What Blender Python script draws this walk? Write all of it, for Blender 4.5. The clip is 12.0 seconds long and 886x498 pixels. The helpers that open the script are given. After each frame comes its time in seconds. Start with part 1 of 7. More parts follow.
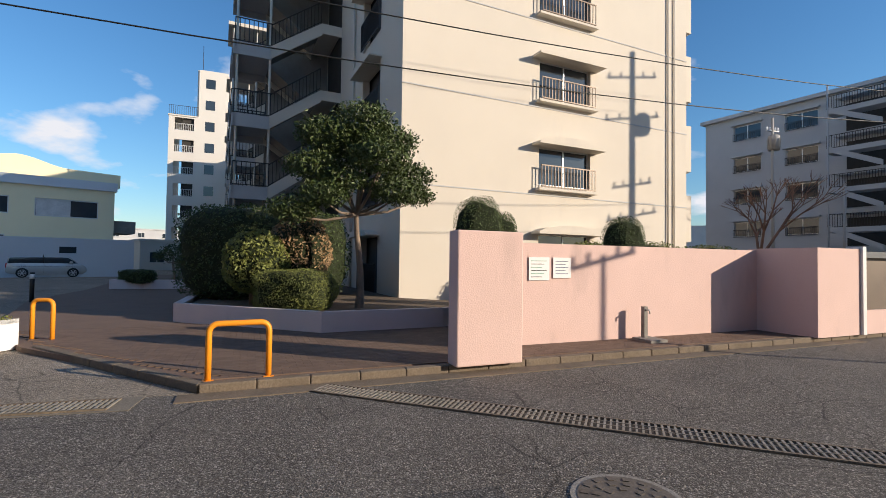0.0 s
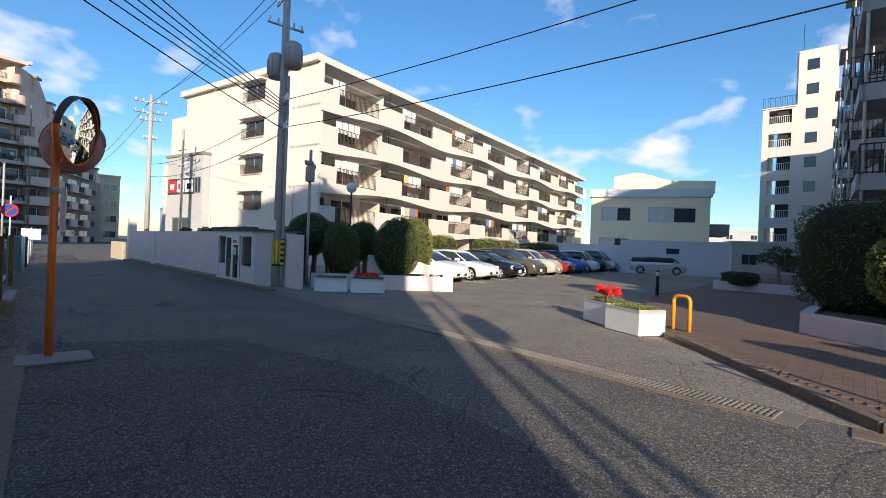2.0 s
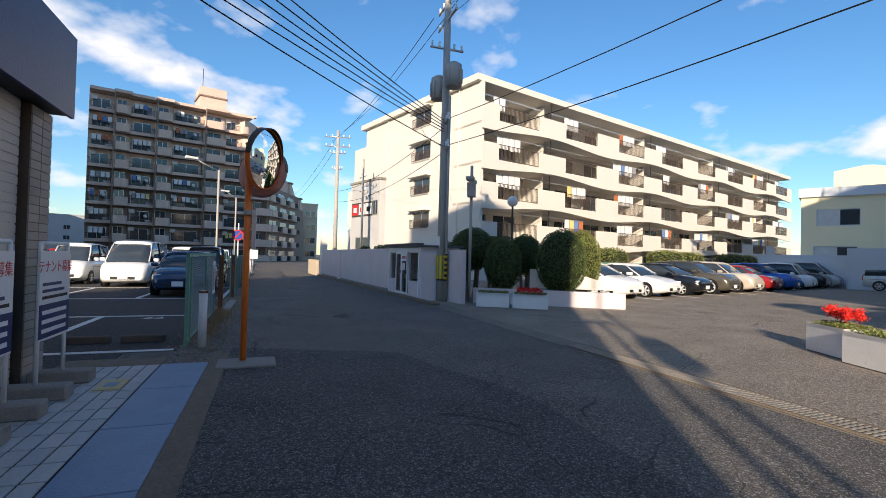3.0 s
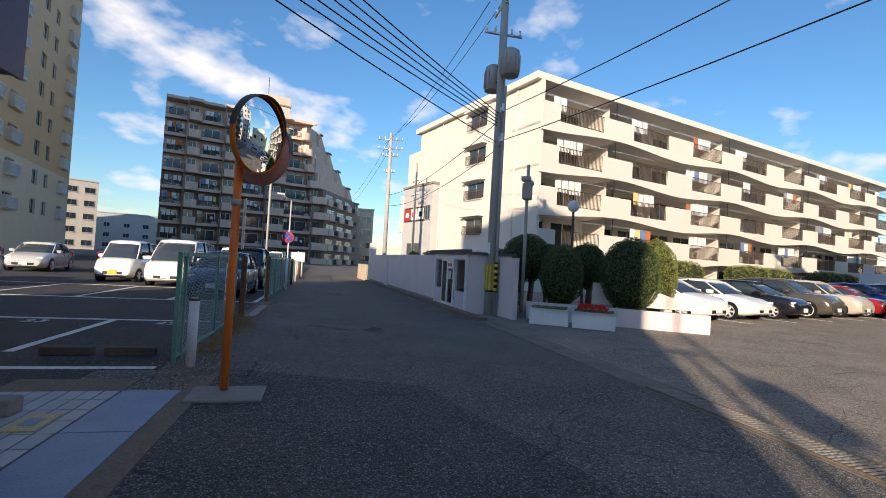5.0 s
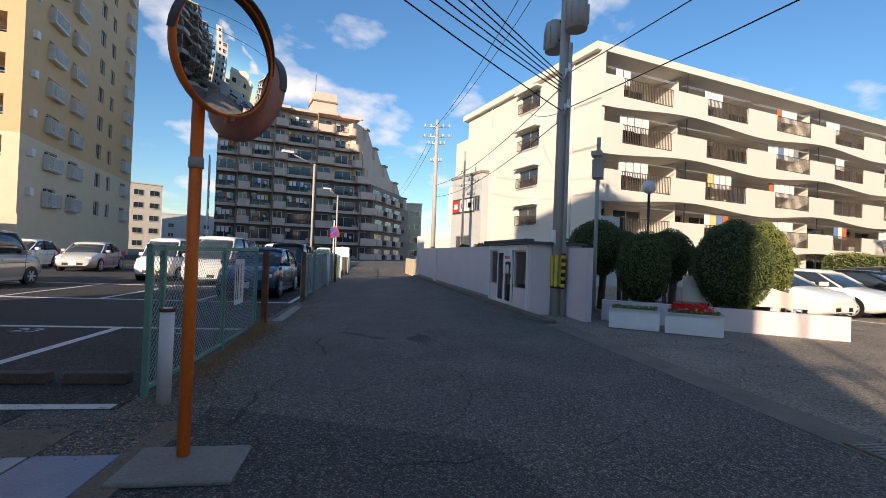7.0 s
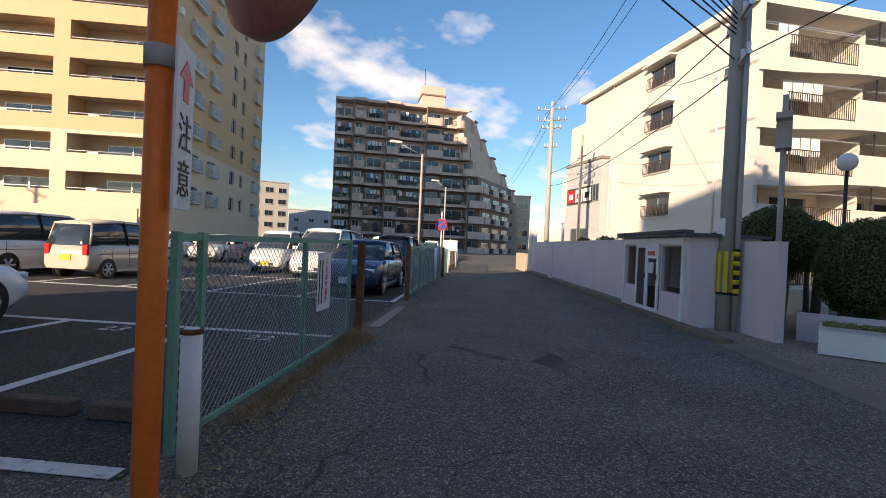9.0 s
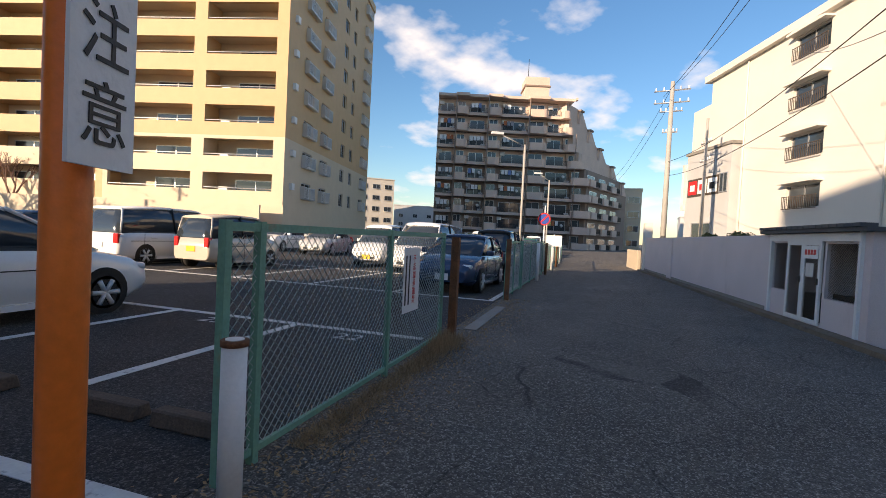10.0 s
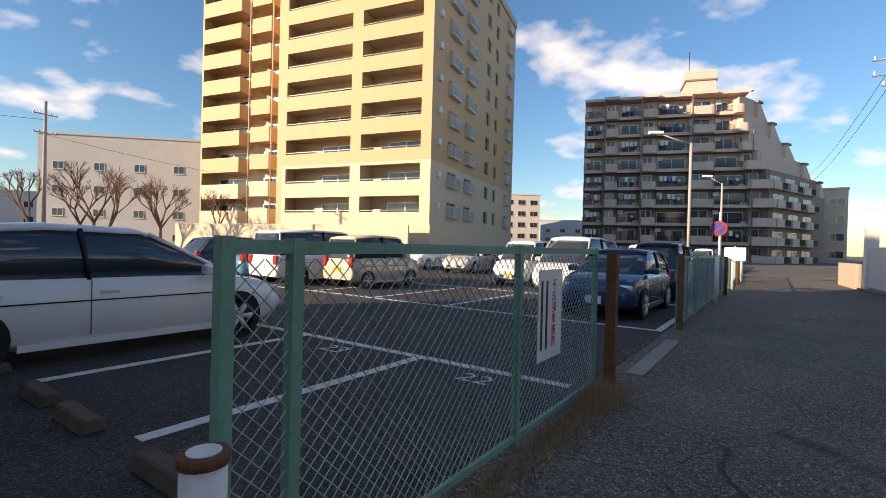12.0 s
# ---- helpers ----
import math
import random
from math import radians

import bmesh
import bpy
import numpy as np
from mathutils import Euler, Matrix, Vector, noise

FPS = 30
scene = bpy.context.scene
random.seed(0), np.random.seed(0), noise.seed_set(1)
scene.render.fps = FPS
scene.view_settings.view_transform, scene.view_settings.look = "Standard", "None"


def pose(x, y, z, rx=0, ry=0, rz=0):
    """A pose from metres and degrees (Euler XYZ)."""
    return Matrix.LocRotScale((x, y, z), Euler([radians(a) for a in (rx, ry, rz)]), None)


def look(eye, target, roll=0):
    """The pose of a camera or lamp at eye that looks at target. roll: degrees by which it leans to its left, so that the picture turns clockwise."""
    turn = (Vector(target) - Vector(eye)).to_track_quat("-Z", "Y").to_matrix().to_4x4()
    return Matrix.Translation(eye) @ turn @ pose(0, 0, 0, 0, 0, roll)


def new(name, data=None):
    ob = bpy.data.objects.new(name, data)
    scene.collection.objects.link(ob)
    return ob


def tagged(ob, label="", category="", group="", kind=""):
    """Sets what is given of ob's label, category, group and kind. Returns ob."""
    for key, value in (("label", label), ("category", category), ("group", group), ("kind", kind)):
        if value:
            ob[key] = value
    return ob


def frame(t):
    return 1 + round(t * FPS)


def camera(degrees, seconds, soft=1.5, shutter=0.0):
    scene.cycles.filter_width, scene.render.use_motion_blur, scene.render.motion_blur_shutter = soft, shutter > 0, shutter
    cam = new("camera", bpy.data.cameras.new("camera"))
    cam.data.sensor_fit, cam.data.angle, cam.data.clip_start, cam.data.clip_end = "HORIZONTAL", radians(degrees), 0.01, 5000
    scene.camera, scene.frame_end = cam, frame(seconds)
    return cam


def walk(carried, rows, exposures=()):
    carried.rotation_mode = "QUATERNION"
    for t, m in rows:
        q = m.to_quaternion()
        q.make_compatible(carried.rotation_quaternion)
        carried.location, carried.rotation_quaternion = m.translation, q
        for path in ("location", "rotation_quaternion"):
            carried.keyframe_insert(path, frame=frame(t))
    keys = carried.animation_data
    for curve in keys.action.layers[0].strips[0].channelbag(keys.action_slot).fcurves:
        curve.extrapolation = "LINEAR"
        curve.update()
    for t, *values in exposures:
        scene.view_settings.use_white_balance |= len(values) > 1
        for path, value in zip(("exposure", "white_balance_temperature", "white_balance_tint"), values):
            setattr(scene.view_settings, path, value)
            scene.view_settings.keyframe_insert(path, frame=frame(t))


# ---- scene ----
cam = camera(86.5, 12.0, soft=0.8)
METRES, EYE, TILT, LEAN, TURN = 9.0, 1.5, 0.0, 0.0, 17.2
ROWS = [
    (0.0, 0.0, 0.0, 0.0, -0.02, 1.54, -0.78),
    (0.5, -0.0191, 0.0, 0.0008, 18.56, 0.72, -0.99),
    (1.0, -0.0402, -0.0055, 0.001, 38.23, 0.05, -1.53),
    (1.5, -0.0594, -0.0144, 0.0009, 52.8, -0.17, -2.19),
    (2.0, -0.0757, -0.0208, 0.001, 63.69, -0.13, -2.26),
    (2.5, -0.0948, -0.0112, -0.0029, 73.68, 0.58, -1.95),
    (3.0, -0.1338, 0.0021, -0.0027, 83.36, 1.06, -1.47),
    (3.5, -0.1737, 0.0114, -0.0014, 87.52, 1.34, -2.7),
    (5.5, -0.3643, 0.0361, -0.001, 91.95, 1.89, -2.85),
    (6.0, -0.419, 0.0249, -0.0038, 94.74, 1.65, -2.57),
    (6.5, -0.4775, 0.0233, -0.0053, 95.33, 0.81, -2.07),
    (8.5, -0.689, -0.0348, -0.0053, 103.14, 0.45, -2.95),
    (9.0, -0.7382, -0.0522, -0.0062, 108.87, -0.59, -2.57),
    (9.5, -0.7805, -0.071, -0.0087, 116.64, -1.11, -2.92),
    (10.0, -0.8226, -0.0861, -0.008, 121.13, -1.75, -2.92),
    (10.5, -0.8598, -0.1007, -0.0062, 126.12, -1.21, -2.24),
    (11.0, -0.8891, -0.1261, -0.0084, 132.15, -1.53, -1.57),
    (11.5, -0.9118, -0.1514, -0.0086, 138.51, -1.61, -1.08),
    (12.0, -0.9425, -0.1594, -0.0071, 138.86, -0.43, -1.49),
]
walk(cam, [(t, pose(0, 0, EYE, TILT, LEAN, TURN) @ pose(METRES * x, METRES * y, METRES * z, 90 + pitch, roll, yaw)) for t, x, y, z, yaw, pitch, roll in ROWS],
     [(0.0, 0.2, 6350, 11), (1.5, 0.37, 6250, 10), (2.5, 0.46, 6450, 11), (6.5, 0.42, 6850, 13), (8.5, 0.49, 7250, 16), (12.0, 0.57, 7600, 17)])

# ---- world, sun, exposure ----
SUN_EL, SUN_AZ = 16.5, 0.0
world = bpy.data.worlds.new("sky")
scene.world = world
world.use_nodes = True
wt = world.node_tree
wt.nodes.clear()


def wnode(kind, **kw):
    n = wt.nodes.new(kind)
    for k, v in kw.items():
        n.inputs[k].default_value = v
    return n


sky = wt.nodes.new("ShaderNodeTexSky")
sky.sky_type = "NISHITA"
sky.sun_disc = False
sky.sun_elevation = radians(SUN_EL)
sky.sun_rotation = radians(90)
sky.air_density, sky.dust_density, sky.ozone_density = 1.2, 0.2, 5.0
tc = wt.nodes.new("ShaderNodeTexCoord")
sep = wt.nodes.new("ShaderNodeSeparateXYZ")
wt.links.new(tc.outputs["Generated"], sep.inputs[0])
zmax = wt.nodes.new("ShaderNodeMath")
zmax.operation = "ADD"
zmax.inputs[1].default_value = 0.3
wt.links.new(sep.outputs["Z"], zmax.inputs[0])
div = wt.nodes.new("ShaderNodeVectorMath")
div.operation = "DIVIDE"
comb = wt.nodes.new("ShaderNodeCombineXYZ")
for k in range(3):
    wt.links.new(zmax.outputs[0], comb.inputs[k])
wt.links.new(tc.outputs["Generated"], div.inputs[0])
wt.links.new(comb.outputs[0], div.inputs[1])
cn = wnode("ShaderNodeTexNoise", Scale=3.1, Detail=6.0, Roughness=0.5, Distortion=0.05)
wt.links.new(div.outputs[0], cn.inputs["Vector"])
cr = wt.nodes.new("ShaderNodeValToRGB")
cr.color_ramp.elements[0].position, cr.color_ramp.elements[1].position = 0.55, 0.69
wt.links.new(cn.outputs["Fac"], cr.inputs["Fac"])
mixc = wt.nodes.new("ShaderNodeMix")
mixc.data_type = "RGBA"
mixc.inputs[7].default_value = (6.0, 6.0, 6.2, 1)
wt.links.new(cr.outputs["Color"], mixc.inputs[0])
hsv = wnode("ShaderNodeHueSaturation", Saturation=1.1, Value=1.1)
wt.links.new(sky.outputs[0], hsv.inputs["Color"])
wt.links.new(hsv.outputs[0], mixc.inputs[6])
bg = wnode("ShaderNodeBackground", Strength=0.125)
wt.links.new(mixc.outputs[2], bg.inputs["Color"])
wo = wt.nodes.new("ShaderNodeOutputWorld")
wt.links.new(bg.outputs[0], wo.inputs["Surface"])

sun = new("sun", bpy.data.lights.new("sun", "SUN"))
sun.data.energy, sun.data.angle, sun.data.color = 5.0, radians(0.53), (1.0, 0.84, 0.64)
sun.matrix_world = look((100 * math.cos(radians(SUN_EL)), 0, 100 * math.sin(radians(SUN_EL))), (0, 0, 0))


# ---- materials ----
def mat(name, col, rough=0.7, metal=0.0, vary=0.12, scale=3.0, fine=40.0, bump=0.15, spec=0.4, island=0.0, obj=0.0, stain=None, coat=0.0):
    """A surface with broad blotches, fine grain and a little relief, in world-sized object coordinates."""
    m = bpy.data.materials.new(name)
    m.use_nodes = True
    t = m.node_tree
    b = t.nodes["Principled BSDF"]
    b.inputs["Roughness"].default_value = rough
    b.inputs["Metallic"].default_value = metal
    b.inputs["Specular IOR Level"].default_value = spec
    b.inputs["Coat Weight"].default_value = coat
    geo = t.nodes.new("ShaderNodeNewGeometry")
    n1 = t.nodes.new("ShaderNodeTexNoise")
    n1.inputs["Scale"].default_value, n1.inputs["Detail"].default_value = scale, 5
    n2 = t.nodes.new("ShaderNodeTexNoise")
    n2.inputs["Scale"].default_value, n2.inputs["Detail"].default_value = fine, 3
    for n in (n1, n2):
        t.links.new(geo.outputs["Position"], n.inputs["Vector"])
    add = t.nodes.new("ShaderNodeMath")
    add.operation = "ADD"
    t.links.new(n1.outputs["Fac"], add.inputs[0])
    t.links.new(n2.outputs["Fac"], add.inputs[1])
    last = add.outputs[0]
    span0, span1 = 0.65, 1.35
    if island or obj:
        if island:
            src = geo.outputs["Random Per Island"]
        else:
            src = t.nodes.new("ShaderNodeObjectInfo").outputs["Random"]
        ma = t.nodes.new("ShaderNodeMath")
        ma.operation = "MULTIPLY_ADD"
        ma.inputs[1].default_value = (island or obj) * 1.4
        t.links.new(src, ma.inputs[0])
        t.links.new(last, ma.inputs[2])
        last = ma.outputs[0]
        span1 += (island or obj) * 1.0
    mr = t.nodes.new("ShaderNodeMapRange")
    mr.inputs["From Min"].default_value, mr.inputs["From Max"].default_value = span0, span1
    t.links.new(last, mr.inputs["Value"])
    mx = t.nodes.new("ShaderNodeMix")
    mx.data_type = "RGBA"
    mx.inputs[6].default_value = (*[c * (1 - vary) for c in col], 1)
    mx.inputs[7].default_value = (*[min(1, c * (1 + vary)) for c in col], 1)
    t.links.new(mr.outputs[0], mx.inputs[0])
    out = mx.outputs[2]
    if stain:
        n3 = t.nodes.new("ShaderNodeTexNoise")
        n3.inputs["Scale"].default_value, n3.inputs["Detail"].default_value = stain[1], 8
        n3.inputs["Roughness"].default_value = 0.65
        mp = t.nodes.new("ShaderNodeMapping")
        mp.inputs["Scale"].default_value = stain[3] if len(stain) > 3 else (1, 1, 1)
        t.links.new(geo.outputs["Position"], mp.inputs["Vector"])
        t.links.new(mp.outputs[0], n3.inputs["Vector"])
        r3 = t.nodes.new("ShaderNodeMapRange")
        r3.inputs["From Min"].default_value, r3.inputs["From Max"].default_value = stain[2], stain[2] + 0.16
        t.links.new(n3.outputs["Fac"], r3.inputs["Value"])
        m3 = t.nodes.new("ShaderNodeMix")
        m3.data_type = "RGBA"
        m3.inputs[7].default_value = (*stain[0], 1)
        t.links.new(r3.outputs[0], m3.inputs[0])
        t.links.new(out, m3.inputs[6])
        out = m3.outputs[2]
    t.links.new(out, b.inputs["Base Color"])
    if bump:
        bp = t.nodes.new("ShaderNodeBump")
        bp.inputs["Strength"].default_value, bp.inputs["Distance"].default_value = bump, 0.02
        t.links.new(n2.outputs["Fac"], bp.inputs["Height"])
        t.links.new(bp.outputs[0], b.inputs["Normal"])
    return m


def glow(name, col, power):
    m = mat(name, col, 0.4)
    b = m.node_tree.nodes["Principled BSDF"]
    b.inputs["Emission Color"].default_value = (*col, 1)
    b.inputs["Emission Strength"].default_value = power
    return m


def asphalt(name, col, crack=True, light=(0.16, 0.155, 0.15)):
    """Worn asphalt: pale aggregate grains, broad patches, and thin cracks."""
    m = mat(name, col, 0.88, vary=0.42, scale=0.9, fine=60, bump=0.8, stain=(tuple(c * 1.5 for c in col), 0.35, 0.55))
    t = m.node_tree
    b = t.nodes["Principled BSDF"]
    geo = t.nodes.new("ShaderNodeNewGeometry")
    vo = t.nodes.new("ShaderNodeTexVoronoi")
    vo.inputs["Scale"].default_value = 95
    t.links.new(geo.outputs["Position"], vo.inputs["Vector"])
    sp = t.nodes.new("ShaderNodeSeparateColor")
    t.links.new(vo.outputs["Color"], sp.inputs[0])
    r = t.nodes.new("ShaderNodeMapRange")
    r.inputs["From Min"].default_value, r.inputs["From Max"].default_value, r.inputs["To Max"].default_value = 0.68, 1.0, 0.85
    t.links.new(sp.outputs[0], r.inputs["Value"])
    m1 = t.nodes.new("ShaderNodeMix")
    m1.data_type = "RGBA"
    m1.inputs[7].default_value = (*light, 1)
    t.links.new(r.outputs[0], m1.inputs[0])
    t.links.new(b.inputs["Base Color"].links[0].from_socket, m1.inputs[6])
    out = m1.outputs[2]
    mid = t.nodes.new("ShaderNodeTexNoise")
    mid.inputs["Scale"].default_value, mid.inputs["Detail"].default_value, mid.inputs["Roughness"].default_value = 24.0, 6, 0.7
    t.links.new(geo.outputs["Position"], mid.inputs["Vector"])
    mv = t.nodes.new("ShaderNodeMapRange")
    mv.inputs["From Min"].default_value, mv.inputs["From Max"].default_value = 0.35, 0.65
    mv.inputs["To Min"].default_value, mv.inputs["To Max"].default_value = 0.55, 1.45
    t.links.new(mid.outputs["Fac"], mv.inputs["Value"])
    mul = t.nodes.new("ShaderNodeVectorMath")
    mul.operation = "SCALE"
    t.links.new(out, mul.inputs[0])
    t.links.new(mv.outputs[0], mul.inputs["Scale"])
    out = mul.outputs[0]
    if crack:
        wob = t.nodes.new("ShaderNodeTexNoise")
        wob.inputs["Scale"].default_value, wob.inputs["Detail"].default_value = 1.6, 6
        t.links.new(geo.outputs["Position"], wob.inputs["Vector"])
        vm = t.nodes.new("ShaderNodeVectorMath")
        vm.operation = "MULTIPLY_ADD"
        vm.inputs[1].default_value = (0.4, 0.4, 0)
        t.links.new(wob.outputs["Color"], vm.inputs[0])
        t.links.new(geo.outputs["Position"], vm.inputs[2])
        v2 = t.nodes.new("ShaderNodeTexVoronoi")
        v2.feature = "DISTANCE_TO_EDGE"
        v2.inputs["Scale"].default_value = 0.8
        t.links.new(vm.outputs[0], v2.inputs["Vector"])
        cr2 = t.nodes.new("ShaderNodeMapRange")
        cr2.inputs["From Min"].default_value, cr2.inputs["From Max"].default_value = 0.002, 0.008
        cr2.inputs["To Min"].default_value, cr2.inputs["To Max"].default_value = 0.6, 0.0
        t.links.new(v2.outputs["Distance"], cr2.inputs["Value"])
        msk = t.nodes.new("ShaderNodeTexNoise")
        msk.inputs["Scale"].default_value = 0.5
        t.links.new(geo.outputs["Position"], msk.inputs["Vector"])
        mr2 = t.nodes.new("ShaderNodeMapRange")
        mr2.inputs["From Min"].default_value, mr2.inputs["From Max"].default_value = 0.42, 0.5
        t.links.new(msk.outputs["Fac"], mr2.inputs["Value"])
        mm = t.nodes.new("ShaderNodeMath")
        mm.operation = "MULTIPLY"
        t.links.new(cr2.outputs[0], mm.inputs[0])
        t.links.new(mr2.outputs[0], mm.inputs[1])
        m2 = t.nodes.new("ShaderNodeMix")
        m2.data_type = "RGBA"
        m2.inputs[7].default_value = (0.012, 0.011, 0.01, 1)
        t.links.new(mm.outputs[0], m2.inputs[0])
        t.links.new(out, m2.inputs[6])
        out = m2.outputs[2]
    t.links.new(out, b.inputs["Base Color"])
    return m


ASPHALT = asphalt("asphalt", (0.105, 0.094, 0.082), light=(0.4, 0.37, 0.33))
DRIVE = asphalt("driveway_asphalt", (0.22, 0.185, 0.145), light=(0.5, 0.44, 0.36))
PATCH = asphalt("new_asphalt", (0.068, 0.064, 0.06), True, (0.28, 0.265, 0.25))
KERB = mat("worn_kerb_concrete", (0.19, 0.15, 0.11), 0.9, vary=0.3, scale=2.5, fine=45, bump=0.5, stain=((0.1, 0.085, 0.07), 2.5, 0.56))
IRON = mat("cast_iron", (0.15, 0.13, 0.11), 0.6, metal=0.3, vary=0.25, scale=6)
LOT = asphalt("lot_asphalt", (0.036, 0.034, 0.034), False, (0.15, 0.145, 0.14))
CREAM = mat("cream_render", (0.68, 0.62, 0.53), 0.85, vary=0.05, scale=0.5, fine=60, bump=0.25, stain=((0.62, 0.57, 0.5), 0.6, 0.6, (1, 1, 0.25)))
WHITE = mat("white_render", (0.7, 0.66, 0.6), 0.85, vary=0.05, scale=0.4, fine=50, bump=0.2, stain=((0.66, 0.62, 0.56), 0.5, 0.62, (1, 1, 0.2)))
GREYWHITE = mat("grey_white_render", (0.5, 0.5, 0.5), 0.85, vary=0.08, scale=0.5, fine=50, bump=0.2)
PINK = mat("pink_render", (0.72, 0.52, 0.47), 0.9, vary=0.07, scale=0.9, fine=55, bump=0.22, stain=((0.58, 0.42, 0.38), 1.1, 0.6, (1, 1, 0.3)))
LILAC = mat("pale_pink_wall", (0.68, 0.6, 0.6), 0.9, vary=0.07, scale=0.9, fine=55, bump=0.45, stain=((0.5, 0.44, 0.43), 0.9, 0.6, (1, 1, 0.25)))
TAN = mat("tan_tile", (0.62, 0.41, 0.22), 0.6, vary=0.06, scale=1.2, fine=14, bump=0.05)
TANPALE = mat("pale_tan_tile", (0.66, 0.54, 0.39), 0.6, vary=0.06, scale=1.2, fine=14, bump=0.05)
# brown block: the darker tile also paints shaded walls, the paler one sunlit storeys
BROWN = mat("brown_tile", (0.28, 0.205, 0.165), 0.7, vary=0.12, scale=0.5, fine=9, bump=0.1)
BROWNPALE = mat("pale_brown_tile", (0.68, 0.52, 0.43), 0.7, vary=0.12, scale=0.5, fine=9, bump=0.1)
YELLOW = mat("pale_yellow_render", (0.86, 0.76, 0.5), 0.85, vary=0.05, scale=0.4, fine=30, bump=0.1)
PALEBLUE = mat("pale_blue_grey_wall", (0.62, 0.66, 0.7), 0.85, vary=0.06, scale=0.4, fine=30, bump=0.1)
CONCRETE = mat("concrete", (0.27, 0.25, 0.225), 0.9, vary=0.2, scale=2.0, fine=45, bump=0.35, stain=((0.2, 0.18, 0.16), 2.5, 0.6))
POLE = mat("pole_concrete", (0.42, 0.4, 0.37), 0.85, vary=0.12, scale=1.5, fine=45, bump=0.2)
DARK = mat("dark_steel", (0.03, 0.028, 0.03), 0.5, vary=0.2)
BLACKRAIL = mat("black_painted_rail", (0.035, 0.03, 0.03), 0.5, vary=0.2)
BRONZE = mat("bronze_aluminium", (0.12, 0.09, 0.07), 0.45, metal=0.4, vary=0.15)
ALU = mat("aluminium", (0.62, 0.62, 0.62), 0.4, metal=0.8, vary=0.08)
WHITEMETAL = mat("white_painted_metal", (0.78, 0.78, 0.77), 0.45, vary=0.06, stain=((0.5, 0.42, 0.34), 3.0, 0.66))
ORANGE = mat("orange_paint", (0.85, 0.2, 0.03), 0.45, vary=0.12, scale=4, stain=((0.5, 0.16, 0.06), 5.0, 0.64))
RAILORANGE = mat("bright_orange_paint", (0.9, 0.33, 0.02), 0.4, vary=0.08, scale=4, stain=((0.5, 0.2, 0.05), 9.0, 0.66))
GREEN = mat("green_fence_paint", (0.16, 0.36, 0.27), 0.55, vary=0.15, scale=5, stain=((0.3, 0.15, 0.07), 3.0, 0.6, (1, 1, 0.4)))
WIRE = mat("galvanised_green_wire", (0.45, 0.52, 0.5), 0.45, metal=0.5, vary=0.15)
RUST = mat("rusted_steel", (0.2, 0.085, 0.04), 0.9, vary=0.4, scale=9, fine=60, bump=0.5, stain=((0.08, 0.05, 0.035), 6.0, 0.55))
PAINT = mat("road_marking_paint", (0.7, 0.69, 0.66), 0.8, vary=0.1, scale=6, fine=40, stain=((0.12, 0.12, 0.12), 9.0, 0.56))
GLASS = mat("window_glass", (0.035, 0.045, 0.055), 0.06, vary=0.3, scale=0.6, fine=1.0, bump=0.0, spec=0.9, obj=0.8)
CURTAIN = mat("pale_curtain", (0.62, 0.6, 0.57), 0.9, vary=0.15, scale=2, fine=12)
# near-black in place of shade inside buildings; also tile bed and bins
VOID = mat("shade_and_joint_black", (0.05, 0.045, 0.04), 0.9, vary=0.2)
RIM = mat("silver_painted_alloy", (0.62, 0.62, 0.62), 0.35, metal=0.15, vary=0.05, bump=0)
TYRE = mat("tyre_rubber", (0.02, 0.02, 0.02), 0.85, vary=0.2)
TILE = mat("pale_paving_tile", (0.42, 0.43, 0.43), 0.7, vary=0.14, scale=2, fine=40, obj=0.4, stain=((0.25, 0.24, 0.23), 3.0, 0.62))
PLATE = mat("blue_grey_steel_plate", (0.2, 0.27, 0.38), 0.5, metal=0.3, vary=0.12, scale=3, fine=50, bump=0.4, stain=((0.2, 0.17, 0.14), 2.0, 0.64))
BRICK = mat("paving_brick", (0.16, 0.108, 0.08), 0.85, vary=0.25, scale=2.0, fine=50, bump=0.4, obj=0.5)
BRICKI = mat("paving_brick_far", (0.16, 0.108, 0.08), 0.85, vary=0.25, scale=2.0, fine=50, bump=0.4, island=0.5)
SOIL = mat("dry_soil", (0.16, 0.12, 0.085), 0.95, vary=0.3, scale=2, fine=40, bump=0.8)
BARK = mat("bark", (0.22, 0.17, 0.13), 0.9, vary=0.3, scale=6, fine=40, bump=0.7)
LEAF = mat("dark_leaf", (0.055, 0.08, 0.022), 0.5, vary=0.5, scale=1.2, fine=8, bump=0, island=0.9)
LEAFHEDGE = mat("hedge_leaf", (0.075, 0.105, 0.03), 0.55, vary=0.5, scale=1.2, fine=8, bump=0, island=0.9)
LEAFYELLOW = mat("yellow_green_leaf", (0.16, 0.18, 0.045), 0.55, vary=0.4, scale=1.2, fine=8, bump=0, island=0.9)
TWIG = mat("reddish_bare_twig", (0.2, 0.12, 0.09), 0.9, vary=0.3)
STRAW = mat("dry_grass", (0.34, 0.23, 0.13), 0.9, vary=0.4, island=0.8)
# near-black, stands in for the shade among the leaves
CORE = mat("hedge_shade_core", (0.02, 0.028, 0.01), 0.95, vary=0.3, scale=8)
RED = mat("red_flower", (0.75, 0.03, 0.02), 0.6, vary=0.3, island=0.8)
REDPAINT = mat("red_sign_paint", (0.65, 0.03, 0.03), 0.4, vary=0.06)
BLUEPAINT = mat("blue_sign_paint", (0.03, 0.08, 0.35), 0.4, vary=0.06)
NAVY = mat("navy_sign_paint", (0.02, 0.03, 0.12), 0.4, vary=0.06)
SIGNWHITE = mat("white_sign_board", (0.8, 0.8, 0.8), 0.5, vary=0.04)
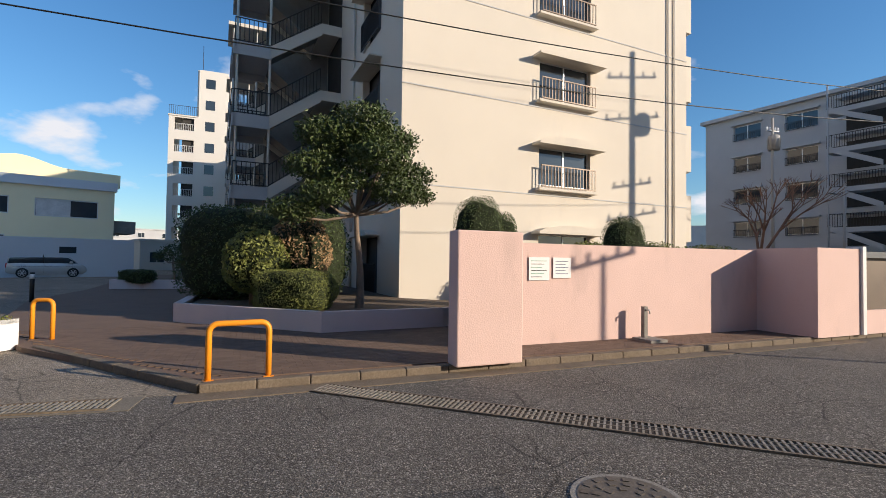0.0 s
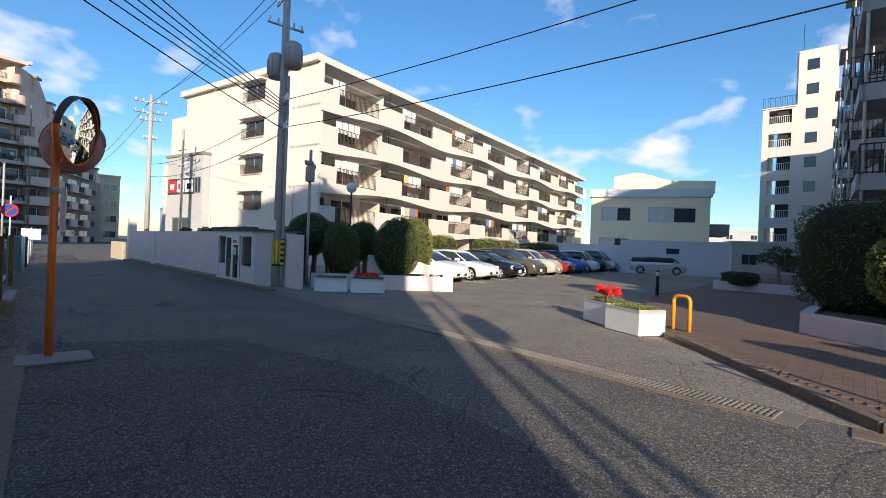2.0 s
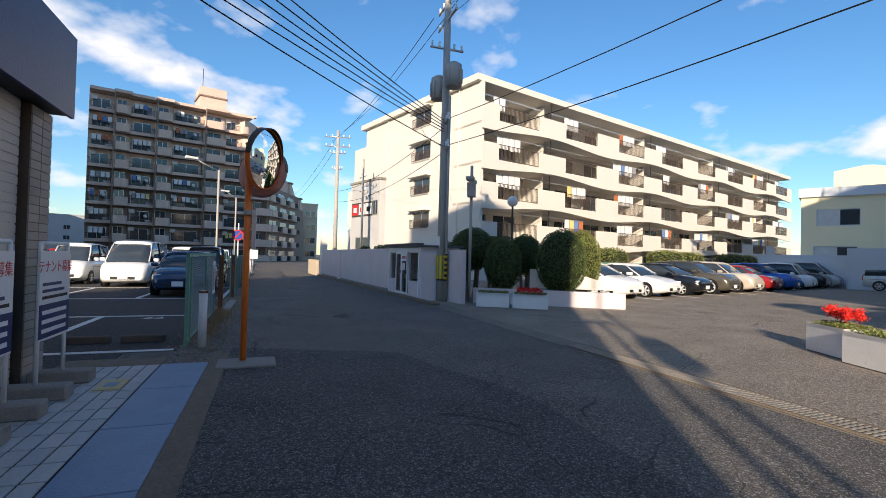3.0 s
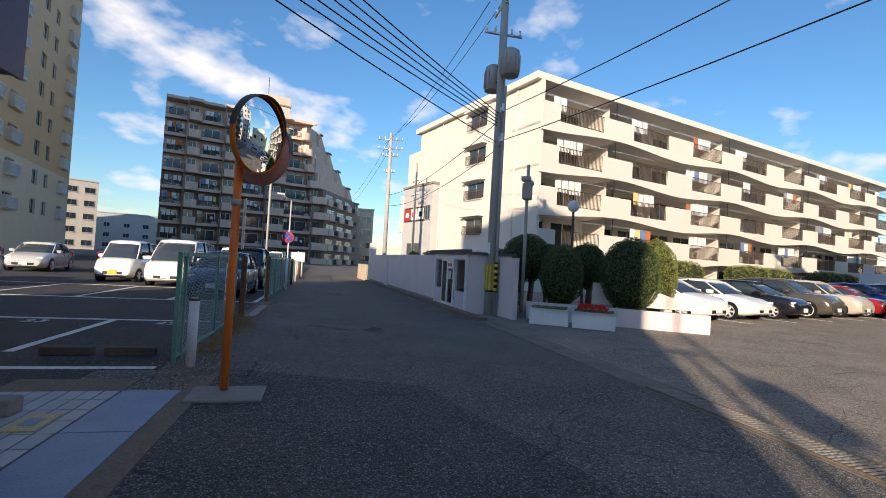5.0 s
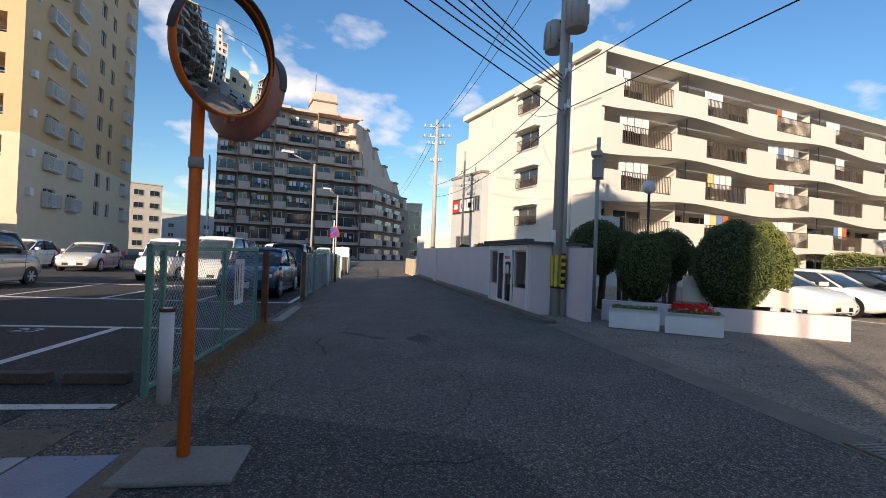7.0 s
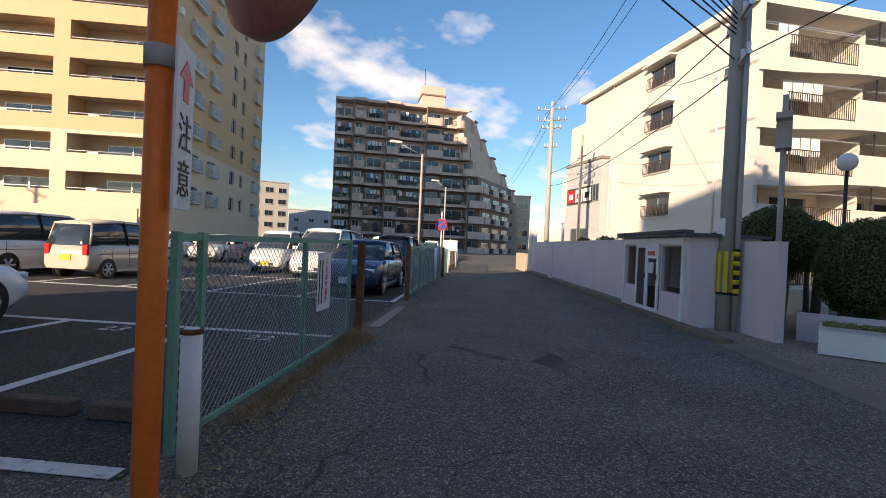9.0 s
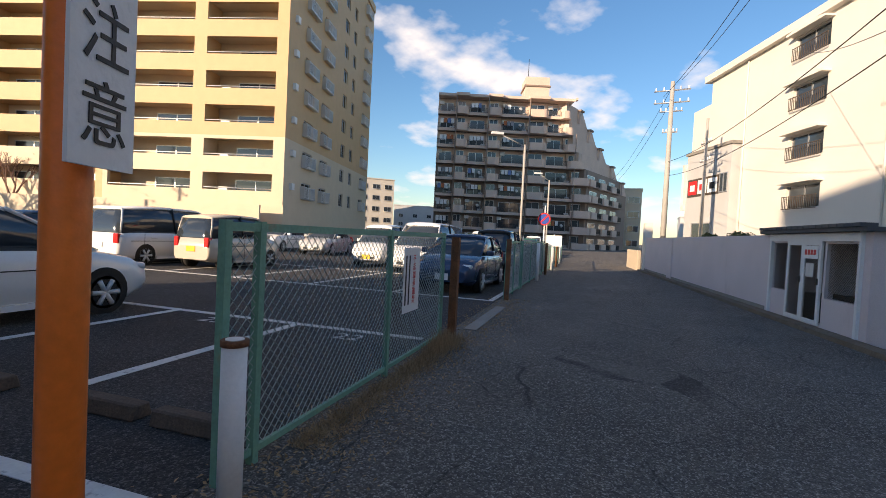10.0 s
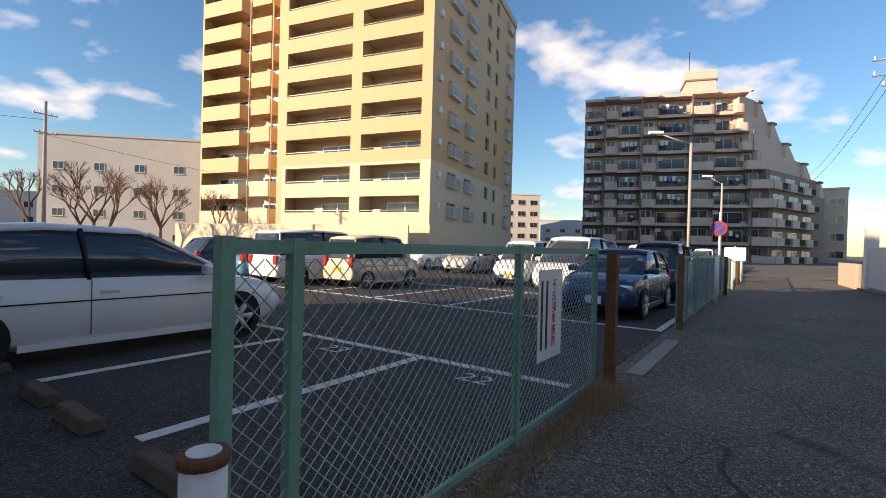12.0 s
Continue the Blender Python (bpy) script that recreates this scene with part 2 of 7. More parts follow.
BLACK = mat("black_paint", (0.012, 0.012, 0.012), 0.5, vary=0.1)
YELLOWPAINT = mat("yellow_paint", (0.75, 0.5, 0.03), 0.5, vary=0.15)
SHUTTER = mat("shutter_slat", (0.6, 0.57, 0.52), 0.55, vary=0.06, scale=1.5, stain=((0.42, 0.39, 0.35), 2.0, 0.64))
STONE = mat("grey_beige_stone_tile", (0.36, 0.32, 0.28), 0.6, vary=0.2, obj=0.5)
LAMP = mat("clear_lamp_glass", (0.7, 0.71, 0.72), 0.1, vary=0.05, spec=0.8, bump=0)
TAIL = mat("tail_lamp", (0.5, 0.02, 0.02), 0.15, spec=0.8, vary=0.05, bump=0)
SLATE = mat("dark_roof", (0.08, 0.09, 0.1), 0.6, vary=0.15)
MIRROR = mat("polished_mirror", (0.85, 0.87, 0.87), 0.015, metal=1.0, vary=0.0, bump=0)
CLOTHS = [mat("cloth_" + n, c, 0.9, vary=0.15) for n, c in (("white", (0.8, 0.8, 0.8)), ("yellow", (0.75, 0.6, 0.25)), ("blue", (0.15, 0.25, 0.5)), ("rust", (0.5, 0.16, 0.07)), ("grey", (0.3, 0.3, 0.32)))]


# ---- mesh helpers ----
def box(bm, x0, x1, y0, y1, z0, z1):
    v = [bm.verts.new((x, y, z)) for x in (x0, x1) for y in (y0, y1) for z in (z0, z1)]
    for f in ((0, 1, 3, 2), (4, 6, 7, 5), (0, 4, 5, 1), (2, 3, 7, 6), (0, 2, 6, 4), (1, 5, 7, 3)):
        bm.faces.new([v[k] for k in f])
    return v


def rod(bm, p, q, r, r2=None, n=8, cap=True):
    p, q = Vector(p), Vector(q)
    r2 = r if r2 is None else r2
    d = (q - p).normalized()
    a = d.cross(Vector((0, 0, 1)) if abs(d.z) < 0.9 else Vector((1, 0, 0))).normalized()
    b = d.cross(a)
    rings = []
    for c, rr in ((p, r), (q, r2)):
        rings.append([bm.verts.new(c + (a * math.cos(2 * math.pi * k / n) + b * math.sin(2 * math.pi * k / n)) * rr) for k in range(n)])
    for k in range(n):
        f = bm.faces.new((rings[0][k], rings[0][(k + 1) % n], rings[1][(k + 1) % n], rings[1][k]))
        f.smooth = n > 5
    if cap:
        bm.faces.new(rings[0][::-1])
        bm.faces.new(rings[1])


def tube(bm, pts, r, n=6):
    """One unbroken tube along a line of points."""
    pts = [Vector(q) for q in pts]
    rings = []
    for k, q in enumerate(pts):
        d = (pts[min(k + 1, len(pts) - 1)] - pts[max(k - 1, 0)]).normalized()
        a = d.cross(Vector((0, 1, 0)) if abs(d.y) < 0.8 else Vector((1, 0, 0))).normalized()
        b = d.cross(a)
        rings.append([bm.verts.new(q + (a * math.cos(2 * math.pi * i / n) + b * math.sin(2 * math.pi * i / n)) * r) for i in range(n)])
    for u, v in zip(rings, rings[1:]):
        for i in range(n):
            bm.faces.new((u[i], u[(i + 1) % n], v[(i + 1) % n], v[i])).smooth = True
    bm.faces.new(rings[0][::-1])
    bm.faces.new(rings[-1])


def prism(bm, pts, h0, h1, axis="z"):
    """A polygon pushed from h0 to h1 along an axis."""
    def at(u, v, h):
        return (u, v, h) if axis == "z" else ((u, h, v) if axis == "y" else (h, u, v))
    a = [bm.verts.new(at(u, v, h0)) for u, v in pts]
    b = [bm.verts.new(at(u, v, h1)) for u, v in pts]
    bm.faces.new(a)
    bm.faces.new(b[::-1])
    for k in range(len(pts)):
        bm.faces.new((a[k], b[k], b[(k + 1) % len(pts)], a[(k + 1) % len(pts)]))


def bevel(bm, w, seg=2):
    bmesh.ops.bevel(bm, geom=list(bm.edges), offset=w, segments=seg, affect="EDGES", profile=0.5)


def meshed(bm, name, material):
    bmesh.ops.recalc_face_normals(bm, faces=bm.faces)
    me = bpy.data.meshes.new(name)
    bm.to_mesh(me)
    bm.free()
    me.materials.append(material)
    return me


def part(name, bm, material, parent=None, label="", at=None):
    ob = new(name, meshed(bm, name, material))
    if parent is not None:
        ob.parent = parent
    if at is not None:
        ob.matrix_basis = at
    if label:
        tagged(ob, label)
    return ob


def share(name, me, parent, at):
    ob = new(name, me)
    ob.parent = parent
    ob.matrix_basis = at
    return ob


def B(*boxes):
    bm = bmesh.new()
    for b in boxes:
        box(bm, *b)
    return bm


def rods(r, *lines, n=6):
    bm = bmesh.new()
    for l in lines:
        tube(bm, l, r, n)
    return bm


def thing(name, at, label, category, group="", kind=""):
    ob = new(name)
    ob.empty_display_size = 0.2
    ob.matrix_basis = at
    return tagged(ob, label, category, group, kind)


def plate_with_holes(bm, x0, x1, z0, z1, holes, y0, y1):
    """An upright slab in x and z with rectangular openings, as one closed skin."""
    xs = sorted({x0, x1, *[h[k] for h in holes for k in (0, 1)]})
    zs = sorted({z0, z1, *[h[k] for h in holes for k in (2, 3)]})
    nx, nz = len(xs) - 1, len(zs) - 1

    def solid(i, j):
        if not (0 <= i < nx and 0 <= j < nz):
            return False
        mx, mz = (xs[i] + xs[i + 1]) / 2, (zs[j] + zs[j + 1]) / 2
        return not any(h[0] < mx < h[1] and h[2] < mz < h[3] for h in holes)
    made = {}

    def v(i, j, y):
        if (i, j, y) not in made:
            made[i, j, y] = bm.verts.new((xs[i], y, zs[j]))
        return made[i, j, y]
    for i in range(nx):
        for j in range(nz):
            if not solid(i, j):
                continue
            for y in (y0, y1):
                bm.faces.new((v(i, j, y), v(i + 1, j, y), v(i + 1, j + 1, y), v(i, j + 1, y)))
            for di, dj, a, b in ((-1, 0, (i, j), (i, j + 1)), (1, 0, (i + 1, j), (i + 1, j + 1)), (0, -1, (i, j), (i + 1, j)), (0, 1, (i, j + 1), (i + 1, j + 1))):
                if not solid(i + di, j + dj):
                    bm.faces.new((v(*a, y0), v(*b, y0), v(*b, y1), v(*a, y1)))


def window_meshes(w, h, name="w", mullion=True, frame_mat=None, f=0.05):
    bm = B((0, w, -0.03, 0.03, 0, f), (0, w, -0.03, 0.03, h - f, h), (0, f, -0.03, 0.03, f, h - f), (w - f, w, -0.03, 0.03, f, h - f))
    if mullion:
        box(bm, w / 2 - f / 2, w / 2 + f / 2, -0.035, 0.035, f, h - f)
    fr = meshed(bm, "window_frame", frame_mat or ALU)
    pa = meshed(B((f * 0.9, w - f * 0.9, -0.008, 0.008, f * 0.9, h - f * 0.9)), "pane", GLASS)
    return fr, pa


def put_window(meshes, parent, at):
    w = share("window", meshes[0], parent, at)
    share("pane", meshes[1], w, Matrix())
    return w


def railing_mesh(w, h, gap=0.12, r=0.012, name="railing", material=None):
    bm = B((0, w, -0.02, 0.02, h - 0.04, h), (0, w, -0.02, 0.02, 0.04, 0.08))
    n = max(2, int(w / gap))
    for k in range(n + 1):
        x = 0.012 + (w - 0.024) * k / n
        box(bm, x - r, x + r, -r, r, 0.08, h - 0.04)
    return meshed(bm, name, material or BLACKRAIL)


def barred_railing(parent, w, h, gap, r, material, at):
    """A railing whose bars are pieces of their own."""
    rail = share("railing", meshed(B((0, w, -0.02, 0.02, h - 0.04, h)), "top_rail", material), parent, at)
    share("bottom_rail", meshed(B((0, w, -0.02, 0.02, 0.04, 0.08)), "bottom_rail", material), rail, Matrix())
    bar = meshed(B((-r, r, -r, r, 0.08, h - 0.04)), "bar", material)
    n = max(2, int(w / gap))
    for k in range(n + 1):
        share("bar", bar, rail, pose(0.012 + (w - 0.024) * k / n, 0, 0))


rng = np.random.default_rng(7)


def leaves(name, pts, nrm, size, material, parent, kind="stuff", label=""):
    """Many small bent leaves at the given places."""
    n = len(pts)
    d = rng.normal(size=(n, 3))
    d += nrm * 0.8
    d /= np.linalg.norm(d, axis=1)[:, None]
    a = np.cross(d, rng.normal(size=(n, 3)))
    a /= np.linalg.norm(a, axis=1)[:, None]
    b = np.cross(d, a)
    s = size * rng.uniform(0.6, 1.3, (n, 1))
    v = np.empty((n, 4, 3))
    v[:, 0] = pts - a * s
    v[:, 1] = pts + b * s * 0.45 + d * s * 0.15
    v[:, 2] = pts + a * s
    v[:, 3] = pts - b * s * 0.45 + d * s * 0.15
    me = bpy.data.meshes.new(name)
    idx = np.arange(n * 4).reshape(n, 4)
    me.from_pydata(v.reshape(-1, 3).tolist(), [], idx.tolist())
    me.materials.append(material)
    ob = new(name, me)
    ob.parent = parent
    tagged(ob, label, kind=kind)
    return ob


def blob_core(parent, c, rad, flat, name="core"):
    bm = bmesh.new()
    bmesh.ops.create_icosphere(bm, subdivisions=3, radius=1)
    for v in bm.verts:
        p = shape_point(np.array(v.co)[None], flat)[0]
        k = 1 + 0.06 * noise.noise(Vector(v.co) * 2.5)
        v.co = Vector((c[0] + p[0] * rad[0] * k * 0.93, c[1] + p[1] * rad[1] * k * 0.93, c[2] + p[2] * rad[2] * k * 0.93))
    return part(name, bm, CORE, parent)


def shape_point(d, flat):
    """Unit directions pushed out towards a rounded block."""
    p = np.sign(d) * np.abs(d) ** flat
    return p / np.maximum(np.linalg.norm(p, ord=4, axis=1), 1e-6)[:, None] if flat < 1 else d


def clipped_shrub(name, at, rad, label, n=5000, size=0.03, material=None, flat=0.9, group="", base=0.0):
    """A clipped shrub: dense leaves on a rounded block, with a dark core painting the shade inside."""
    t = thing(name, at, label, "shrub", group)
    c = (0, 0, rad[2] * 0.97 + base)
    blob_core(t, c, rad, flat, "shade_core")
    d = rng.normal(size=(n, 3))
    d /= np.linalg.norm(d, axis=1)[:, None]
    p = shape_point(d, flat)
    k = rng.uniform(0.93, 1.03, (n, 1)) + 0.05 * np.sin(d[:, :1] * 7 + d[:, 1:2] * 5) * np.cos(d[:, 2:3] * 6)
    q = p * np.array(rad) * k + np.array(c)
    leaves("leaves", q, d, size, material or LEAFHEDGE, t)
    if base > 0.05:
        for dx, dy in ((-0.2, 0.1), (0.15, -0.12), (0.05, 0.2)):
            bm = bmesh.new()
            rod(bm, (dx * rad[0], dy * rad[1], 0), (dx * rad[0] * 1.6, dy * rad[1] * 1.6, base + 0.4), 0.07, 0.05, 7)
            part("stem", bm, BARK, t)
    return t


def text(name, body, size, at, material, parent):
    cu = bpy.data.curves.new(name, "FONT")
    cu.body, cu.size, cu.extrude = body, size, 0.001
    cu.align_x, cu.align_y = "CENTER", "CENTER"
    tmp = bpy.data.objects.new(name, cu)
    scene.collection.objects.link(tmp)
    me = bpy.data.meshes.new_from_object(tmp.evaluated_get(bpy.context.evaluated_depsgraph_get()))
    bpy.data.objects.remove(tmp)
    me.materials.clear()
    me.materials.append(material)
    return share(name, me, parent, at)


# ---- ground ----
bm = bmesh.new()
bmesh.ops.create_grid(bm, x_segments=2, y_segments=2, size=1800)
tagged(part("ground", bm, ASPHALT), "worn grey asphalt road surface with cracks", "ground", kind="structure")

DRAIN = pose(-4.55, 3.75, 0, 0, 0, 212)    # along the gutter between road and driveway; +y towards the road
ROAD = pose(-7.7, -5.4, 0, 0, 0, 211)      # along the car-park fence; +y into the car park
HUT = pose(-16.7, -3.95, 0, 0, 0, 215)     # along the pale wall; +y towards the road
PLAZA = pose(-4.1, 4.2, 0, 0, 0, 39.5)     # along the kerb; +y towards the apartment block
PINKW = pose(-1.75, 5.95, 0.1, 0, 0, 40)
BLOCKB = pose(-5.4, 13.05, 0, 0, 0, 42.5) @ Matrix.Diagonal((1.045, 1, 1, 1))
BLOCKA = pose(-33.75, -4.85, 0, 0, 0, 137)
BLOCKC = pose(10.7, 50.4, 0, 0, 0, -43)
TANB = pose(-23.3, -42.2, -0.2, 0, 0, 313) @ Matrix.Scale(1.137, 4)
BROWNB = pose(-60.4, -66, 0, 0, 0, 138)

bm = bmesh.new()
prism(bm, [(-0.3, 0.25), (60, 0.25), (60, 60), (-14, 60), (-14, 0.9), (-0.3, 0.9)], -0.2, 0.006)
tagged(part("car_park_surface", bm, LOT, at=ROAD), "dark asphalt of the car park", "pavement", kind="structure")
bm = bmesh.new()
prism(bm, [(0.12, 0.13), (40, 0.13), (40, 40), (-8, 40), (-6, 19), (-6, 13.1), (-4.1, 5.7), (-2.75, 3.4)], -0.2, 0.085)
tagged(part("pavement", bm, BRICK, at=PLAZA), "raised brown brick pavement before the apartment block", "pavement", kind="structure")

bm = bmesh.new()
prism(bm, [(-0.6, -0.17), (-0.6, -8), (4, -60), (60, -60), (45, -0.17)], -0.2, 0.004)
tagged(part("driveway", bm, DRIVE, at=DRAIN), "pale worn asphalt driveway between the blocks", "pavement", kind="structure")

# ---- apartment blocks ----


def apartment_b():
    t = thing("apartment_building", BLOCKB, "cream rendered apartment block with outside stairs", "building")
    S = 3.05
    holes = [(4.85, 7.05, 1.15 + S * k, 2.5 + S * k) for k in range(5)]
    bm = bmesh.new()
    plate_with_holes(bm, 0, 12, 0, 15.6, holes, 0, 0.25)
    part("wall", bm, CREAM, t)
    side = [(2.2, 4.4, 0.35 + S * k, 2.35 + S * k) for k in range(5)]
    bm = bmesh.new()
    plate_with_holes(bm, 0.25, 56, 0, 15.6, side, 0, 0.25)
    part("wall", bm, CREAM, t, at=Matrix(((0, 1, 0, 0), (1, 0, 0, 0), (0, 0, 1, 0), (0, 0, 0, 1))))
    # solid near-black block imitates unlit rooms behind the openings
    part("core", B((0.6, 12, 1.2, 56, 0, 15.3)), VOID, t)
    part("wall", B((11.75, 12, 0.25, 56, 0, 15.6)), CREAM, t)
    part("roof", B((-0.3, 12.4, -0.3, 56.3, 15.6, 15.85)), WHITE, t)
    for k in range(6):
        part("string_course", B((0, 12, -0.018, 0, S * k - 0.06 + 0.85, S * k + 0.85 - 0.02)), GREYWHITE, t) if k else None
    wm = window_meshes(2.2, 1.35)
    cu = meshed(B(*[(0.06 + 0.13 * i, 0.17 + 0.13 * i, 0.0 + 0.03 * (i % 2), 0.02 + 0.03 * (i % 2), 0.05, 1.3) for i in range(8)]), "curtain", CURTAIN)
    for k in range(5):
        z = 1.15 + S * k
        w = put_window(wm, t, pose(4.85, 0.16, z))
        share("curtain", cu, t, pose(5.95 if k % 2 else 4.9, 0.24, z))
        barred_railing(t, 2.3, 0.8, 0.13, 0.012, BRONZE, pose(4.8, -0.22, z - 0.12))
        part("sill", B((4.7, 7.2, -0.26, 0, z - 0.2, z - 0.12)), CREAM, t)
        bm = bmesh.new()
        n = 12
        pts = [(4.55 + 2.8 * i / n, z + 1.42 + 0.22 * math.sin(math.pi * i / n) ** 0.6) for i in range(n + 1)]
        pts += [(7.35, z + 1.34), (4.55, z + 1.34)]
        prism(bm, pts, -0.5, 0, "y")
        part("window_hood", bm, CREAM, t)
    # balcony ends past the far corner
    for k in range(5):
        z = 2.5 + S * k
        part("balcony", B((12, 13.05, 0.6, 50, z, z + 2.0), ), CREAM, t)
        part("balcony_slab", B((12, 13.0, 0.7, 50, z - 0.05, z)), GREYWHITE, t)
    # openings on the stair side
    for k in range(5):
        z = 0.35 + S * k
        barred_railing(t, 2.2, 1.05, 0.12, 0.014, BLACKRAIL, Matrix.Translation((-0.1, 2.2, z)) @ pose(0, 0, 0, 0, 0, 90))
        bm = bmesh.new()
        pts = [(2.0 + 2.6 * i / 10, z + 2.05 + 0.2 * math.sin(math.pi * i / 10) ** 0.6) for i in range(11)] + [(4.6, z + 2.0), (2.0, z + 2.0)]
        prism(bm, pts, -0.45, 0, "x")
        part("window_hood", bm, CREAM, t)
        part("door", B((0.3, 0.36, 2.3, 4.3, z, z + 1.95)), DARK, t)
    # drainpipe
    part("drainpipe", rods(0.05, [(-0.07, 5.6, 0), (-0.07, 5.6, 15.6)]), CREAM, t)
    part("drainpipe", rods(0.035, [(10.9, -0.06, 0.5), (10.9, -0.06, 15.6)]), CREAM, t)
    part("drainpipe", rods(0.03, [(11.25, -0.05, 2.0), (11.25, -0.05, 15.6)]), CREAM, t)
    # outside stairs, three wells
    land = meshed(B((-4.3, -2.9, 0, 2.9, -0.14, 0), (-4.36, -4.22, -0.06, 2.96, -0.45, 0.1), (-4.3, -2.9, -0.06, 0.02, -0.45, 0.1), (-4.3, -2.9, 2.88, 2.96, -0.45, 0.1)), "stair_landing", GREYWHITE)
    inner = meshed(B((-0.9, 0, 0, 2.9, -0.16, 0), (-0.9, 0, -0.06, 0.02, -0.35, 0.1)), "floor_landing", CREAM)
    lr = railing_mesh(1.4, 1.05, 0.16, 0.016)
    lf = railing_mesh(2.9, 1.05, 0.16, 0.016)

    # treads and soffits in darker concrete, to put stair shade into the colour
    tread = meshed(B((0, 2.0 / 9 + 0.03, 0.05, 1.35, -0.08, 0)), "stair_tread", CONCRETE)
    soff = bmesh.new()
    prism(soff, [(-2.9, -0.1), (-0.9, -0.1 + S / 2), (-0.9, -0.2 + S / 2), (-2.9, -0.2)], 0.05, 1.35, "y")
    soff = meshed(soff, "stair_soffit", CONCRETE)

    def stringer(up, y):
        s = 1 if up else -1
        bm = bmesh.new()
        prism(bm, [(-2.95, -0.42), (-2.95, 0.12), (-0.85, 0.12 + s * S / 2), (-0.85, -0.42 + s * S / 2)], y, y + 0.09, "y")
        return meshed(bm, "stair_stringer", CREAM)

    def slope_rail(up, y):
        s = 1 if up else -1
        bm = bmesh.new()
        n = 14
        zs = [s * S / 2 * i / n for i in range(n + 1)]
        xs = [-2.9 + 2.0 * i / n for i in range(n + 1)]
        tube(bm, [(xs[0], y, zs[0] + 1.1), (xs[-1], y, zs[-1] + 1.1)], 0.025)
        tube(bm, [(xs[0], y, zs[0] + 0.2), (xs[-1], y, zs[-1] + 0.2)], 0.02)
        return meshed(bm, "stair_railing", BLACKRAIL), [(x, y, z + 0.1) for x, z in zip(xs, zs)]
    baluster = meshed(B((-0.012, 0.012, -0.012, 0.012, 0, 1.0)), "baluster", BLACKRAIL)
    su, sd = stringer(True, -0.06), stringer(False, 2.86)
    ru, feet = slope_rail(True, 0.0)
    for y in (8.2, 17.5, 27.0, 36.5, 46.0):
        for k in range(5):
            zl = S * k + S / 2 - 0.1
            o = pose(0, y, zl)
            share("stair_landing", land, t, o)
            for w, m, at in ((1.4, lr, pose(-4.3, 0.0, 0.1)), (1.4, lr, pose(-4.3, 2.9, 0.1)), (2.9, lf, pose(-4.28, 0, 0.1, 0, 0, 90))):
                if y < 10:
                    barred_railing(t, w, 1.05, 0.16, 0.016, BLACKRAIL, o @ at)
                else:
                    tagged(share("railing", m, t, o @ at), kind="stuff")
            fl = share("stair_flight", soff, t, o)
            for i in range(9 if y < 20 else 0):
                share("stair_tread", tread, fl, pose(-2.9 + 2.0 * i / 9, 0, S / 2 * (i + 1) / 9))
            share("stair_stringer", su, t, o)
            sr = share("stair_railing", ru, t, o)
            for p in feet if y < 20 else ():
                share("baluster", baluster, sr, pose(*p))
            share("stair_flight", soff, t, o @ pose(0, 1.45, 0) @ Matrix(((1, 0, 0, 0), (0, 1, 0, 0), (0, 0, -1, -0.3), (0, 0, 0, 1))))
            share("stair_stringer", sd, t, o)
            share("floor_landing", inner, t, pose(0, y, S * (k + 1) - 0.1))
        for x in (-4.2, -2.95):
            part("post", rods(0.05, [(x, y + 0.05, 0), (x, y + 0.05, 15.4)]), CREAM, t)
        # flat near-black sheet on the wall, painting the stairwell's deep shade
        part("stairwell_shade_sheet", B((-0.03, 0.0, y, y + 2.9, 0, 15.4)), VOID, t)
        # wall added behind each well to darken the stairs against the sky
        part("added_dark_wall", B((-2.9, -0.03, y + 3.0, y + 3.12, 0, 15.5)), CONCRETE, t)
        part("stair_roof", B((-4.5, 0, y - 0.2, y + 3.1, 15.5, 15.7)), CREAM, t)
    return t


apartment_b()


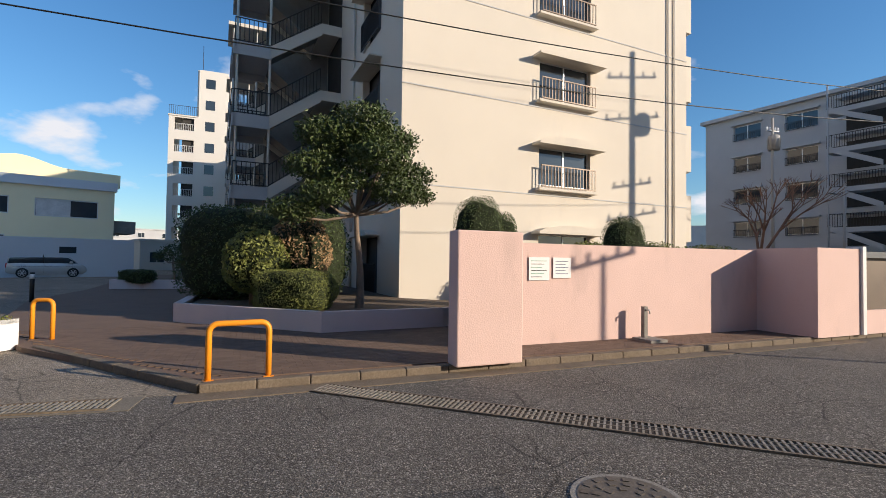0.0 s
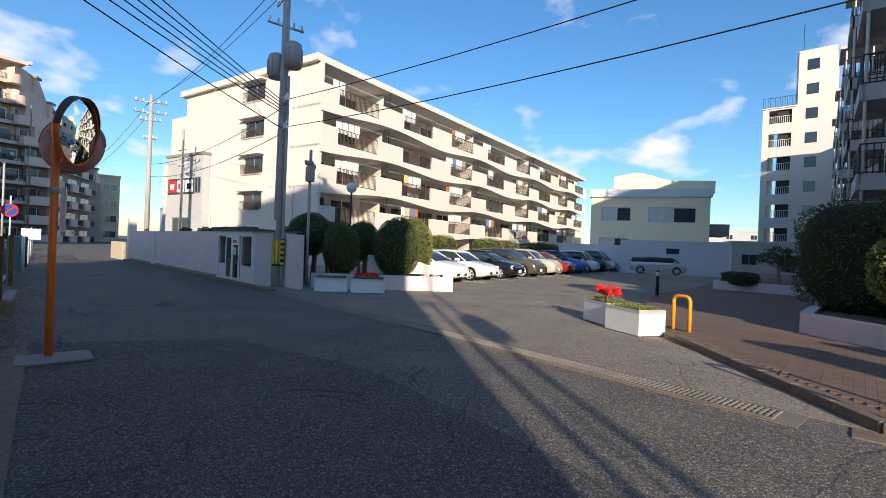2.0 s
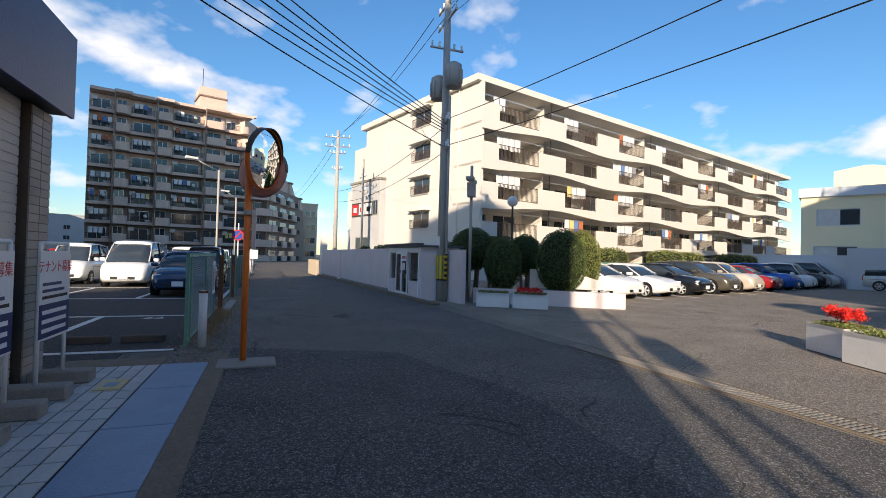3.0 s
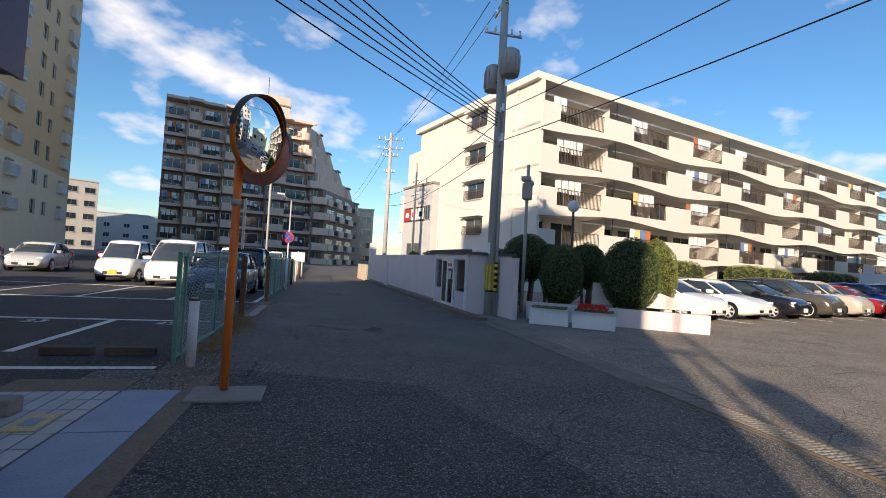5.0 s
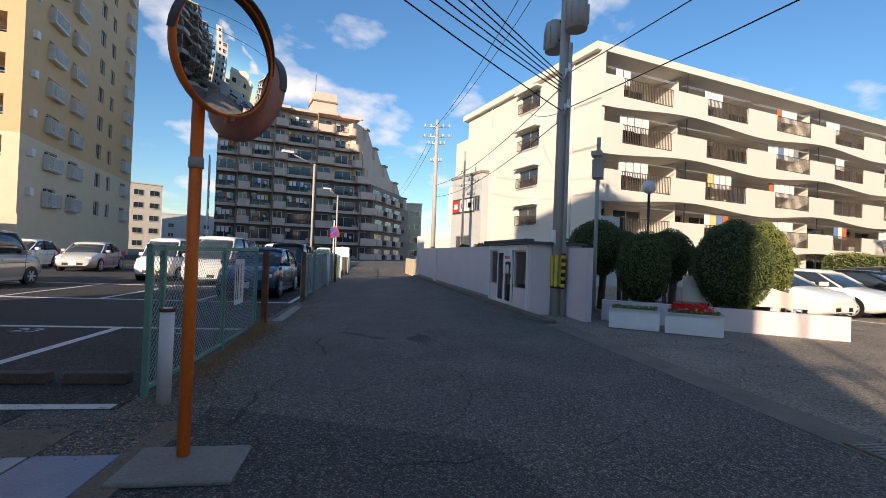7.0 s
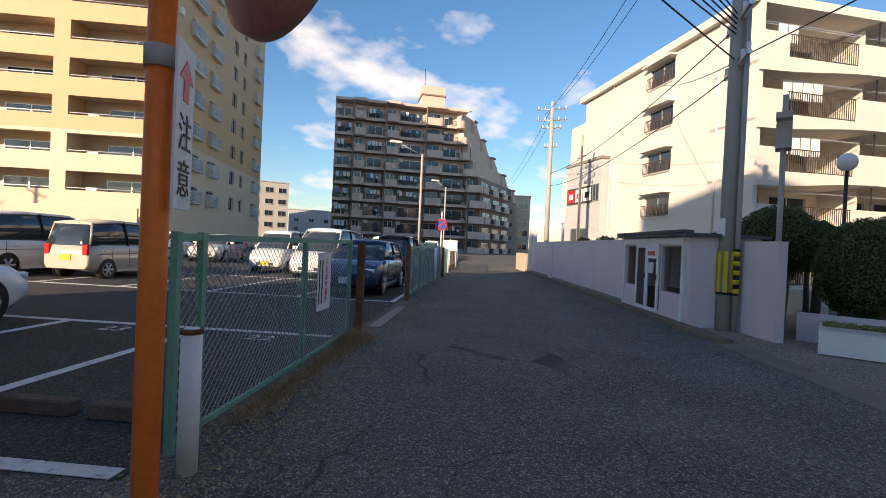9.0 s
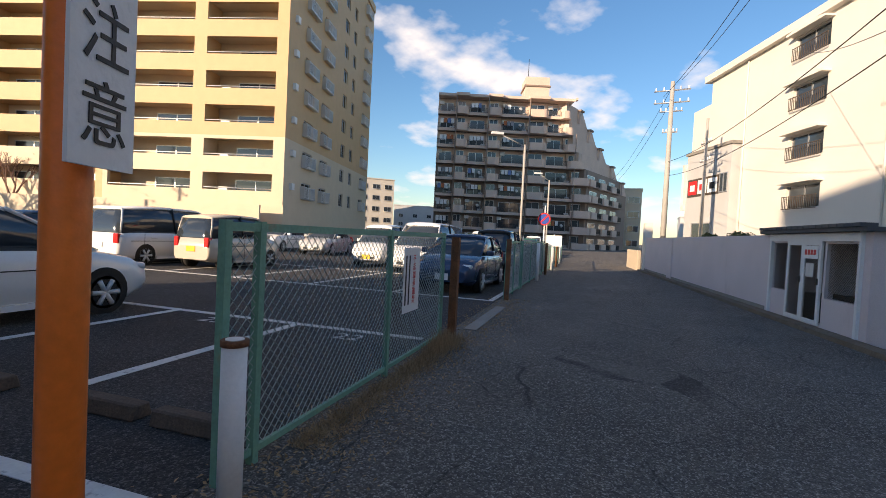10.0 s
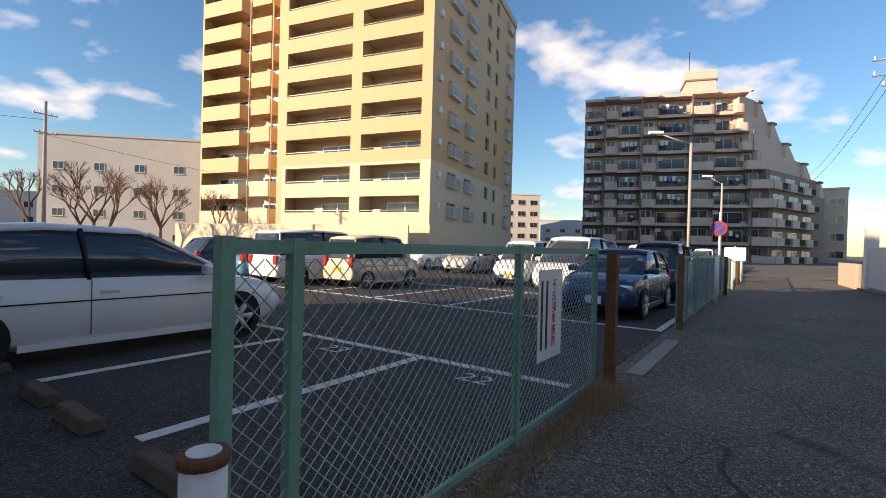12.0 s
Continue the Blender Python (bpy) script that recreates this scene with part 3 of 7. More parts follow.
def apartment_a():
    t = thing("apartment_building", BLOCKA, "white five-storey apartment block with scalloped balconies", "building")
    S, L = 2.72, 57.0
    holes = [(4.6, 7.0, 1.1 + S * k, 2.35 + S * k) for k in range(5)]
    # gable: built along x, then turned so that it stands at x = 0
    turn = Matrix(((0, 1, 0, 0), (1, 0, 0, 0), (0, 0, 1, 0), (0, 0, 0, 1)))
    bm = bmesh.new()
    plate_with_holes(bm, 0, 15.5, 0, 13.6, holes, 0, 0.25)
    part("wall", bm, WHITE, t, at=turn)
    part("wall", B((0.25, L, 15.25, 15.5, 0, 13.6), (L - 0.25, L, 0, 15.25, 0, 13.6)), WHITE, t)
    part("balcony_end_wall", B((0, 0.25, -1.42, 0, 0, 13.6)), WHITE, t)
    part("stair_tower", B((0.4, 5, 15.5, 18.8, 0, 12.2)), WHITE, t)
    part("roof", B((-0.35, L + 0.3, -1.35, 16, 13.6, 14.05)), WHITE, t)
    # near-black filling gives the rooms their shade by colour
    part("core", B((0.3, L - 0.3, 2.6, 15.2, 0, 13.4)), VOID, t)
    for x in (19, 47):
        part("roof_tank", B((x, x + 2.6, 6, 9, 14.0, 15.6)), RUST if x > 40 else WHITE, t)
    # antennas and thin joints
    for x in (12, 30, 41):
        part("antenna", rods(0.025, [(x, 4, 14), (x, 4, 16)], [(x - 0.5, 4, 15.9), (x + 0.5, 4, 15.9)]), DARK, t)
    wm = window_meshes(2.4, 1.25)
    rl = railing_mesh(2.5, 0.75, 0.13, 0.012, material=BRONZE)
    for k in range(5):
        z = 1.1 + S * k
        put_window(wm, t, Matrix.Translation((0.14, 4.6, z)) @ pose(0, 0, 0, 0, 0, 90))
        share("railing", rl, t, Matrix.Translation((-0.2, 4.55, z - 0.1)) @ pose(0, 0, 0, 0, 0, 90))
        bm = bmesh.new()
        prism(bm, [(4.4 + 2.8 * i / 8, z + 1.42 + 0.15 * math.sin(math.pi * i / 8)) for i in range(9)] + [(7.2, z + 1.32), (4.4, z + 1.32)], -0.5, 0, "x")
        part("window_hood", bm, WHITE, t)
    part("drainpipe", rods(0.05, [(-0.06, 11.2, 0), (-0.06, 11.2, 13.6)]), WHITE, t)
    part("drainpipe", rods(0.05, [(-0.06, 1.0, 0), (-0.06, 1.0, 13.6)]), WHITE, t)
    # facade: doors and windows at the back of each balcony
    bays = 8
    bw = L / bays
    fac = []
    for b in range(bays):
        for k in range(5):
            fac += [(b * bw + 0.7, b * bw + 3.2, S * k + 0.25, S * k + 2.2), (b * bw + 3.9, b * bw + 6.3, S * k + 0.25, S * k + 2.2)]
    bm = bmesh.new()
    plate_with_holes(bm, 0.25, L - 0.25, 0, 13.6, fac, 1.5, 1.7)
    part("wall", bm, WHITE, t)
    g1, g2 = window_meshes(2.5, 1.95, f=0.07), window_meshes(2.4, 1.95, f=0.07)
    cu = meshed(B((0.1, 1.1, 0.0, 0.02, 0.05, 1.85)), "curtain", CURTAIN)
    rb = railing_mesh(4.05, 1.12, 0.13, 0.014, material=BRONZE)
    # balcony: solid white parapet with curved underside, open rail in the middle
    n = 14

    def parapet(flip):
        """One bay of parapet: its underside falls from the divider to the middle of the flat."""
        bm = bmesh.new()
        low = [(bw * i / n, -0.34 - (-1 if flip else 1) * 0.2 * math.cos(math.pi * i / n)) for i in range(n + 1)]
        for (x0, z0), (x1, z1) in zip(low, low[1:]):
            inside = 1.5 < (x0 + x1) / 2 < 5.6
            top = 0.2 if inside else 1.32
            v = [bm.verts.new(p) for p in ((x0, -1.56, z0), (x1, -1.56, z1), (x1, -1.56, top), (x0, -1.56, top), (x0, -1.42, z0), (x1, -1.42, z1), (x1, -1.42, top), (x0, -1.42, top))]
            for f in ((0, 1, 2, 3), (5, 4, 7, 6), (3, 2, 6, 7), (0, 4, 5, 1), (0, 3, 7, 4), (1, 5, 6, 2)):
                bm.faces.new([v[q] for q in f])
        bmesh.ops.remove_doubles(bm, verts=bm.verts, dist=0.001)
        return meshed(bm, "balcony_parapet", WHITE)
    balc = parapet(False), parapet(True)
    slab = meshed(B((0, bw, -1.42, 1.5, -0.16, 0)), "balcony_slab", WHITE)
    fin = meshed(B((-0.06, 0.06, -0.55, 1.5, 0, S - 0.16)), "balcony_divider", WHITE)
    boxm = meshed(B((0, 0.8, 0, 0.3, 0, 0.6)), "air_conditioner", WHITEMETAL)
    r = random.Random(4)
    cloth = [meshed(B((0, 0.52, 0, 0.03, 0, 0.9)), "laundry", c) for c in CLOTHS]
    for b in range(bays):
        for k in range(5):
            x, z = b * bw, S * k
            put_window(g1, t, pose(x + 0.7, 1.6, z + 0.25))
            put_window(g2, t, pose(x + 3.9, 1.6, z + 0.25))
            if r.random() < 0.6:
                share("curtain", cu, t, pose(x + 0.8 + 1.2 * (r.random() > 0.5), 1.66, z + 0.28))
            share("balcony_parapet", balc[b % 2], t, pose(x, 0, z))
            share("balcony_slab", slab, t, pose(x, 0, z))
            bar = meshed(B((0.2, 6.6, -0.02, 0.02, 0, 0.04)), "drying_pole", ALU) if not (b or k) else bar
            share("drying_pole", bar, t, pose(x, -0.95, z + 2.05))
            share("drying_pole", bar, t, pose(x, -0.6, z + 2.15))
            tagged(share("railing", rb, t, pose(x + 1.54, -1.5, z + 0.2)), kind="stuff")
            if b % 2:
                share("balcony_divider", fin, t, pose(x, 0, z))
            if r.random() < 0.5:
                share("air_conditioner", boxm, t, pose(x + 5.6, 0.9, z))
            share("post", meshed(B((0, 0.05, -1.2, -1.15, 1.2, S)), "post", DARK), t, pose(x + 0.1, 0, z)) if b % 2 else None
            if r.random() < 0.7 or (k == 4 and b == 0):
                x1 = x + r.uniform(1.4, 3)
                for q in range(r.randint(2, 6)):
                    share("laundry", r.choice(cloth[:1] * 10 + cloth), t, pose(x1 + 0.6 * q, -0.97, z + 1.17 + r.uniform(-0.05, 0.05)))
    return t


apartment_a()


def apartment_c():
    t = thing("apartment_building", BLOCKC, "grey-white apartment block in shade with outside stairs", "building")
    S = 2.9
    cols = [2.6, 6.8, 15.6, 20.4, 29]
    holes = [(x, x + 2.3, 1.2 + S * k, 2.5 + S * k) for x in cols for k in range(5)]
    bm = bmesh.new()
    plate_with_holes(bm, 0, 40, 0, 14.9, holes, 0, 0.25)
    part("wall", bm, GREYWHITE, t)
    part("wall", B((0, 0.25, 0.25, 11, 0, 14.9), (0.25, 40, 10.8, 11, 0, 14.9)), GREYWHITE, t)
    # near-black block painted as the shade behind the windows
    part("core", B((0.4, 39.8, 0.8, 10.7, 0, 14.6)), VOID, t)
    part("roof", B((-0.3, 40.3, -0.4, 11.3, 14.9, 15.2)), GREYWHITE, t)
    wm = window_meshes(2.3, 1.3, f=0.07)
    rl = railing_mesh(2.3, 0.7, 0.15, 0.014)
    for x in cols:
        for k in range(5):
            put_window(wm, t, pose(x, 0.14, 1.2 + S * k))
            share("railing", rl, t, pose(x, -0.15, 1.1 + S * k))
            part("window_hood", B((x - 0.15, x + 2.45, -0.3, 0, 2.55 + S * k, 2.68 + S * k)), GREYWHITE, t)
    for x0 in (10.6, 24.5):
        for k in range(5):
            z = S * k + 1.45
            part("stair_landing", B((x0, x0 + 3.4, -2.6, -1.2, z - 0.35, z)), GREYWHITE, t)
            part("floor_landing", B((x0, x0 + 3.4, -1.2, 0, z + 1.1, z + 1.4)), GREYWHITE, t)
            bm = bmesh.new()
            prism(bm, [(x0 + 0.2, z - 0.25), (x0 + 3.2, z - 1.7), (x0 + 3.2, z - 1.3), (x0 + 0.2, z + 0.15)], -2.7, -2.55, "y")
            part("stair_stringer", bm, GREYWHITE, t)
            share("railing", railing_mesh(3.4, 1.0, 0.15, 0.014), t, pose(x0, -2.55, z))
            # black sheet on the wall in place of a shaded opening
            part("opening_shade_sheet", B((x0 + 0.3, x0 + 3.0, -0.03, 0.0, S * k + 0.2, S * k + 2.3)), VOID, t)
        part("post", rods(0.06, [(x0 + 0.1, -2.6, 0), (x0 + 0.1, -2.6, 14.9)]), GREYWHITE, t)
    return t


apartment_c()


def stair_tower_block():
    t = thing("apartment_tower", pose(-49.9, 45.3, 0, 0, 0, 40) @ Matrix.Diagonal((0.78, 1, 1, 1)), "tall white apartment tower with open stair landings", "building")
    S = 2.75
    holes = [(0.8, 3.6, 1.0 + S * k, 2.6 + S * k) for k in range(7)]
    bm = bmesh.new()
    plate_with_holes(bm, 0, 4.2, 0, 19.3, holes, 0, 0.25)
    part("wall", bm, WHITE, t)
    part("wall", B((0, 0.25, 0.25, 9, 0, 19.3), (3.95, 4.2, 0.25, 9, 0, 25.5), (4.2, 8.5, 0, 9, 0, 25.5)), WHITE, t)
    # near-black block paints the shade behind the open landings
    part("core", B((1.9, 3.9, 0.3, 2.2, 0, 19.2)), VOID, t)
    part("roof", B((-0.1, 4.3, -0.1, 9.1, 19.3, 19.45)), WHITE, t)
    rl = railing_mesh(4.2, 1.2, 0.3, 0.02)
    tagged(share("railing", rl, t, pose(0, 0.1, 19.45)), kind="stuff")
    r2 = railing_mesh(2.8, 0.9, 0.25, 0.02, material=WHITEMETAL)
    for k in range(7):
        tagged(share("railing", r2, t, pose(0.8, 0.1, 1.0 + S * k)), kind="stuff")
        part("landing", B((0.3, 3.95, 0.25, 1.9, S * k + 0.8, S * k + 1.0)), WHITE, t)
    for k in range(9):
        part("window", B((5.2, 6.6, -0.02, 0.0, 1.2 + S * k, 2.4 + S * k)), GLASS, t)
    part("antenna", rods(0.04, [(4.6, 1, 25.5), (4.6, 1, 29)]), DARK, t)
    return t


stair_tower_block()


def tan_building():
    t = thing("apartment_tower", TANB, "ten-storey ochre tiled apartment tower with open balconies", "building")
    S, N = 2.55, 10
    H = S * N + 3.4
    base = 3.0
    # right half: a frame of piers and parapets with deep balconies
    for k in range(N):
        z = base + S * k
        m = TANPALE if k < 2 else TAN
        bays = [(0.9, 6.4), (7.4, 14.2)]
        bm = bmesh.new()
        plate_with_holes(bm, 0, 14.6, z, z + S, [(a, b, z + 1.0, z + S - 0.25) for a, b in bays], -0.3, 0)
        part("facade_frame", bm, m, t)
        part("balcony_floor", B((0.3, 14.6, -1.9, -0.3, z - 0.1, z)), TANPALE, t)
        part("back_wall", B((0.3, 14.6, -2.1, -1.9, z, z + S - 0.1)), TANPALE, t)
        part("balcony_divider", B((6.4, 7.4, -1.9, -0.3, z, z + S - 0.1)), m, t)
        wm = window_meshes(3.4, 1.85, f=0.07)
        put_window(wm, t, pose(1.4, -1.88, z + 0.1))
        put_window(wm, t, pose(8.2, -1.88, z + 0.1))
        part("handrail", rods(0.035, [(0.9, -0.1, z + 1.16), (14.2, -0.1, z + 1.16)]), WHITEMETAL, t)
        part("air_conditioner", B((4.9, 5.6, -1.2, -0.85, z + 0.0, z + 1.3)), WHITEMETAL, t)
        # side face
        bm = bmesh.new()
        sh = [(x, x + w, z + 0.8, z + 2.1) for x, w in ((3.4, 2.0), (7.4, 1.8), (13.2, 1.3), (16.2, 1.1), (20.6, 1.6))]
        plate_with_holes(bm, 0.3, 24, z, z + S, sh, 0, 0.3)
        part("side_wall", bm, m if k < 2 else TAN, t, at=Matrix(((0, 1, 0, 0), (-1, 0, 0, 0), (0, 0, 1, 0), (0, 0, 0, 1))))
        for x, w, _, _ in [(s[0], s[1] - s[0], 0, 0) for s in sh]:
            put_window(window_meshes(w, 1.3, f=0.06), t, Matrix.Translation((0.15, -x - w, z + 0.8)) @ pose(0, 0, 0, 0, 0, 90))
            if x in (3.4, 7.4, 20.6):
                rb = railing_mesh(w + 0.3, 0.95, 0.12, 0.012, material=WHITEMETAL)
                share("window_grille", rb, t, Matrix.Translation((-0.35, -x - w - 0.15, z + 0.8)) @ pose(0, 0, 0, 0, 0, 90))
                part("grille_frame", B((-0.38, 0, -x - w - 0.18, -x + 0.18, z + 0.74, z + 0.8), (-0.38, 0, -x - w - 0.18, -x - w - 0.14, z + 0.8, z + 1.8), (-0.38, 0, -x + 0.14, -x + 0.18, z + 0.8, z + 1.8)), ALU, t)
        part("vent", B((-0.25, 0, -1.5, -1.0, z + 1.3, z + 1.8)), WHITEMETAL, t)
        # left wing: recessed wall with projecting balcony boxes
        part("wing_wall", B((14.6, 25.3, -2.6, -2.3, z, z + S)), TANPALE if k < 3 else TAN, t)
        part("balcony", B((20.4, 25.3, -0.7, -0.55, z, z + 1.25), (20.4, 20.55, -2.3, -0.7, z, z + 1.25), (25.15, 25.3, -2.3, -0.7, z, z + 1.25), (20.4, 25.3, -2.3, -0.55, z - 0.15, z)), m if k < 2 else TAN, t)
        part("balcony", B((16.9, 19.2, -0.9, -0.75, z + 0.2, z + 1.45), (16.9, 17.05, -2.3, -0.9, z + 0.2, z + 1.45), (19.05, 19.2, -2.3, -0.9, z + 0.2, z + 1.45), (16.9, 19.2, -2.3, -0.75, z + 0.05, z + 0.2)), m if k < 2 else TAN, t)
        put_window(window_meshes(3.6, 1.8, f=0.07), t, pose(21.0, -2.26, z + 0.2))
        put_window(window_meshes(1.6, 1.6, f=0.07), t, pose(17.2, -2.26, z + 0.4))
        part("panel", B((19.3, 20.2, -2.0, -1.9, z + 0.5, z + 1.6)), CURTAIN, t)
        part("side_window", B((15.0, 16.2, -2.28, -2.26, z + 0.5, z + 1.6)), CURTAIN, t)
    part("pier", B((14.6, 15.2, -2.3, 0, base, H)), TAN, t)
    for x in (16.6, 19.35):
        part("drainpipe", rods(0.06, [(x, -0.7, base), (x, -0.7, H)]), BROWNPALE, t)
    # near-black mass, colour standing in for the tower's inner shade
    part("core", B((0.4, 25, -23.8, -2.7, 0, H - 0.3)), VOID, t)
    part("end_wall", B((25.3, 25.5, -24, -0.6, 0, H)), TAN, t)
    part("rear_wall", B((0, 25.3, -24.2, -24, 0, H)), TAN, t)
    part("plinth", B((-0.1, 25.5, -24, 0.1, 0, base)), TANPALE, t)
    part("roof", B((-0.15, 25.6, -24.2, 0.15, base + S * N, base + S * N + 0.8)), TAN, t)
    part("garden_wall", B((1, 26, 1.4, 1.6, 0, 2.9)), TANPALE, t)
    return t


tan_building()


def brown_building():
    """Saw-toothed bays: the open railing lies back, the rounded solid parapet comes forward at each bay's far end."""
    t = thing("apartment_building", BROWNB, "brown tiled apartment block with rounded balconies, stepping down along the road", "building")
    S, N = 2.85, 9
    bays = [(0, 5.3), (5.3, 11.1), (11.1, 19.2), (19.2, 27.5)]
    ends = [27.5, 27.5, 27.5, 27.5, 27.0, 25.8, 24.6, 23.8, 23.2]
    r = random.Random(11)
    wins = {}
    for k in range(N):
        z = S * k
        last = ends[k]
        part("storey", B((0, last, 1.9, 15, z, z + S)), BROWN, t)
        for x0, x1 in bays:
            x1 = min(x1, last)
            w = x1 - x0
            solid = w * 0.42
            xm = x1 - solid
            # paler upper storeys paint the sunlit floors, darker ones the shaded floors
            wall = BROWNPALE if k > 4 else BROWN
            part("recess_wall", B((x0 + 0.02, xm, 1.84, 1.898, z, z + S - 0.15)), wall, t)
            part("bay_wall", B((xm, x1, 1.5, 1.89, z, z + S - 0.15)), wall, t)
            part("balcony_slab", B((x0, xm, 0.35, 1.84, z - 0.2, z)), BROWN, t)
            part("bay_slab", B((xm, x1 - 0.1, 0.6, 1.5, z - 0.25, z)), BROWN, t)
            # rounded parapet
            bm = bmesh.new()
            rr = 0.9
            arc = [(xm, 0.6), (xm, -0.2), (xm + 0.35, -0.75)] + [(x1 - rr + rr * math.sin(a), -0.75 + rr - rr * math.cos(a)) for a in np.linspace(0, math.pi / 2, 7)] + [(x1, 0.6)]
            prism(bm, arc, z - 0.25, z + 1.05)
            part("balcony_parapet", bm, BROWNPALE, t)
            part("balcony_upstand", B((x0, xm, 0.25, 0.35, z - 0.25, z + 0.25)), BROWNPALE, t)
            rl = wins.setdefault(("rail", round(w, 2)), None) or railing_mesh(xm - x0, 0.85, 0.14, 0.02, material=BLACKRAIL)
            wins[("rail", round(w, 2))] = rl
            tagged(share("railing", rl, t, pose(x0, 0.3, z + 0.25)), kind="stuff")
            key = round(w, 2)
            if key not in wins:
                wins[key] = (window_meshes(xm - x0 - 0.8, 1.95, f=0.07), window_meshes(solid - 0.9, 1.2, f=0.07))
            put_window(wins[key][0], t, pose(x0 + 0.4, 1.8, z + 0.1))
            put_window(wins[key][1], t, pose(xm + 0.4, 1.46, z + 1.1))
            if r.random() < 0.75:
                part("air_conditioner", B((xm - 0.95, xm - 0.15, 0.9, 1.25, z + 0.02, z + 0.65)), WHITEMETAL, t)
            if r.random() < 0.4:
                part("air_conditioner", B((x0 + 0.2, x0 + 1.0, 1.4, 1.75, z + 1.7, z + 2.3)), WHITEMETAL, t)
            if r.random() < 0.5:
                for q in range(r.randint(2, 4)):
                    x = x0 + 0.5 + 0.62 * q
                    if x + 0.55 < xm:
                        part("laundry", B((x, x + 0.5, 0.6, 0.63, z + 1.0 + r.uniform(0, 0.2), z + 1.95)), r.choice(CLOTHS[:1] * 3 + CLOTHS), t)
            if r.random() < 0.35:
                bm = bmesh.new()
                rod(bm, (x0 + w * 0.4, 0.1, z + 1.15), (x0 + w * 0.4 + 0.06, -0.02, z + 1.2), 0.3, 0.26, 12)
                part("satellite_dish", bm, CURTAIN, t)
    for x0, x1 in bays:
        xm = x1 - (x1 - x0) * 0.42
        part("downpipe", rods(0.09, [(xm + 0.1, -0.62, 0), (xm + 0.1, -0.62, S * (N if x1 < 20 else 7))]), BROWN, t)
        part("roof", B((x0, min(x1, 23.6), -0.1, 15.2, S * N, S * N + 0.45)), BROWNPALE, t)
        part("roof_lip", B((xm, min(x1, 23.6) + 0.05, -0.85, -0.1, S * N, S * N + 0.45)), BROWNPALE, t)
    part("roof_room", B((15.2, 19.4, 1.4, 6, S * N + 0.45, S * N + 4.4)), BROWNPALE, t)
    part("roof_room_cap", B((15.0, 19.6, 1.2, 6.2, S * N + 2.7, S * N + 2.95)), BROWN, t)
    part("antenna", rods(0.05, [(15.8, 3, S * N + 4.4), (15.8, 3, S * N + 8)]), DARK, t)
    # wing along the road, stepping down
    steps = [22, 22, 22, 22, 19.5, 16, 12, 8.5, 5]
    for k in range(N):
        z = S * k
        length, below = steps[k], steps[max(k - 1, 0)]
        W = pose(ends[k], 0.3, 0, 0, 0, 52)
        if length:
            # same sunlit and shaded split by colour on the wing
            part("wing_storey", B((0, length, 0.9, 13, z, z + S)), BROWN if k < 5 else BROWNPALE, t, at=W)
        if k < 5:
            n = max(1, int(length // 5.6))
            for q in range(n):
                x = q * 5.6 + 0.2
                part("wing_parapet", B((x, x + 2.6, -0.25, 0.9, z - 0.2, z + 1.05)), BROWNPALE, t, at=W)
                part("wing_slab", B((x + 2.6, x + 5.2, -0.1, 0.9, z - 0.2, z)), BROWN, t, at=W)
                if ("wing",) not in wins:
                    wins[("wing",)] = (railing_mesh(2.6, 1.0, 0.14, 0.02, material=BLACKRAIL), window_meshes(3.6, 1.7, f=0.08))
                tagged(share("railing", wins[("wing",)][0], t, W @ pose(x + 2.6, -0.05, z)), kind="stuff")
                put_window(wins[("wing",)][1], t, W @ pose(x + 1.0, 0.85, z + 0.3))
        run = below - length
        if run > 0.5:
            bm = bmesh.new()
            prism(bm, [(length - 0.02, z), (length + run, z), (length + 0.25 * run, z + S * 0.85), (length - 0.02, z + S * 0.85)], 0.4, 13, "y")
            part("sloped_roof", bm, BROWNPALE, t, at=W)
            up = math.degrees(math.atan2(S * 0.85, run * 0.75))
            for y in (0.8, 4.8, 8.8):
                part("roof_window", B((-1.6, 0, 0, 3.0, 0, 0.06)), GLASS, t, at=W @ pose(length + run * 0.8, y, z + S * 0.24, 0, up, 0))
            part("roof_ledge", B((length - 0.2, length + 0.4 * run, 0.2, 13, z + S * 0.85, z + S * 0.97)), BROWN, t, at=W)
    return t


brown_building()


def plain_building(name, at, w, d, h, S, material, label, cols, win=(1.6, 1.3), sides=(0,)):
    """A far block with a regular front at y = 0 and windows as parts."""
    t = thing(name, at, label, "building")
    part("wall", B((0, w, 0, d, 0, h)), material, t)
    part("roof", B((-0.15, w + 0.15, -0.15, d + 0.15, h, h + 0.3)), material, t)
    wm = window_meshes(*win, f=0.07)
    n = int(h // S)
    for k in range(n):
        for c in range(cols):
            x = w * (c + 0.5) / cols - win[0] / 2
            put_window(wm, t, pose(x, -0.04, S * k + 0.9))
            part("sill", B((x - 0.1, x + win[0] + 0.1, -0.14, 0, S * k + 0.8, S * k + 0.9)), material, t)
    return t


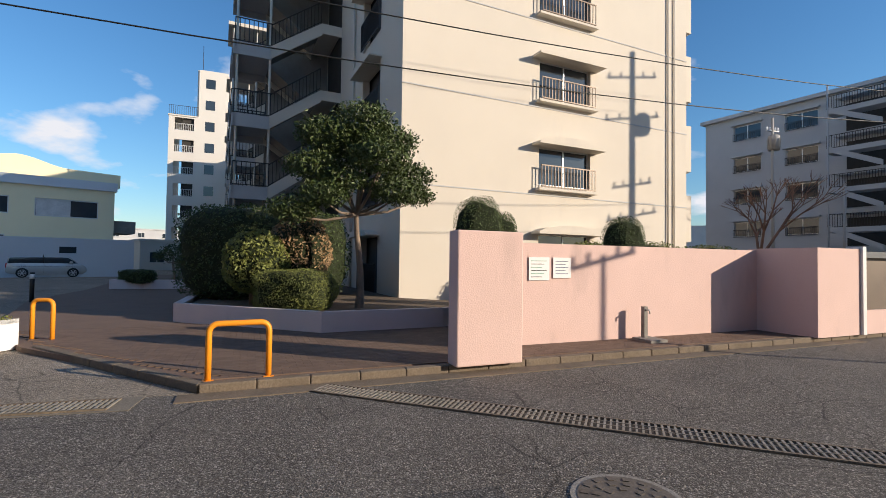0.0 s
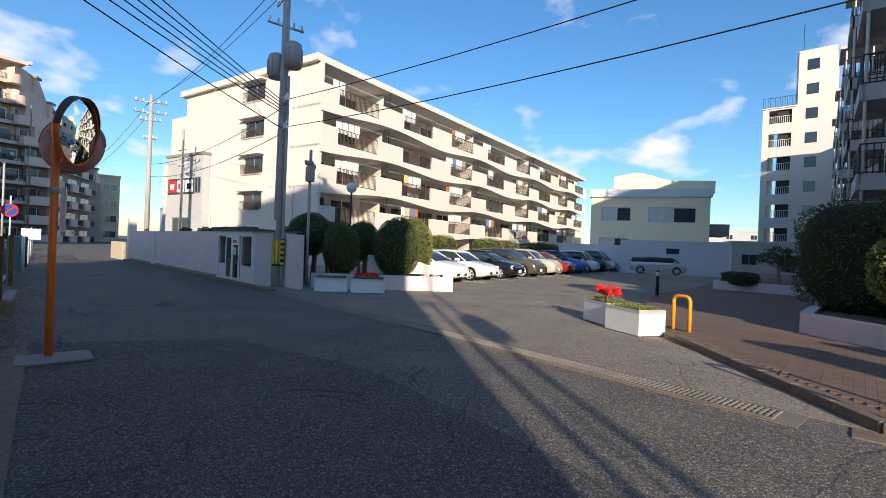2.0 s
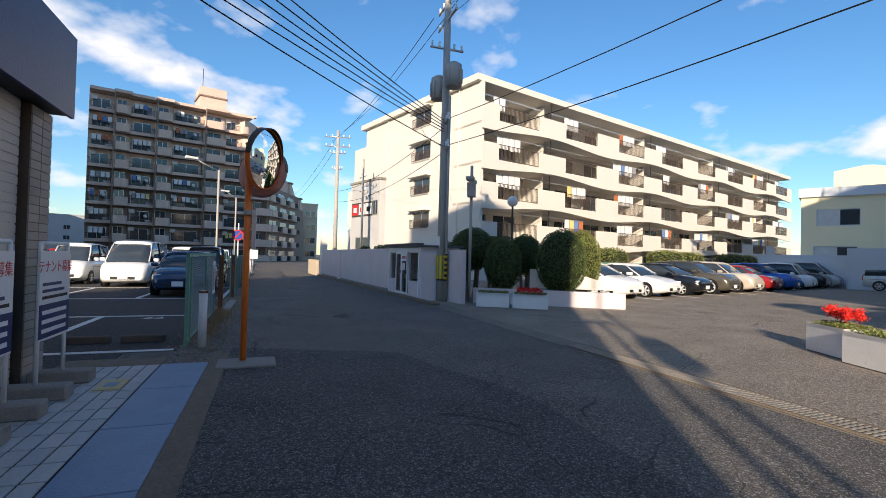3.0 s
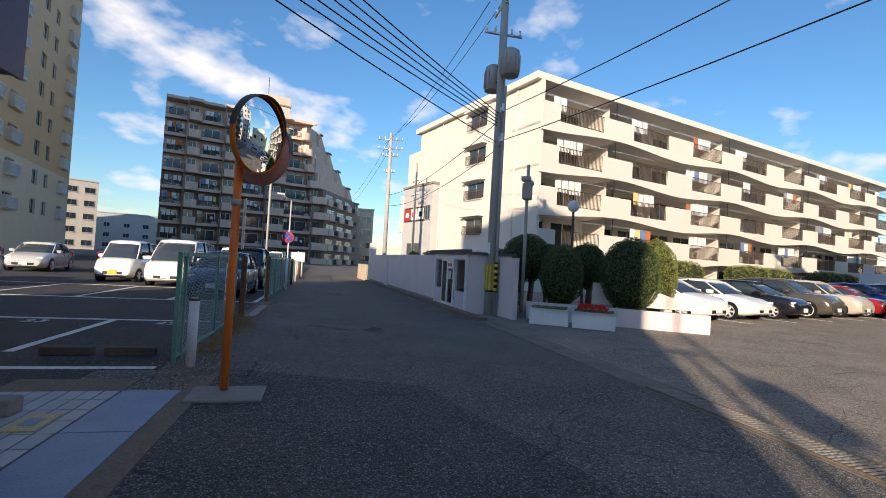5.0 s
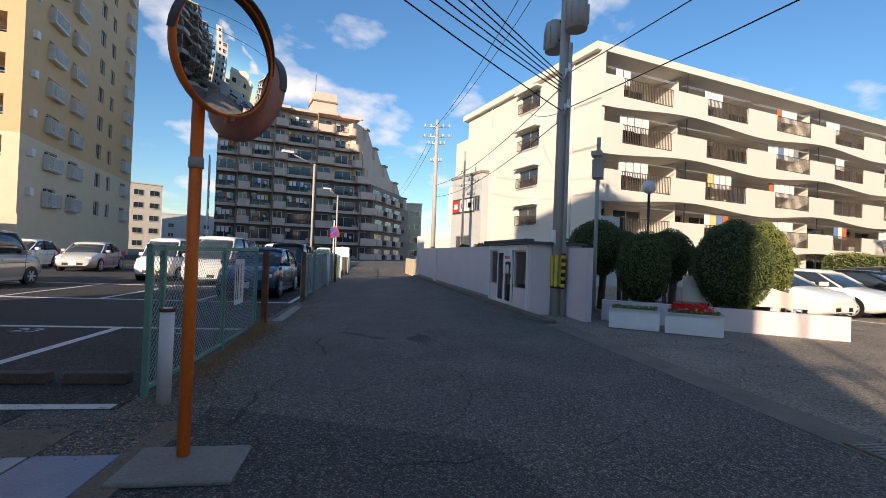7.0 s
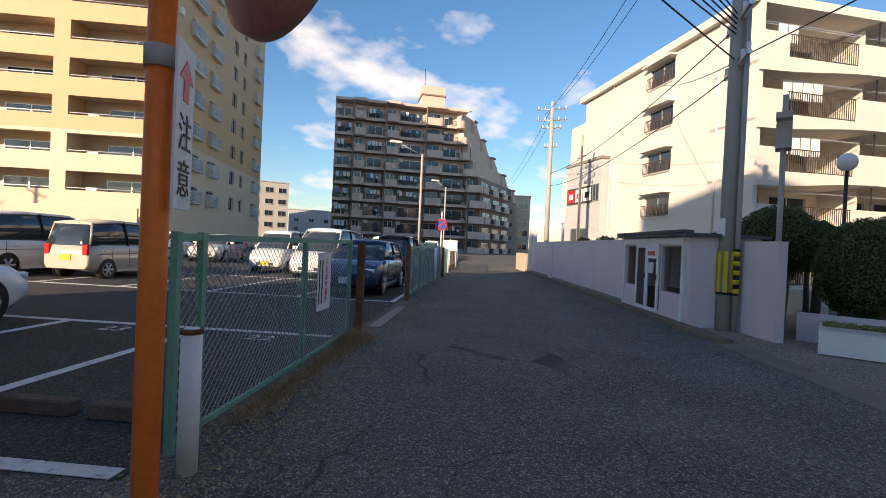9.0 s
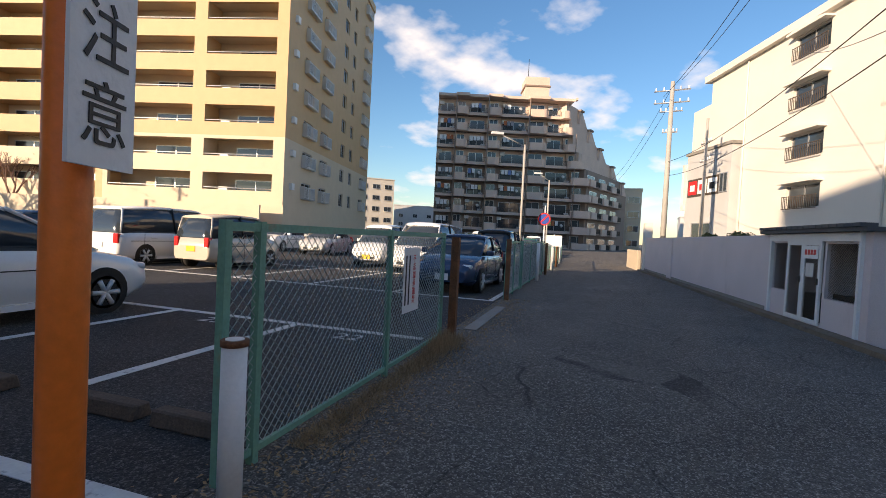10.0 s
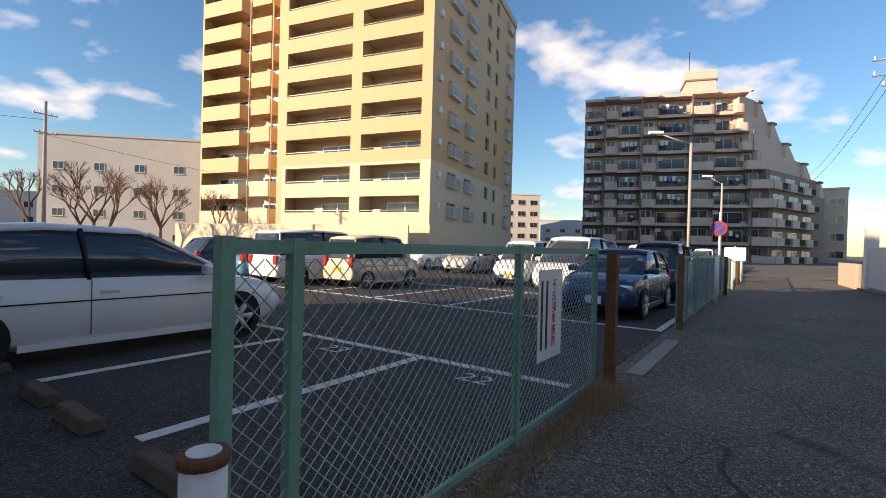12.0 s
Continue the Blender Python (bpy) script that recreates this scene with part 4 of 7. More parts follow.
def yellow_building():
    t = thing("office_building", pose(-45.5, 21.9, 0, 0, 0, 60) @ Matrix.Diagonal((0.82, 1, 0.92, 1)), "pale yellow two-storey building with a curved roof front", "building")
    holes = [(1.2, 4.6, 5.3, 6.8), (6.5, 11.6, 5.2, 6.8), (1.0, 4.4, 2.3, 3.5)]
    bm = bmesh.new()
    plate_with_holes(bm, 0, 13.0, 0, 7.9, holes, 0, 0.3)
    part("wall", bm, YELLOW, t)
    part("wall", B((0, 0.3, 0.3, 14, 0, 7.9), (12.7, 13, 0.3, 14, 0, 7.9), (0.3, 12.7, 13.7, 14, 0, 7.9)), YELLOW, t)
    # near-black block as painted shade behind the window holes
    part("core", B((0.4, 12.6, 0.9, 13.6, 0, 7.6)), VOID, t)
    part("parapet", B((-0.2, 13.2, -0.25, 14.2, 7.9, 8.7)), PALEBLUE, t)
    for x0, x1, z0, z1 in holes:
        put_window(window_meshes(x1 - x0, z1 - z0, f=0.08), t, pose(x0, 0.16, z0))
        part("curtain", B((x0 + 0.1, x0 + (x1 - x0) * 0.55, 0.115, 0.125, z0 + 0.08, z1 - 0.08)), CURTAIN, t)
    bm = bmesh.new()
    prism(bm, [(2.5, 8.7), (2.5, 10.6)] + [(5 + 4.5 * i / 8, 11.0 - 0.9 * (1 - math.cos(math.pi * i / 8)) / 2) for i in range(9)] + [(14, 10.0), (14, 8.7)], 3, 4, "y")
    part("curved_wall", bm, YELLOW, t)
    part("annex", B((-3, 3.6, -4.5, 0, 0, 2.6), (3.6, 13.6, -6.5, 0, 0, 3.1)), PALEBLUE, t)
    part("annex_window", B((8, 9.2, -6.53, -6.5, 1.9, 2.4)), GLASS, t)
    part("stairs", B((13.0, 15.2, 1, 5, 4.0, 4.2), (13.0, 15.2, 1, 1.1, 4.2, 5.2)), CONCRETE, t)
    return t


yellow_building()
plain_building("far_office", pose(-101, -66, 0, 0, 0, 117), 16, 14, 13.5, 3.2, TANPALE, "distant beige office block with ribbon windows", 5, (2.4, 1.4))
plain_building("far_apartments", pose(-62, 66, 0, 0, 0, 55), 40, 12, 9, 2.9, CREAM, "distant low cream apartment block", 9, (2.6, 1.4))
plain_building("far_apartments", pose(-92, 52, 0, 0, 0, 47), 12, 12, 12.5, 2.8, BROWNPALE, "distant brown and cream apartment block", 3, (2.6, 1.2))
plain_building("far_office", pose(-70, -128, 0, 0, 0, 160), 22, 14, 17, 3.3, CREAM, "distant cream office block", 6, (2.2, 1.4))
plain_building("far_house", pose(-47, -104, 0, 0, 0, 150), 10, 10, 19, 3.1, WHITE, "distant narrow white block", 3)
plain_building("far_school", pose(20, -95, 0, 0, 0, 165), 46, 14, 17, 3.6, GREYWHITE, "long pale grey institutional building", 8, (1.6, 1.2))
plain_building("low_house", pose(-50, 42, 0, 0, 0, 60), 7, 6, 3.4, 3.0, WHITE, "small white house with a dark roof", 2)

# ---- buildings behind the walker, which shade the crossing ----
plain_building("office_building", pose(20, -15, 0, 0, 0, 90), 16, 14, 13.2, 3.1, CONCRETE, "plain concrete office block behind the crossing", 6)
plain_building("office_building", pose(34, -10, 0, 0, 0, 90), 8, 10, 22, 3.1, CONCRETE, "tall plain concrete block behind the crossing", 2)


def shop_house():
    t = thing("shop_house", pose(-44.6, -17.7, 0, 0, 0, 49), "grey two-storey shop house with advertising boards", "building")
    part("wall", B((0, 5.4, 0, 12, 0, 8.3)), GREYWHITE, t)
    part("roof", B((-0.1, 5.5, -0.1, 12.1, 8.3, 8.5)), CONCRETE, t)
    for k, m in enumerate((REDPAINT, SIGNWHITE, SIGNWHITE)):
        part("advertising_board", B((0.5 + k * 1.25, 1.6 + k * 1.25, -0.08, 0, 5.3, 6.3)), m, t)
        part("lettering", B((0.75 + k * 1.25, 1.35 + k * 1.25, -0.1, -0.08, 5.55, 6.0)), SIGNWHITE if k == 0 else (REDPAINT if k == 1 else BLACK), t)
    part("board_frame", B((0.35, 4.25, -0.06, 0, 5.15, 6.45)), BRONZE, t)
    part("vertical_sign", B((-0.4, 0, -0.15, 0.05, 4.2, 7.7)), CURTAIN, t)
    part("lettering", B((-0.3, -0.1, -0.17, -0.15, 4.6, 7.2)), PALEBLUE, t)
    put_window(window_meshes(2.4, 1.8, f=0.08), t, pose(1.2, -0.04, 1.4))
    put_window(window_meshes(0.9, 1.3, f=0.06), t, pose(4.3, -0.04, 5.2))
    for k in range(3):
        bm = bmesh.new()
        prism(bm, [(1 + 1.5 * k, 7 - 2.2 * k), (2.6 + 1.5 * k, 4.8 - 2.2 * k), (2.6 + 1.5 * k, 5.7 - 2.2 * k), (1 + 1.5 * k, 7.9 - 2.2 * k)], -1.3, -1.2, "x")
        part("outside_stair", bm, RUST, t)
    return t


shop_house()

# ---- the pink wall before the apartment block ----
t = thing("garden_wall", PINKW, "pink rendered garden wall with a set-forward pier", "wall", kind="structure")
bm = B((0.12, 1.14, 0, 0.3, 0, 1.83))
bevel(bm, 0.02)
part("pier", bm, PINK, t)
part("wall", B((0.95, 7.9, 1.2, 1.4, 0, 1.74)), PINK, t)
part("wall", B((7.9, 8.1, 0.0, 1.4, 0, 1.78)), PINK, t)
part("wall", B((8.1, 9.35, 0.0, 0.2, 0, 1.78)), PINK, t)
part("gate_post", B((9.35, 9.47, -0.05, 0.25, 0, 1.83)), WHITEMETAL, t)
part("coping", B((9.47, 13.5, -0.05, 0.25, 1.6, 1.73)), SLATE, t)
part("wall", B((9.47, 13.5, 0.0, 0.2, 0, 0.5)), PINK, t)
part("grille", B((9.5, 13.5, 0.07, 0.13, 0.5, 1.6)), BRONZE, t)
n = thing("notice_board", PINKW @ pose(2.0, 1.19, 1.3), "white notice with small green and black print", "notice")
part("panel", B((0, 0.42, -0.012, -0.002, -0.2, 0.2)), SIGNWHITE, n)
for k in range(6):
    part("print_line", B((0.04, 0.36 - 0.05 * (k % 3), -0.014, -0.012, 0.13 - 0.055 * k, 0.141 - 0.055 * k)), BLACK if k % 2 else GREEN, n)
n = thing("notice_board", PINKW @ pose(2.5, 1.19, 1.32), "white notice with small blue print", "notice")
part("panel", B((0, 0.38, -0.012, -0.002, -0.18, 0.18)), SIGNWHITE, n)
for k in range(5):
    part("print_line", B((0.05, 0.32 - 0.06 * (k % 2), -0.014, -0.012, 0.11 - 0.055 * k, 0.12 - 0.055 * k)), NAVY, n)
t = thing("standpipe", PINKW @ pose(4.38, 0.95, 0), "thin concrete garden tap post beside the pink wall", "tap")
part("post", B((-0.04, 0.04, -0.04, 0.04, 0, 0.62)), CONCRETE, t)
part("tap", rods(0.018, [(0, 0, 0.56), (0, -0.12, 0.56), (0, -0.12, 0.5)]), ALU, t)
part("basin", B((-0.2, 0.2, -0.35, 0.1, 0, 0.05)), CONCRETE, t)

# ---- orange hoops, flower boxes, bollard ----


def hoop(at, w=0.66, h=0.8):
    t = thing("bicycle_barrier", at, "orange painted steel hoop barrier on the pavement edge", "barrier", "orange hoops")
    bm = bmesh.new()
    r = 0.1
    pts = [(0, 0, 0), (0, 0, h - r)] + [(r - r * math.cos(a), 0, h - r + r * math.sin(a)) for a in np.linspace(0.3, math.pi / 2, 5)]
    pts += [(w - r + r * math.sin(a), 0, h - r + r * math.cos(a)) for a in np.linspace(0, math.pi / 2, 6)] + [(w, 0, 0)]
    tube(bm, pts, 0.035, 10)
    part("tube", bm, RAILORANGE, t)
    for x in (0, w):
        part("foot_plate", B((x - 0.06, x + 0.06, -0.06, 0.06, 0, 0.012)), RAILORANGE, t)
    return t


hoop(pose(-4.2, 4.44, 0.08, 0, 0, 43), 0.66, 0.66)
hoop(pose(-9.0, 5.6, 0.04, 0, 0, 15), 0.36, 0.72)


def flower_box(at, flowers, label, w=0.95, d=0.5, h=0.5):
    t = thing("flower_box", at, label, "planter", "white flower boxes")
    bm = B((0, w, 0, d, 0.02, h))
    top = max(bm.faces, key=lambda f: f.calc_center_median().z)
    bmesh.ops.inset_individual(bm, faces=[top], thickness=0.05)
    bmesh.ops.translate(bm, verts=top.verts, vec=(0, 0, -0.07))
    part("box", bm, WHITEMETAL, t)
    part("soil", B((0.05, w - 0.05, 0.05, d - 0.05, h - 0.08, h - 0.05)), SOIL, t)
    n = 900
    p = np.column_stack([rng.uniform(0.05, w - 0.05, n), rng.uniform(0.05, d - 0.05, n), h - 0.05 + rng.uniform(0, 0.1, n)])
    leaves("leaves", p, np.tile((0, 0, 1.0), (n, 1)), 0.025, LEAFYELLOW, t)
    if flowers:
        n = 1200
        c = rng.uniform((0.12, 0.1), (w - 0.12, d - 0.1), (26, 2))
        k = rng.integers(0, 26, n)
        p = np.column_stack([c[k], h + 0.05 + flowers * rng.uniform(0.3, 1, 26)[k]]) + rng.normal(size=(n, 3)) * 0.03
        leaves("bloom", p, np.tile((0, 0, 1.0), (n, 1)), 0.028, RED, t)
    return t


flower_box(pose(-8.6, 4.62, 0, 0, 0, 100), 0.0, "white concrete flower box with small pale plants", 0.62, 0.95, 0.5)
flower_box(pose(-9.75, 4.6, 0, 0, 0, 95), 0.22, "white concrete flower box full of red flowers", 0.62, 0.9, 0.5)
flower_box(pose(-15.5, -1.95, 0, 0, 0, 88), 0.0, "white flower box with low pale plants beside the hedge", 1.0, 0.5, 0.45)
flower_box(pose(-15.4, -0.85, 0, 0, 0, 88), 0.1, "white flower box with red flowers beside the hedge", 1.05, 0.5, 0.45)
t = thing("bollard", pose(-16.3, 10.1, 0), "black bollard with a white reflective top", "bollard")
part("post", rods(0.06, [(0, 0, 0), (0, 0, 1.0)], n=10), BLACK, t)
part("reflector", rods(0.065, [(0, 0, 0.8), (0, 0, 0.95)], n=10), SIGNWHITE, t)

# ---- planted bed before the apartment block ----
t = thing("planting_bed", pose(0, 0, 0), "raised planting bed with a pale pink low wall", "planter", kind="structure")
ring = [(-8.8, 8.25), (-4.9, 8.0), (-3.0, 9.75), (-1.5, 12.4), (-4.6, 12.9), (-5.5, 13.0), (-12, 20.6), (-16.5, 18)]
bm = bmesh.new()
for (ax, ay), (bx, by) in zip(ring[:4], ring[1:4]):
    d = Vector((bx - ax, by - ay)).normalized()
    q = Vector((-d.y, d.x)) * 0.16
    prism(bm, [(ax, ay), (bx, by), (bx + q.x, by + q.y), (ax + q.x, ay + q.y)], 0.08, 0.5)
prism(bm, [(-8.8, 8.25), (-8.62, 8.35), (-16.3, 18.1), (-16.5, 18)], 0.08, 0.5)
part("bed_wall", bm, LILAC, t)
bm = bmesh.new()
prism(bm, [(-8.6, 8.4), (-5.0, 8.18), (-3.2, 9.85), (-1.7, 12.3), (-5.4, 12.9), (-12, 20.4), (-16, 18)], 0.1, 0.42)
part("soil", bm, SOIL, t)
t = thing("planting_bed", pose(-20.3, 15.6, 0, 0, 0, 35), "far low pink planting bed with clipped pine", "planter", kind="structure")
part("bed_wall", B((0, 5.5, 0, 0.15, 0, 0.5), (0, 0.15, 0.15, 4, 0, 0.5)), LILAC, t)
part("soil", B((0.15, 5.5, 0.15, 4, 0, 0.42)), SOIL, t)

clipped_shrub("clipped_shrub", pose(-6.08, 8.86, 0.4, 0, 0, 0), (0.8, 0.62, 0.45), "low clipped rounded green shrub in the planting bed", 14000, 0.018, LEAFYELLOW, 0.88)
clipped_shrub("shrub", pose(-7.4, 9.2, 0.4), (0.75, 0.7, 0.75), "loose green and yellowish bush in the planting bed", 4500, 0.045, LEAFYELLOW, 1.0, base=0.3)
clipped_shrub("shrub", pose(-6.9, 10.2, 0.4), (0.75, 0.75, 1.0), "twiggy brownish bush thinning at the top", 3600, 0.045, STRAW, 1.0, base=0.3)
clipped_shrub("clipped_shrub", pose(-9.4, 11.0, 0.4), (1.35, 1.35, 1.3), "tall dark green rounded clipped bush in shade", 8000, 0.04, LEAF, 0.85)
clipped_shrub("clipped_shrub", pose(-11.3, 13.0, 0.4), (1.4, 1.4, 1.3), "tall dark green rounded clipped bush in shade", 7000, 0.04, LEAF, 0.85)
clipped_shrub("clipped_shrub", pose(-8.3, 12.4, 0.4), (1.2, 1.2, 1.3), "tall dark green rounded clipped bush in shade", 7000, 0.04, LEAF, 0.85)
for x, y, r in ((1.9, 2.9, 0.45), (2.65, 3.4, 0.4), (5.6, 2.75, 0.42)):
    clipped_shrub("clipped_shrub", PINKW @ pose(x, y, 0), (r, r, 1.36 if r > 0.43 else 1.24), "dark green dome-clipped shrub behind the pink wall", 11000, 0.019, LEAFHEDGE, 0.9, "domes behind the pink wall")
for x, y, r in ((8.2, 4.6, 0.9), (6.9, 5.5, 0.6), (11.2, 5.0, 0.9)):
    clipped_shrub("clipped_shrub", PINKW @ pose(x, y, 0), (r, r, 1.02), "low round green shrub behind the pink wall", 4000, 0.035, LEAFYELLOW, 0.9)


def tree(name, at, height, trunk_r, clumps, label, leafsize=0.07, n=900, lean=(0, 0), material=None):
    """A tapered trunk with limbs out to uneven clumps of leaves."""
    t = thing(name, at, label, "tree")
    bm = bmesh.new()
    fork = height * 0.55
    pts = [Vector((lean[0] * f + 0.04 * math.sin(5 * f), lean[1] * f, fork * f)) for f in np.linspace(0, 1, 6)]
    for k, (a, b) in enumerate(zip(pts, pts[1:])):
        rod(bm, a, b, trunk_r * (1.25 if k == 0 else 1 - 0.08 * k), trunk_r * (1 - 0.08 * (k + 1)), 9, False)
    part("trunk", bm, BARK, t)
    P, N = [], []
    for cx, cy, cz, r in clumps:
        bm = bmesh.new()
        a, c = pts[-1 if cz > fork else -2], Vector((cx, cy, cz - 0.3 * r))
        mid = a.lerp(c, 0.5) + Vector((0, 0, -0.1))
        rod(bm, a, mid, trunk_r * 0.5, trunk_r * 0.34, 6, False)
        rod(bm, mid, c, trunk_r * 0.34, trunk_r * 0.15, 6, False)
        part("limb", bm, BARK, t)
        m = int(n * r * r / 0.5)
        d = rng.normal(size=(m, 3))
        d /= np.linalg.norm(d, axis=1)[:, None]
        q = d * rng.uniform(0.45, 1.05, (m, 1)) ** 0.7 * np.array((r, r, r * 0.5)) + np.array((cx, cy, cz))
        q += rng.normal(size=(m, 3)) * 0.05
        P.append(q)
        N.append(d)
    leaves("crown", np.concatenate(P), np.concatenate(N), leafsize, material or LEAF, t)
    return t


clumps = [(0, 0, 4.3, 0.75), (0.75, 0.2, 3.95, 0.65), (-0.8, 0.1, 3.95, 0.7), (-1.1, 0, 3.2, 0.6), (1.2, 0.4, 3.2, 0.65), (0.3, -0.5, 3.4, 0.7), (-0.4, 0.5, 3.6, 0.7),
          (0.7, -0.3, 2.7, 0.6), (-0.9, -0.3, 2.55, 0.55), (0.1, 0.6, 4.0, 0.6), (1.5, 0.5, 2.75, 0.45), (-1.5, 0.0, 2.2, 0.55), (-0.4, -0.2, 2.9, 0.5), (0.2, 0, 3.8, 0.6)]
tree("broadleaf_tree", pose(-5.0, 9.75, 0.4, 0, 0, 40), 3.9, 0.09, clumps, "evergreen tree with layered dark crown in the planting bed", 0.05, 2300, (-0.05, 0.1))
tree("clipped_pine", pose(-18.6, 17.4, 0.4), 1.6, 0.07, [(0, 0, 1.5, 0.5), (0.7, 0.2, 1.1, 0.5), (-0.7, 0.1, 1.2, 0.5), (0.1, 0.5, 0.9, 0.5)], "small dark clipped garden pine in a bed", 0.06, 900)
clipped_shrub("clipped_shrub", pose(-19.6, 16.4, 0.35), (0.8, 0.5, 0.3), "small low dark shrub in the far bed", 1500, 0.05, LEAF)


def bare_tree(at, h, label):
    t = thing("bare_tree", at, label, "tree", "bare winter trees")
    bm = bmesh.new()
    r = random.Random(int(h * 100))

    def grow(p, d, l, rad, depth):
        q = p + d * l
        rod(bm, p, q, rad, rad * 0.65, 5, False)
        if depth:
            for _ in range(3):
                e = (d + Vector((r.uniform(-0.7, 0.7), r.uniform(-0.7, 0.7), r.uniform(-0.1, 0.5)))).normalized()
                grow(q, e, l * r.uniform(0.6, 0.8), rad * 0.6, depth - 1)
    grow(Vector((0, 0, 0)), Vector((0, 0, 1)), h * 0.3, h * 0.022, 5)
    tagged(part("branch_work", bm, TWIG, t), kind="stuff")
    return t


for x, y, h in ((-1, -58, 8), (4, -56, 9), (9, -57, 8.5), (14, -52, 9), (0, -66, 9.5), (-6, -60, 8.2), (-11, -66, 8.8), (2, -52, 7.6), (6.5, -62, 8.6), (11, -48, 7.9), (17, -56, 9.3), (21, -49, 8.4), (7.4, 24.6, 6.0)):
    bare_tree(pose(x, y, 0), h, "bare reddish winter tree")

# ---- hut and pale wall along the road ----
t = thing("refuse_hut", HUT, "pale pink refuse hut with mesh doors and tiled eave", "hut")
H0 = 1.82
bm = bmesh.new()
plate_with_holes(bm, 0, 3.65, 0, H0, [(0.32, 1.25, 0.62, 1.62), (1.32, 2.62, 0.12, 1.66), (2.75, 3.4, 0.62, 1.62)], -0.14, 0)
part("front_wall", bm, LILAC, t)
for w in ((0, 0.14, -1.25, -0.14, 0, H0), (3.51, 3.65, -1.25, -0.14, 0, H0)):
    part("side_wall", B(w), LILAC, t)
part("rear_wall", B((0, 3.65, -1.39, -1.25, 0, H0)), LILAC, t)
part("roof", B((-0.12, 3.75, -1.5, 0.16, H0, H0 + 0.07)), SLATE, t)
ridge = meshed(B((0, 0.2, 0, 0.24, 0, 0.06)), "eave_tile", SLATE)
for k in range(17):
    share("eave_tile", ridge, t, pose(0.0 + 0.22 * k, -0.05, H0 + 0.075))
for x in (0.26, 3.46):
    part("door_post", B((x - 0.07, x, -0.02, 0.05, 0, H0)), WHITEMETAL, t)
part("lintel", B((0.2, 3.46, 0.002, 0.06, 1.66, 1.8)), WHITEMETAL, t)


def mesh_panel(w, h, step=0.05, r=0.0025):
    bm = bmesh.new()
    for s in (1, -1):
        u = -h
        while u < w:
            a, b = max(0, u), min(w, u + h)
            if b - a > 0.01:
                za, zb = a - u, b - u
                rod(bm, (a, 0.002 * s, za if s > 0 else h - za), (b, 0.002 * s, zb if s > 0 else h - zb), r, n=3, cap=False)
            u += step
    return bm


for x, w in ((0.32, 0.93), (2.75, 0.65)):
    part("mesh_panel", mesh_panel(w, 1.0), BRONZE, t, at=pose(x, -0.06, 0.62))
for k, x in enumerate((1.34, 1.98)):
    d = part("door", B((x, x + 0.64, 0.01, 0.05, 0.1, 0.18), (x, x + 0.64, 0.01, 0.05, 1.58, 1.66), (x, x + 0.075, 0.01, 0.05, 0.18, 1.58), (x + 0.565, x + 0.64, 0.01, 0.05, 0.18, 1.58)), WHITEMETAL, t)
    part("mesh_panel", mesh_panel(0.54, 1.4), BRONZE, d, at=pose(x + 0.05, 0.03, 0.18))
    part("handle", B((x + 0.04, x + 0.07, 0.05, 0.08, 0.85, 0.97)), BRONZE, d)
n = part("notice", B((1.42, 1.95, 0.052, 0.058, 1.33, 1.57)), SIGNWHITE, t)
for k in range(4):
    part("red_character", B((1.5 + 0.105 * k, 1.58 + 0.105 * k, 0.0585, 0.061, 1.4, 1.5)), REDPAINT, n)
part("paper_notice", B((1.55, 1.83, 0.052, 0.057, 0.98, 1.24)), CURTAIN, t)
part("bin", B((0.5, 1.2, -0.9, -0.3, 0.0, 0.7)), VOID, t)
part("bin", B((1.6, 2.9, -1.0, -0.4, 0, 0.6)), VOID, t)
t = thing("boundary_wall", HUT, "long pale pink boundary wall along the road", "wall", kind="structure")
part("wall", B((3.65, 18.6, -0.16, 0, 0, 1.8)), LILAC, t)
part("pier", B((12.6, 13.3, 0.002, 0.06, 0, 1.78)), LILAC, t)
part("wall_base", B((3.65, 18.6, 0.002, 0.025, 0, 0.16)), CONCRETE, t)
part("end_pier", B((18.6, 19.1, -0.3, 0.1, 0, 2.6)), WHITE, t)
part("low_wall", B((19.3, 23, 0.1, 0.3, 0, 1.1)), TANPALE, t)
part("side_wall", B((-1.3, -0.05, -1.0, -0.85, 0, 1.75)), LILAC, t)
bm = B((-1.6, 19, 0.026, 0.3, 0, 0.08))
tagged(part("kerb", bm, KERB, at=HUT), "worn concrete kerb at the foot of the pale wall", "kerb", kind="structure")
for x, r in ((2.2, 0.75), (6.2, 0.45), (8.5, 0.6), (11.5, 0.7), (15.2, 0.5)):
    clipped_shrub("garden_shrub", HUT @ pose(x, -2.1, 0), (r * 1.1, r * 0.7, 1.05), "dark clipped garden shrub behind the pale wall", 2600, 0.045, LEAF, 0.9, "shrubs behind the pale wall")

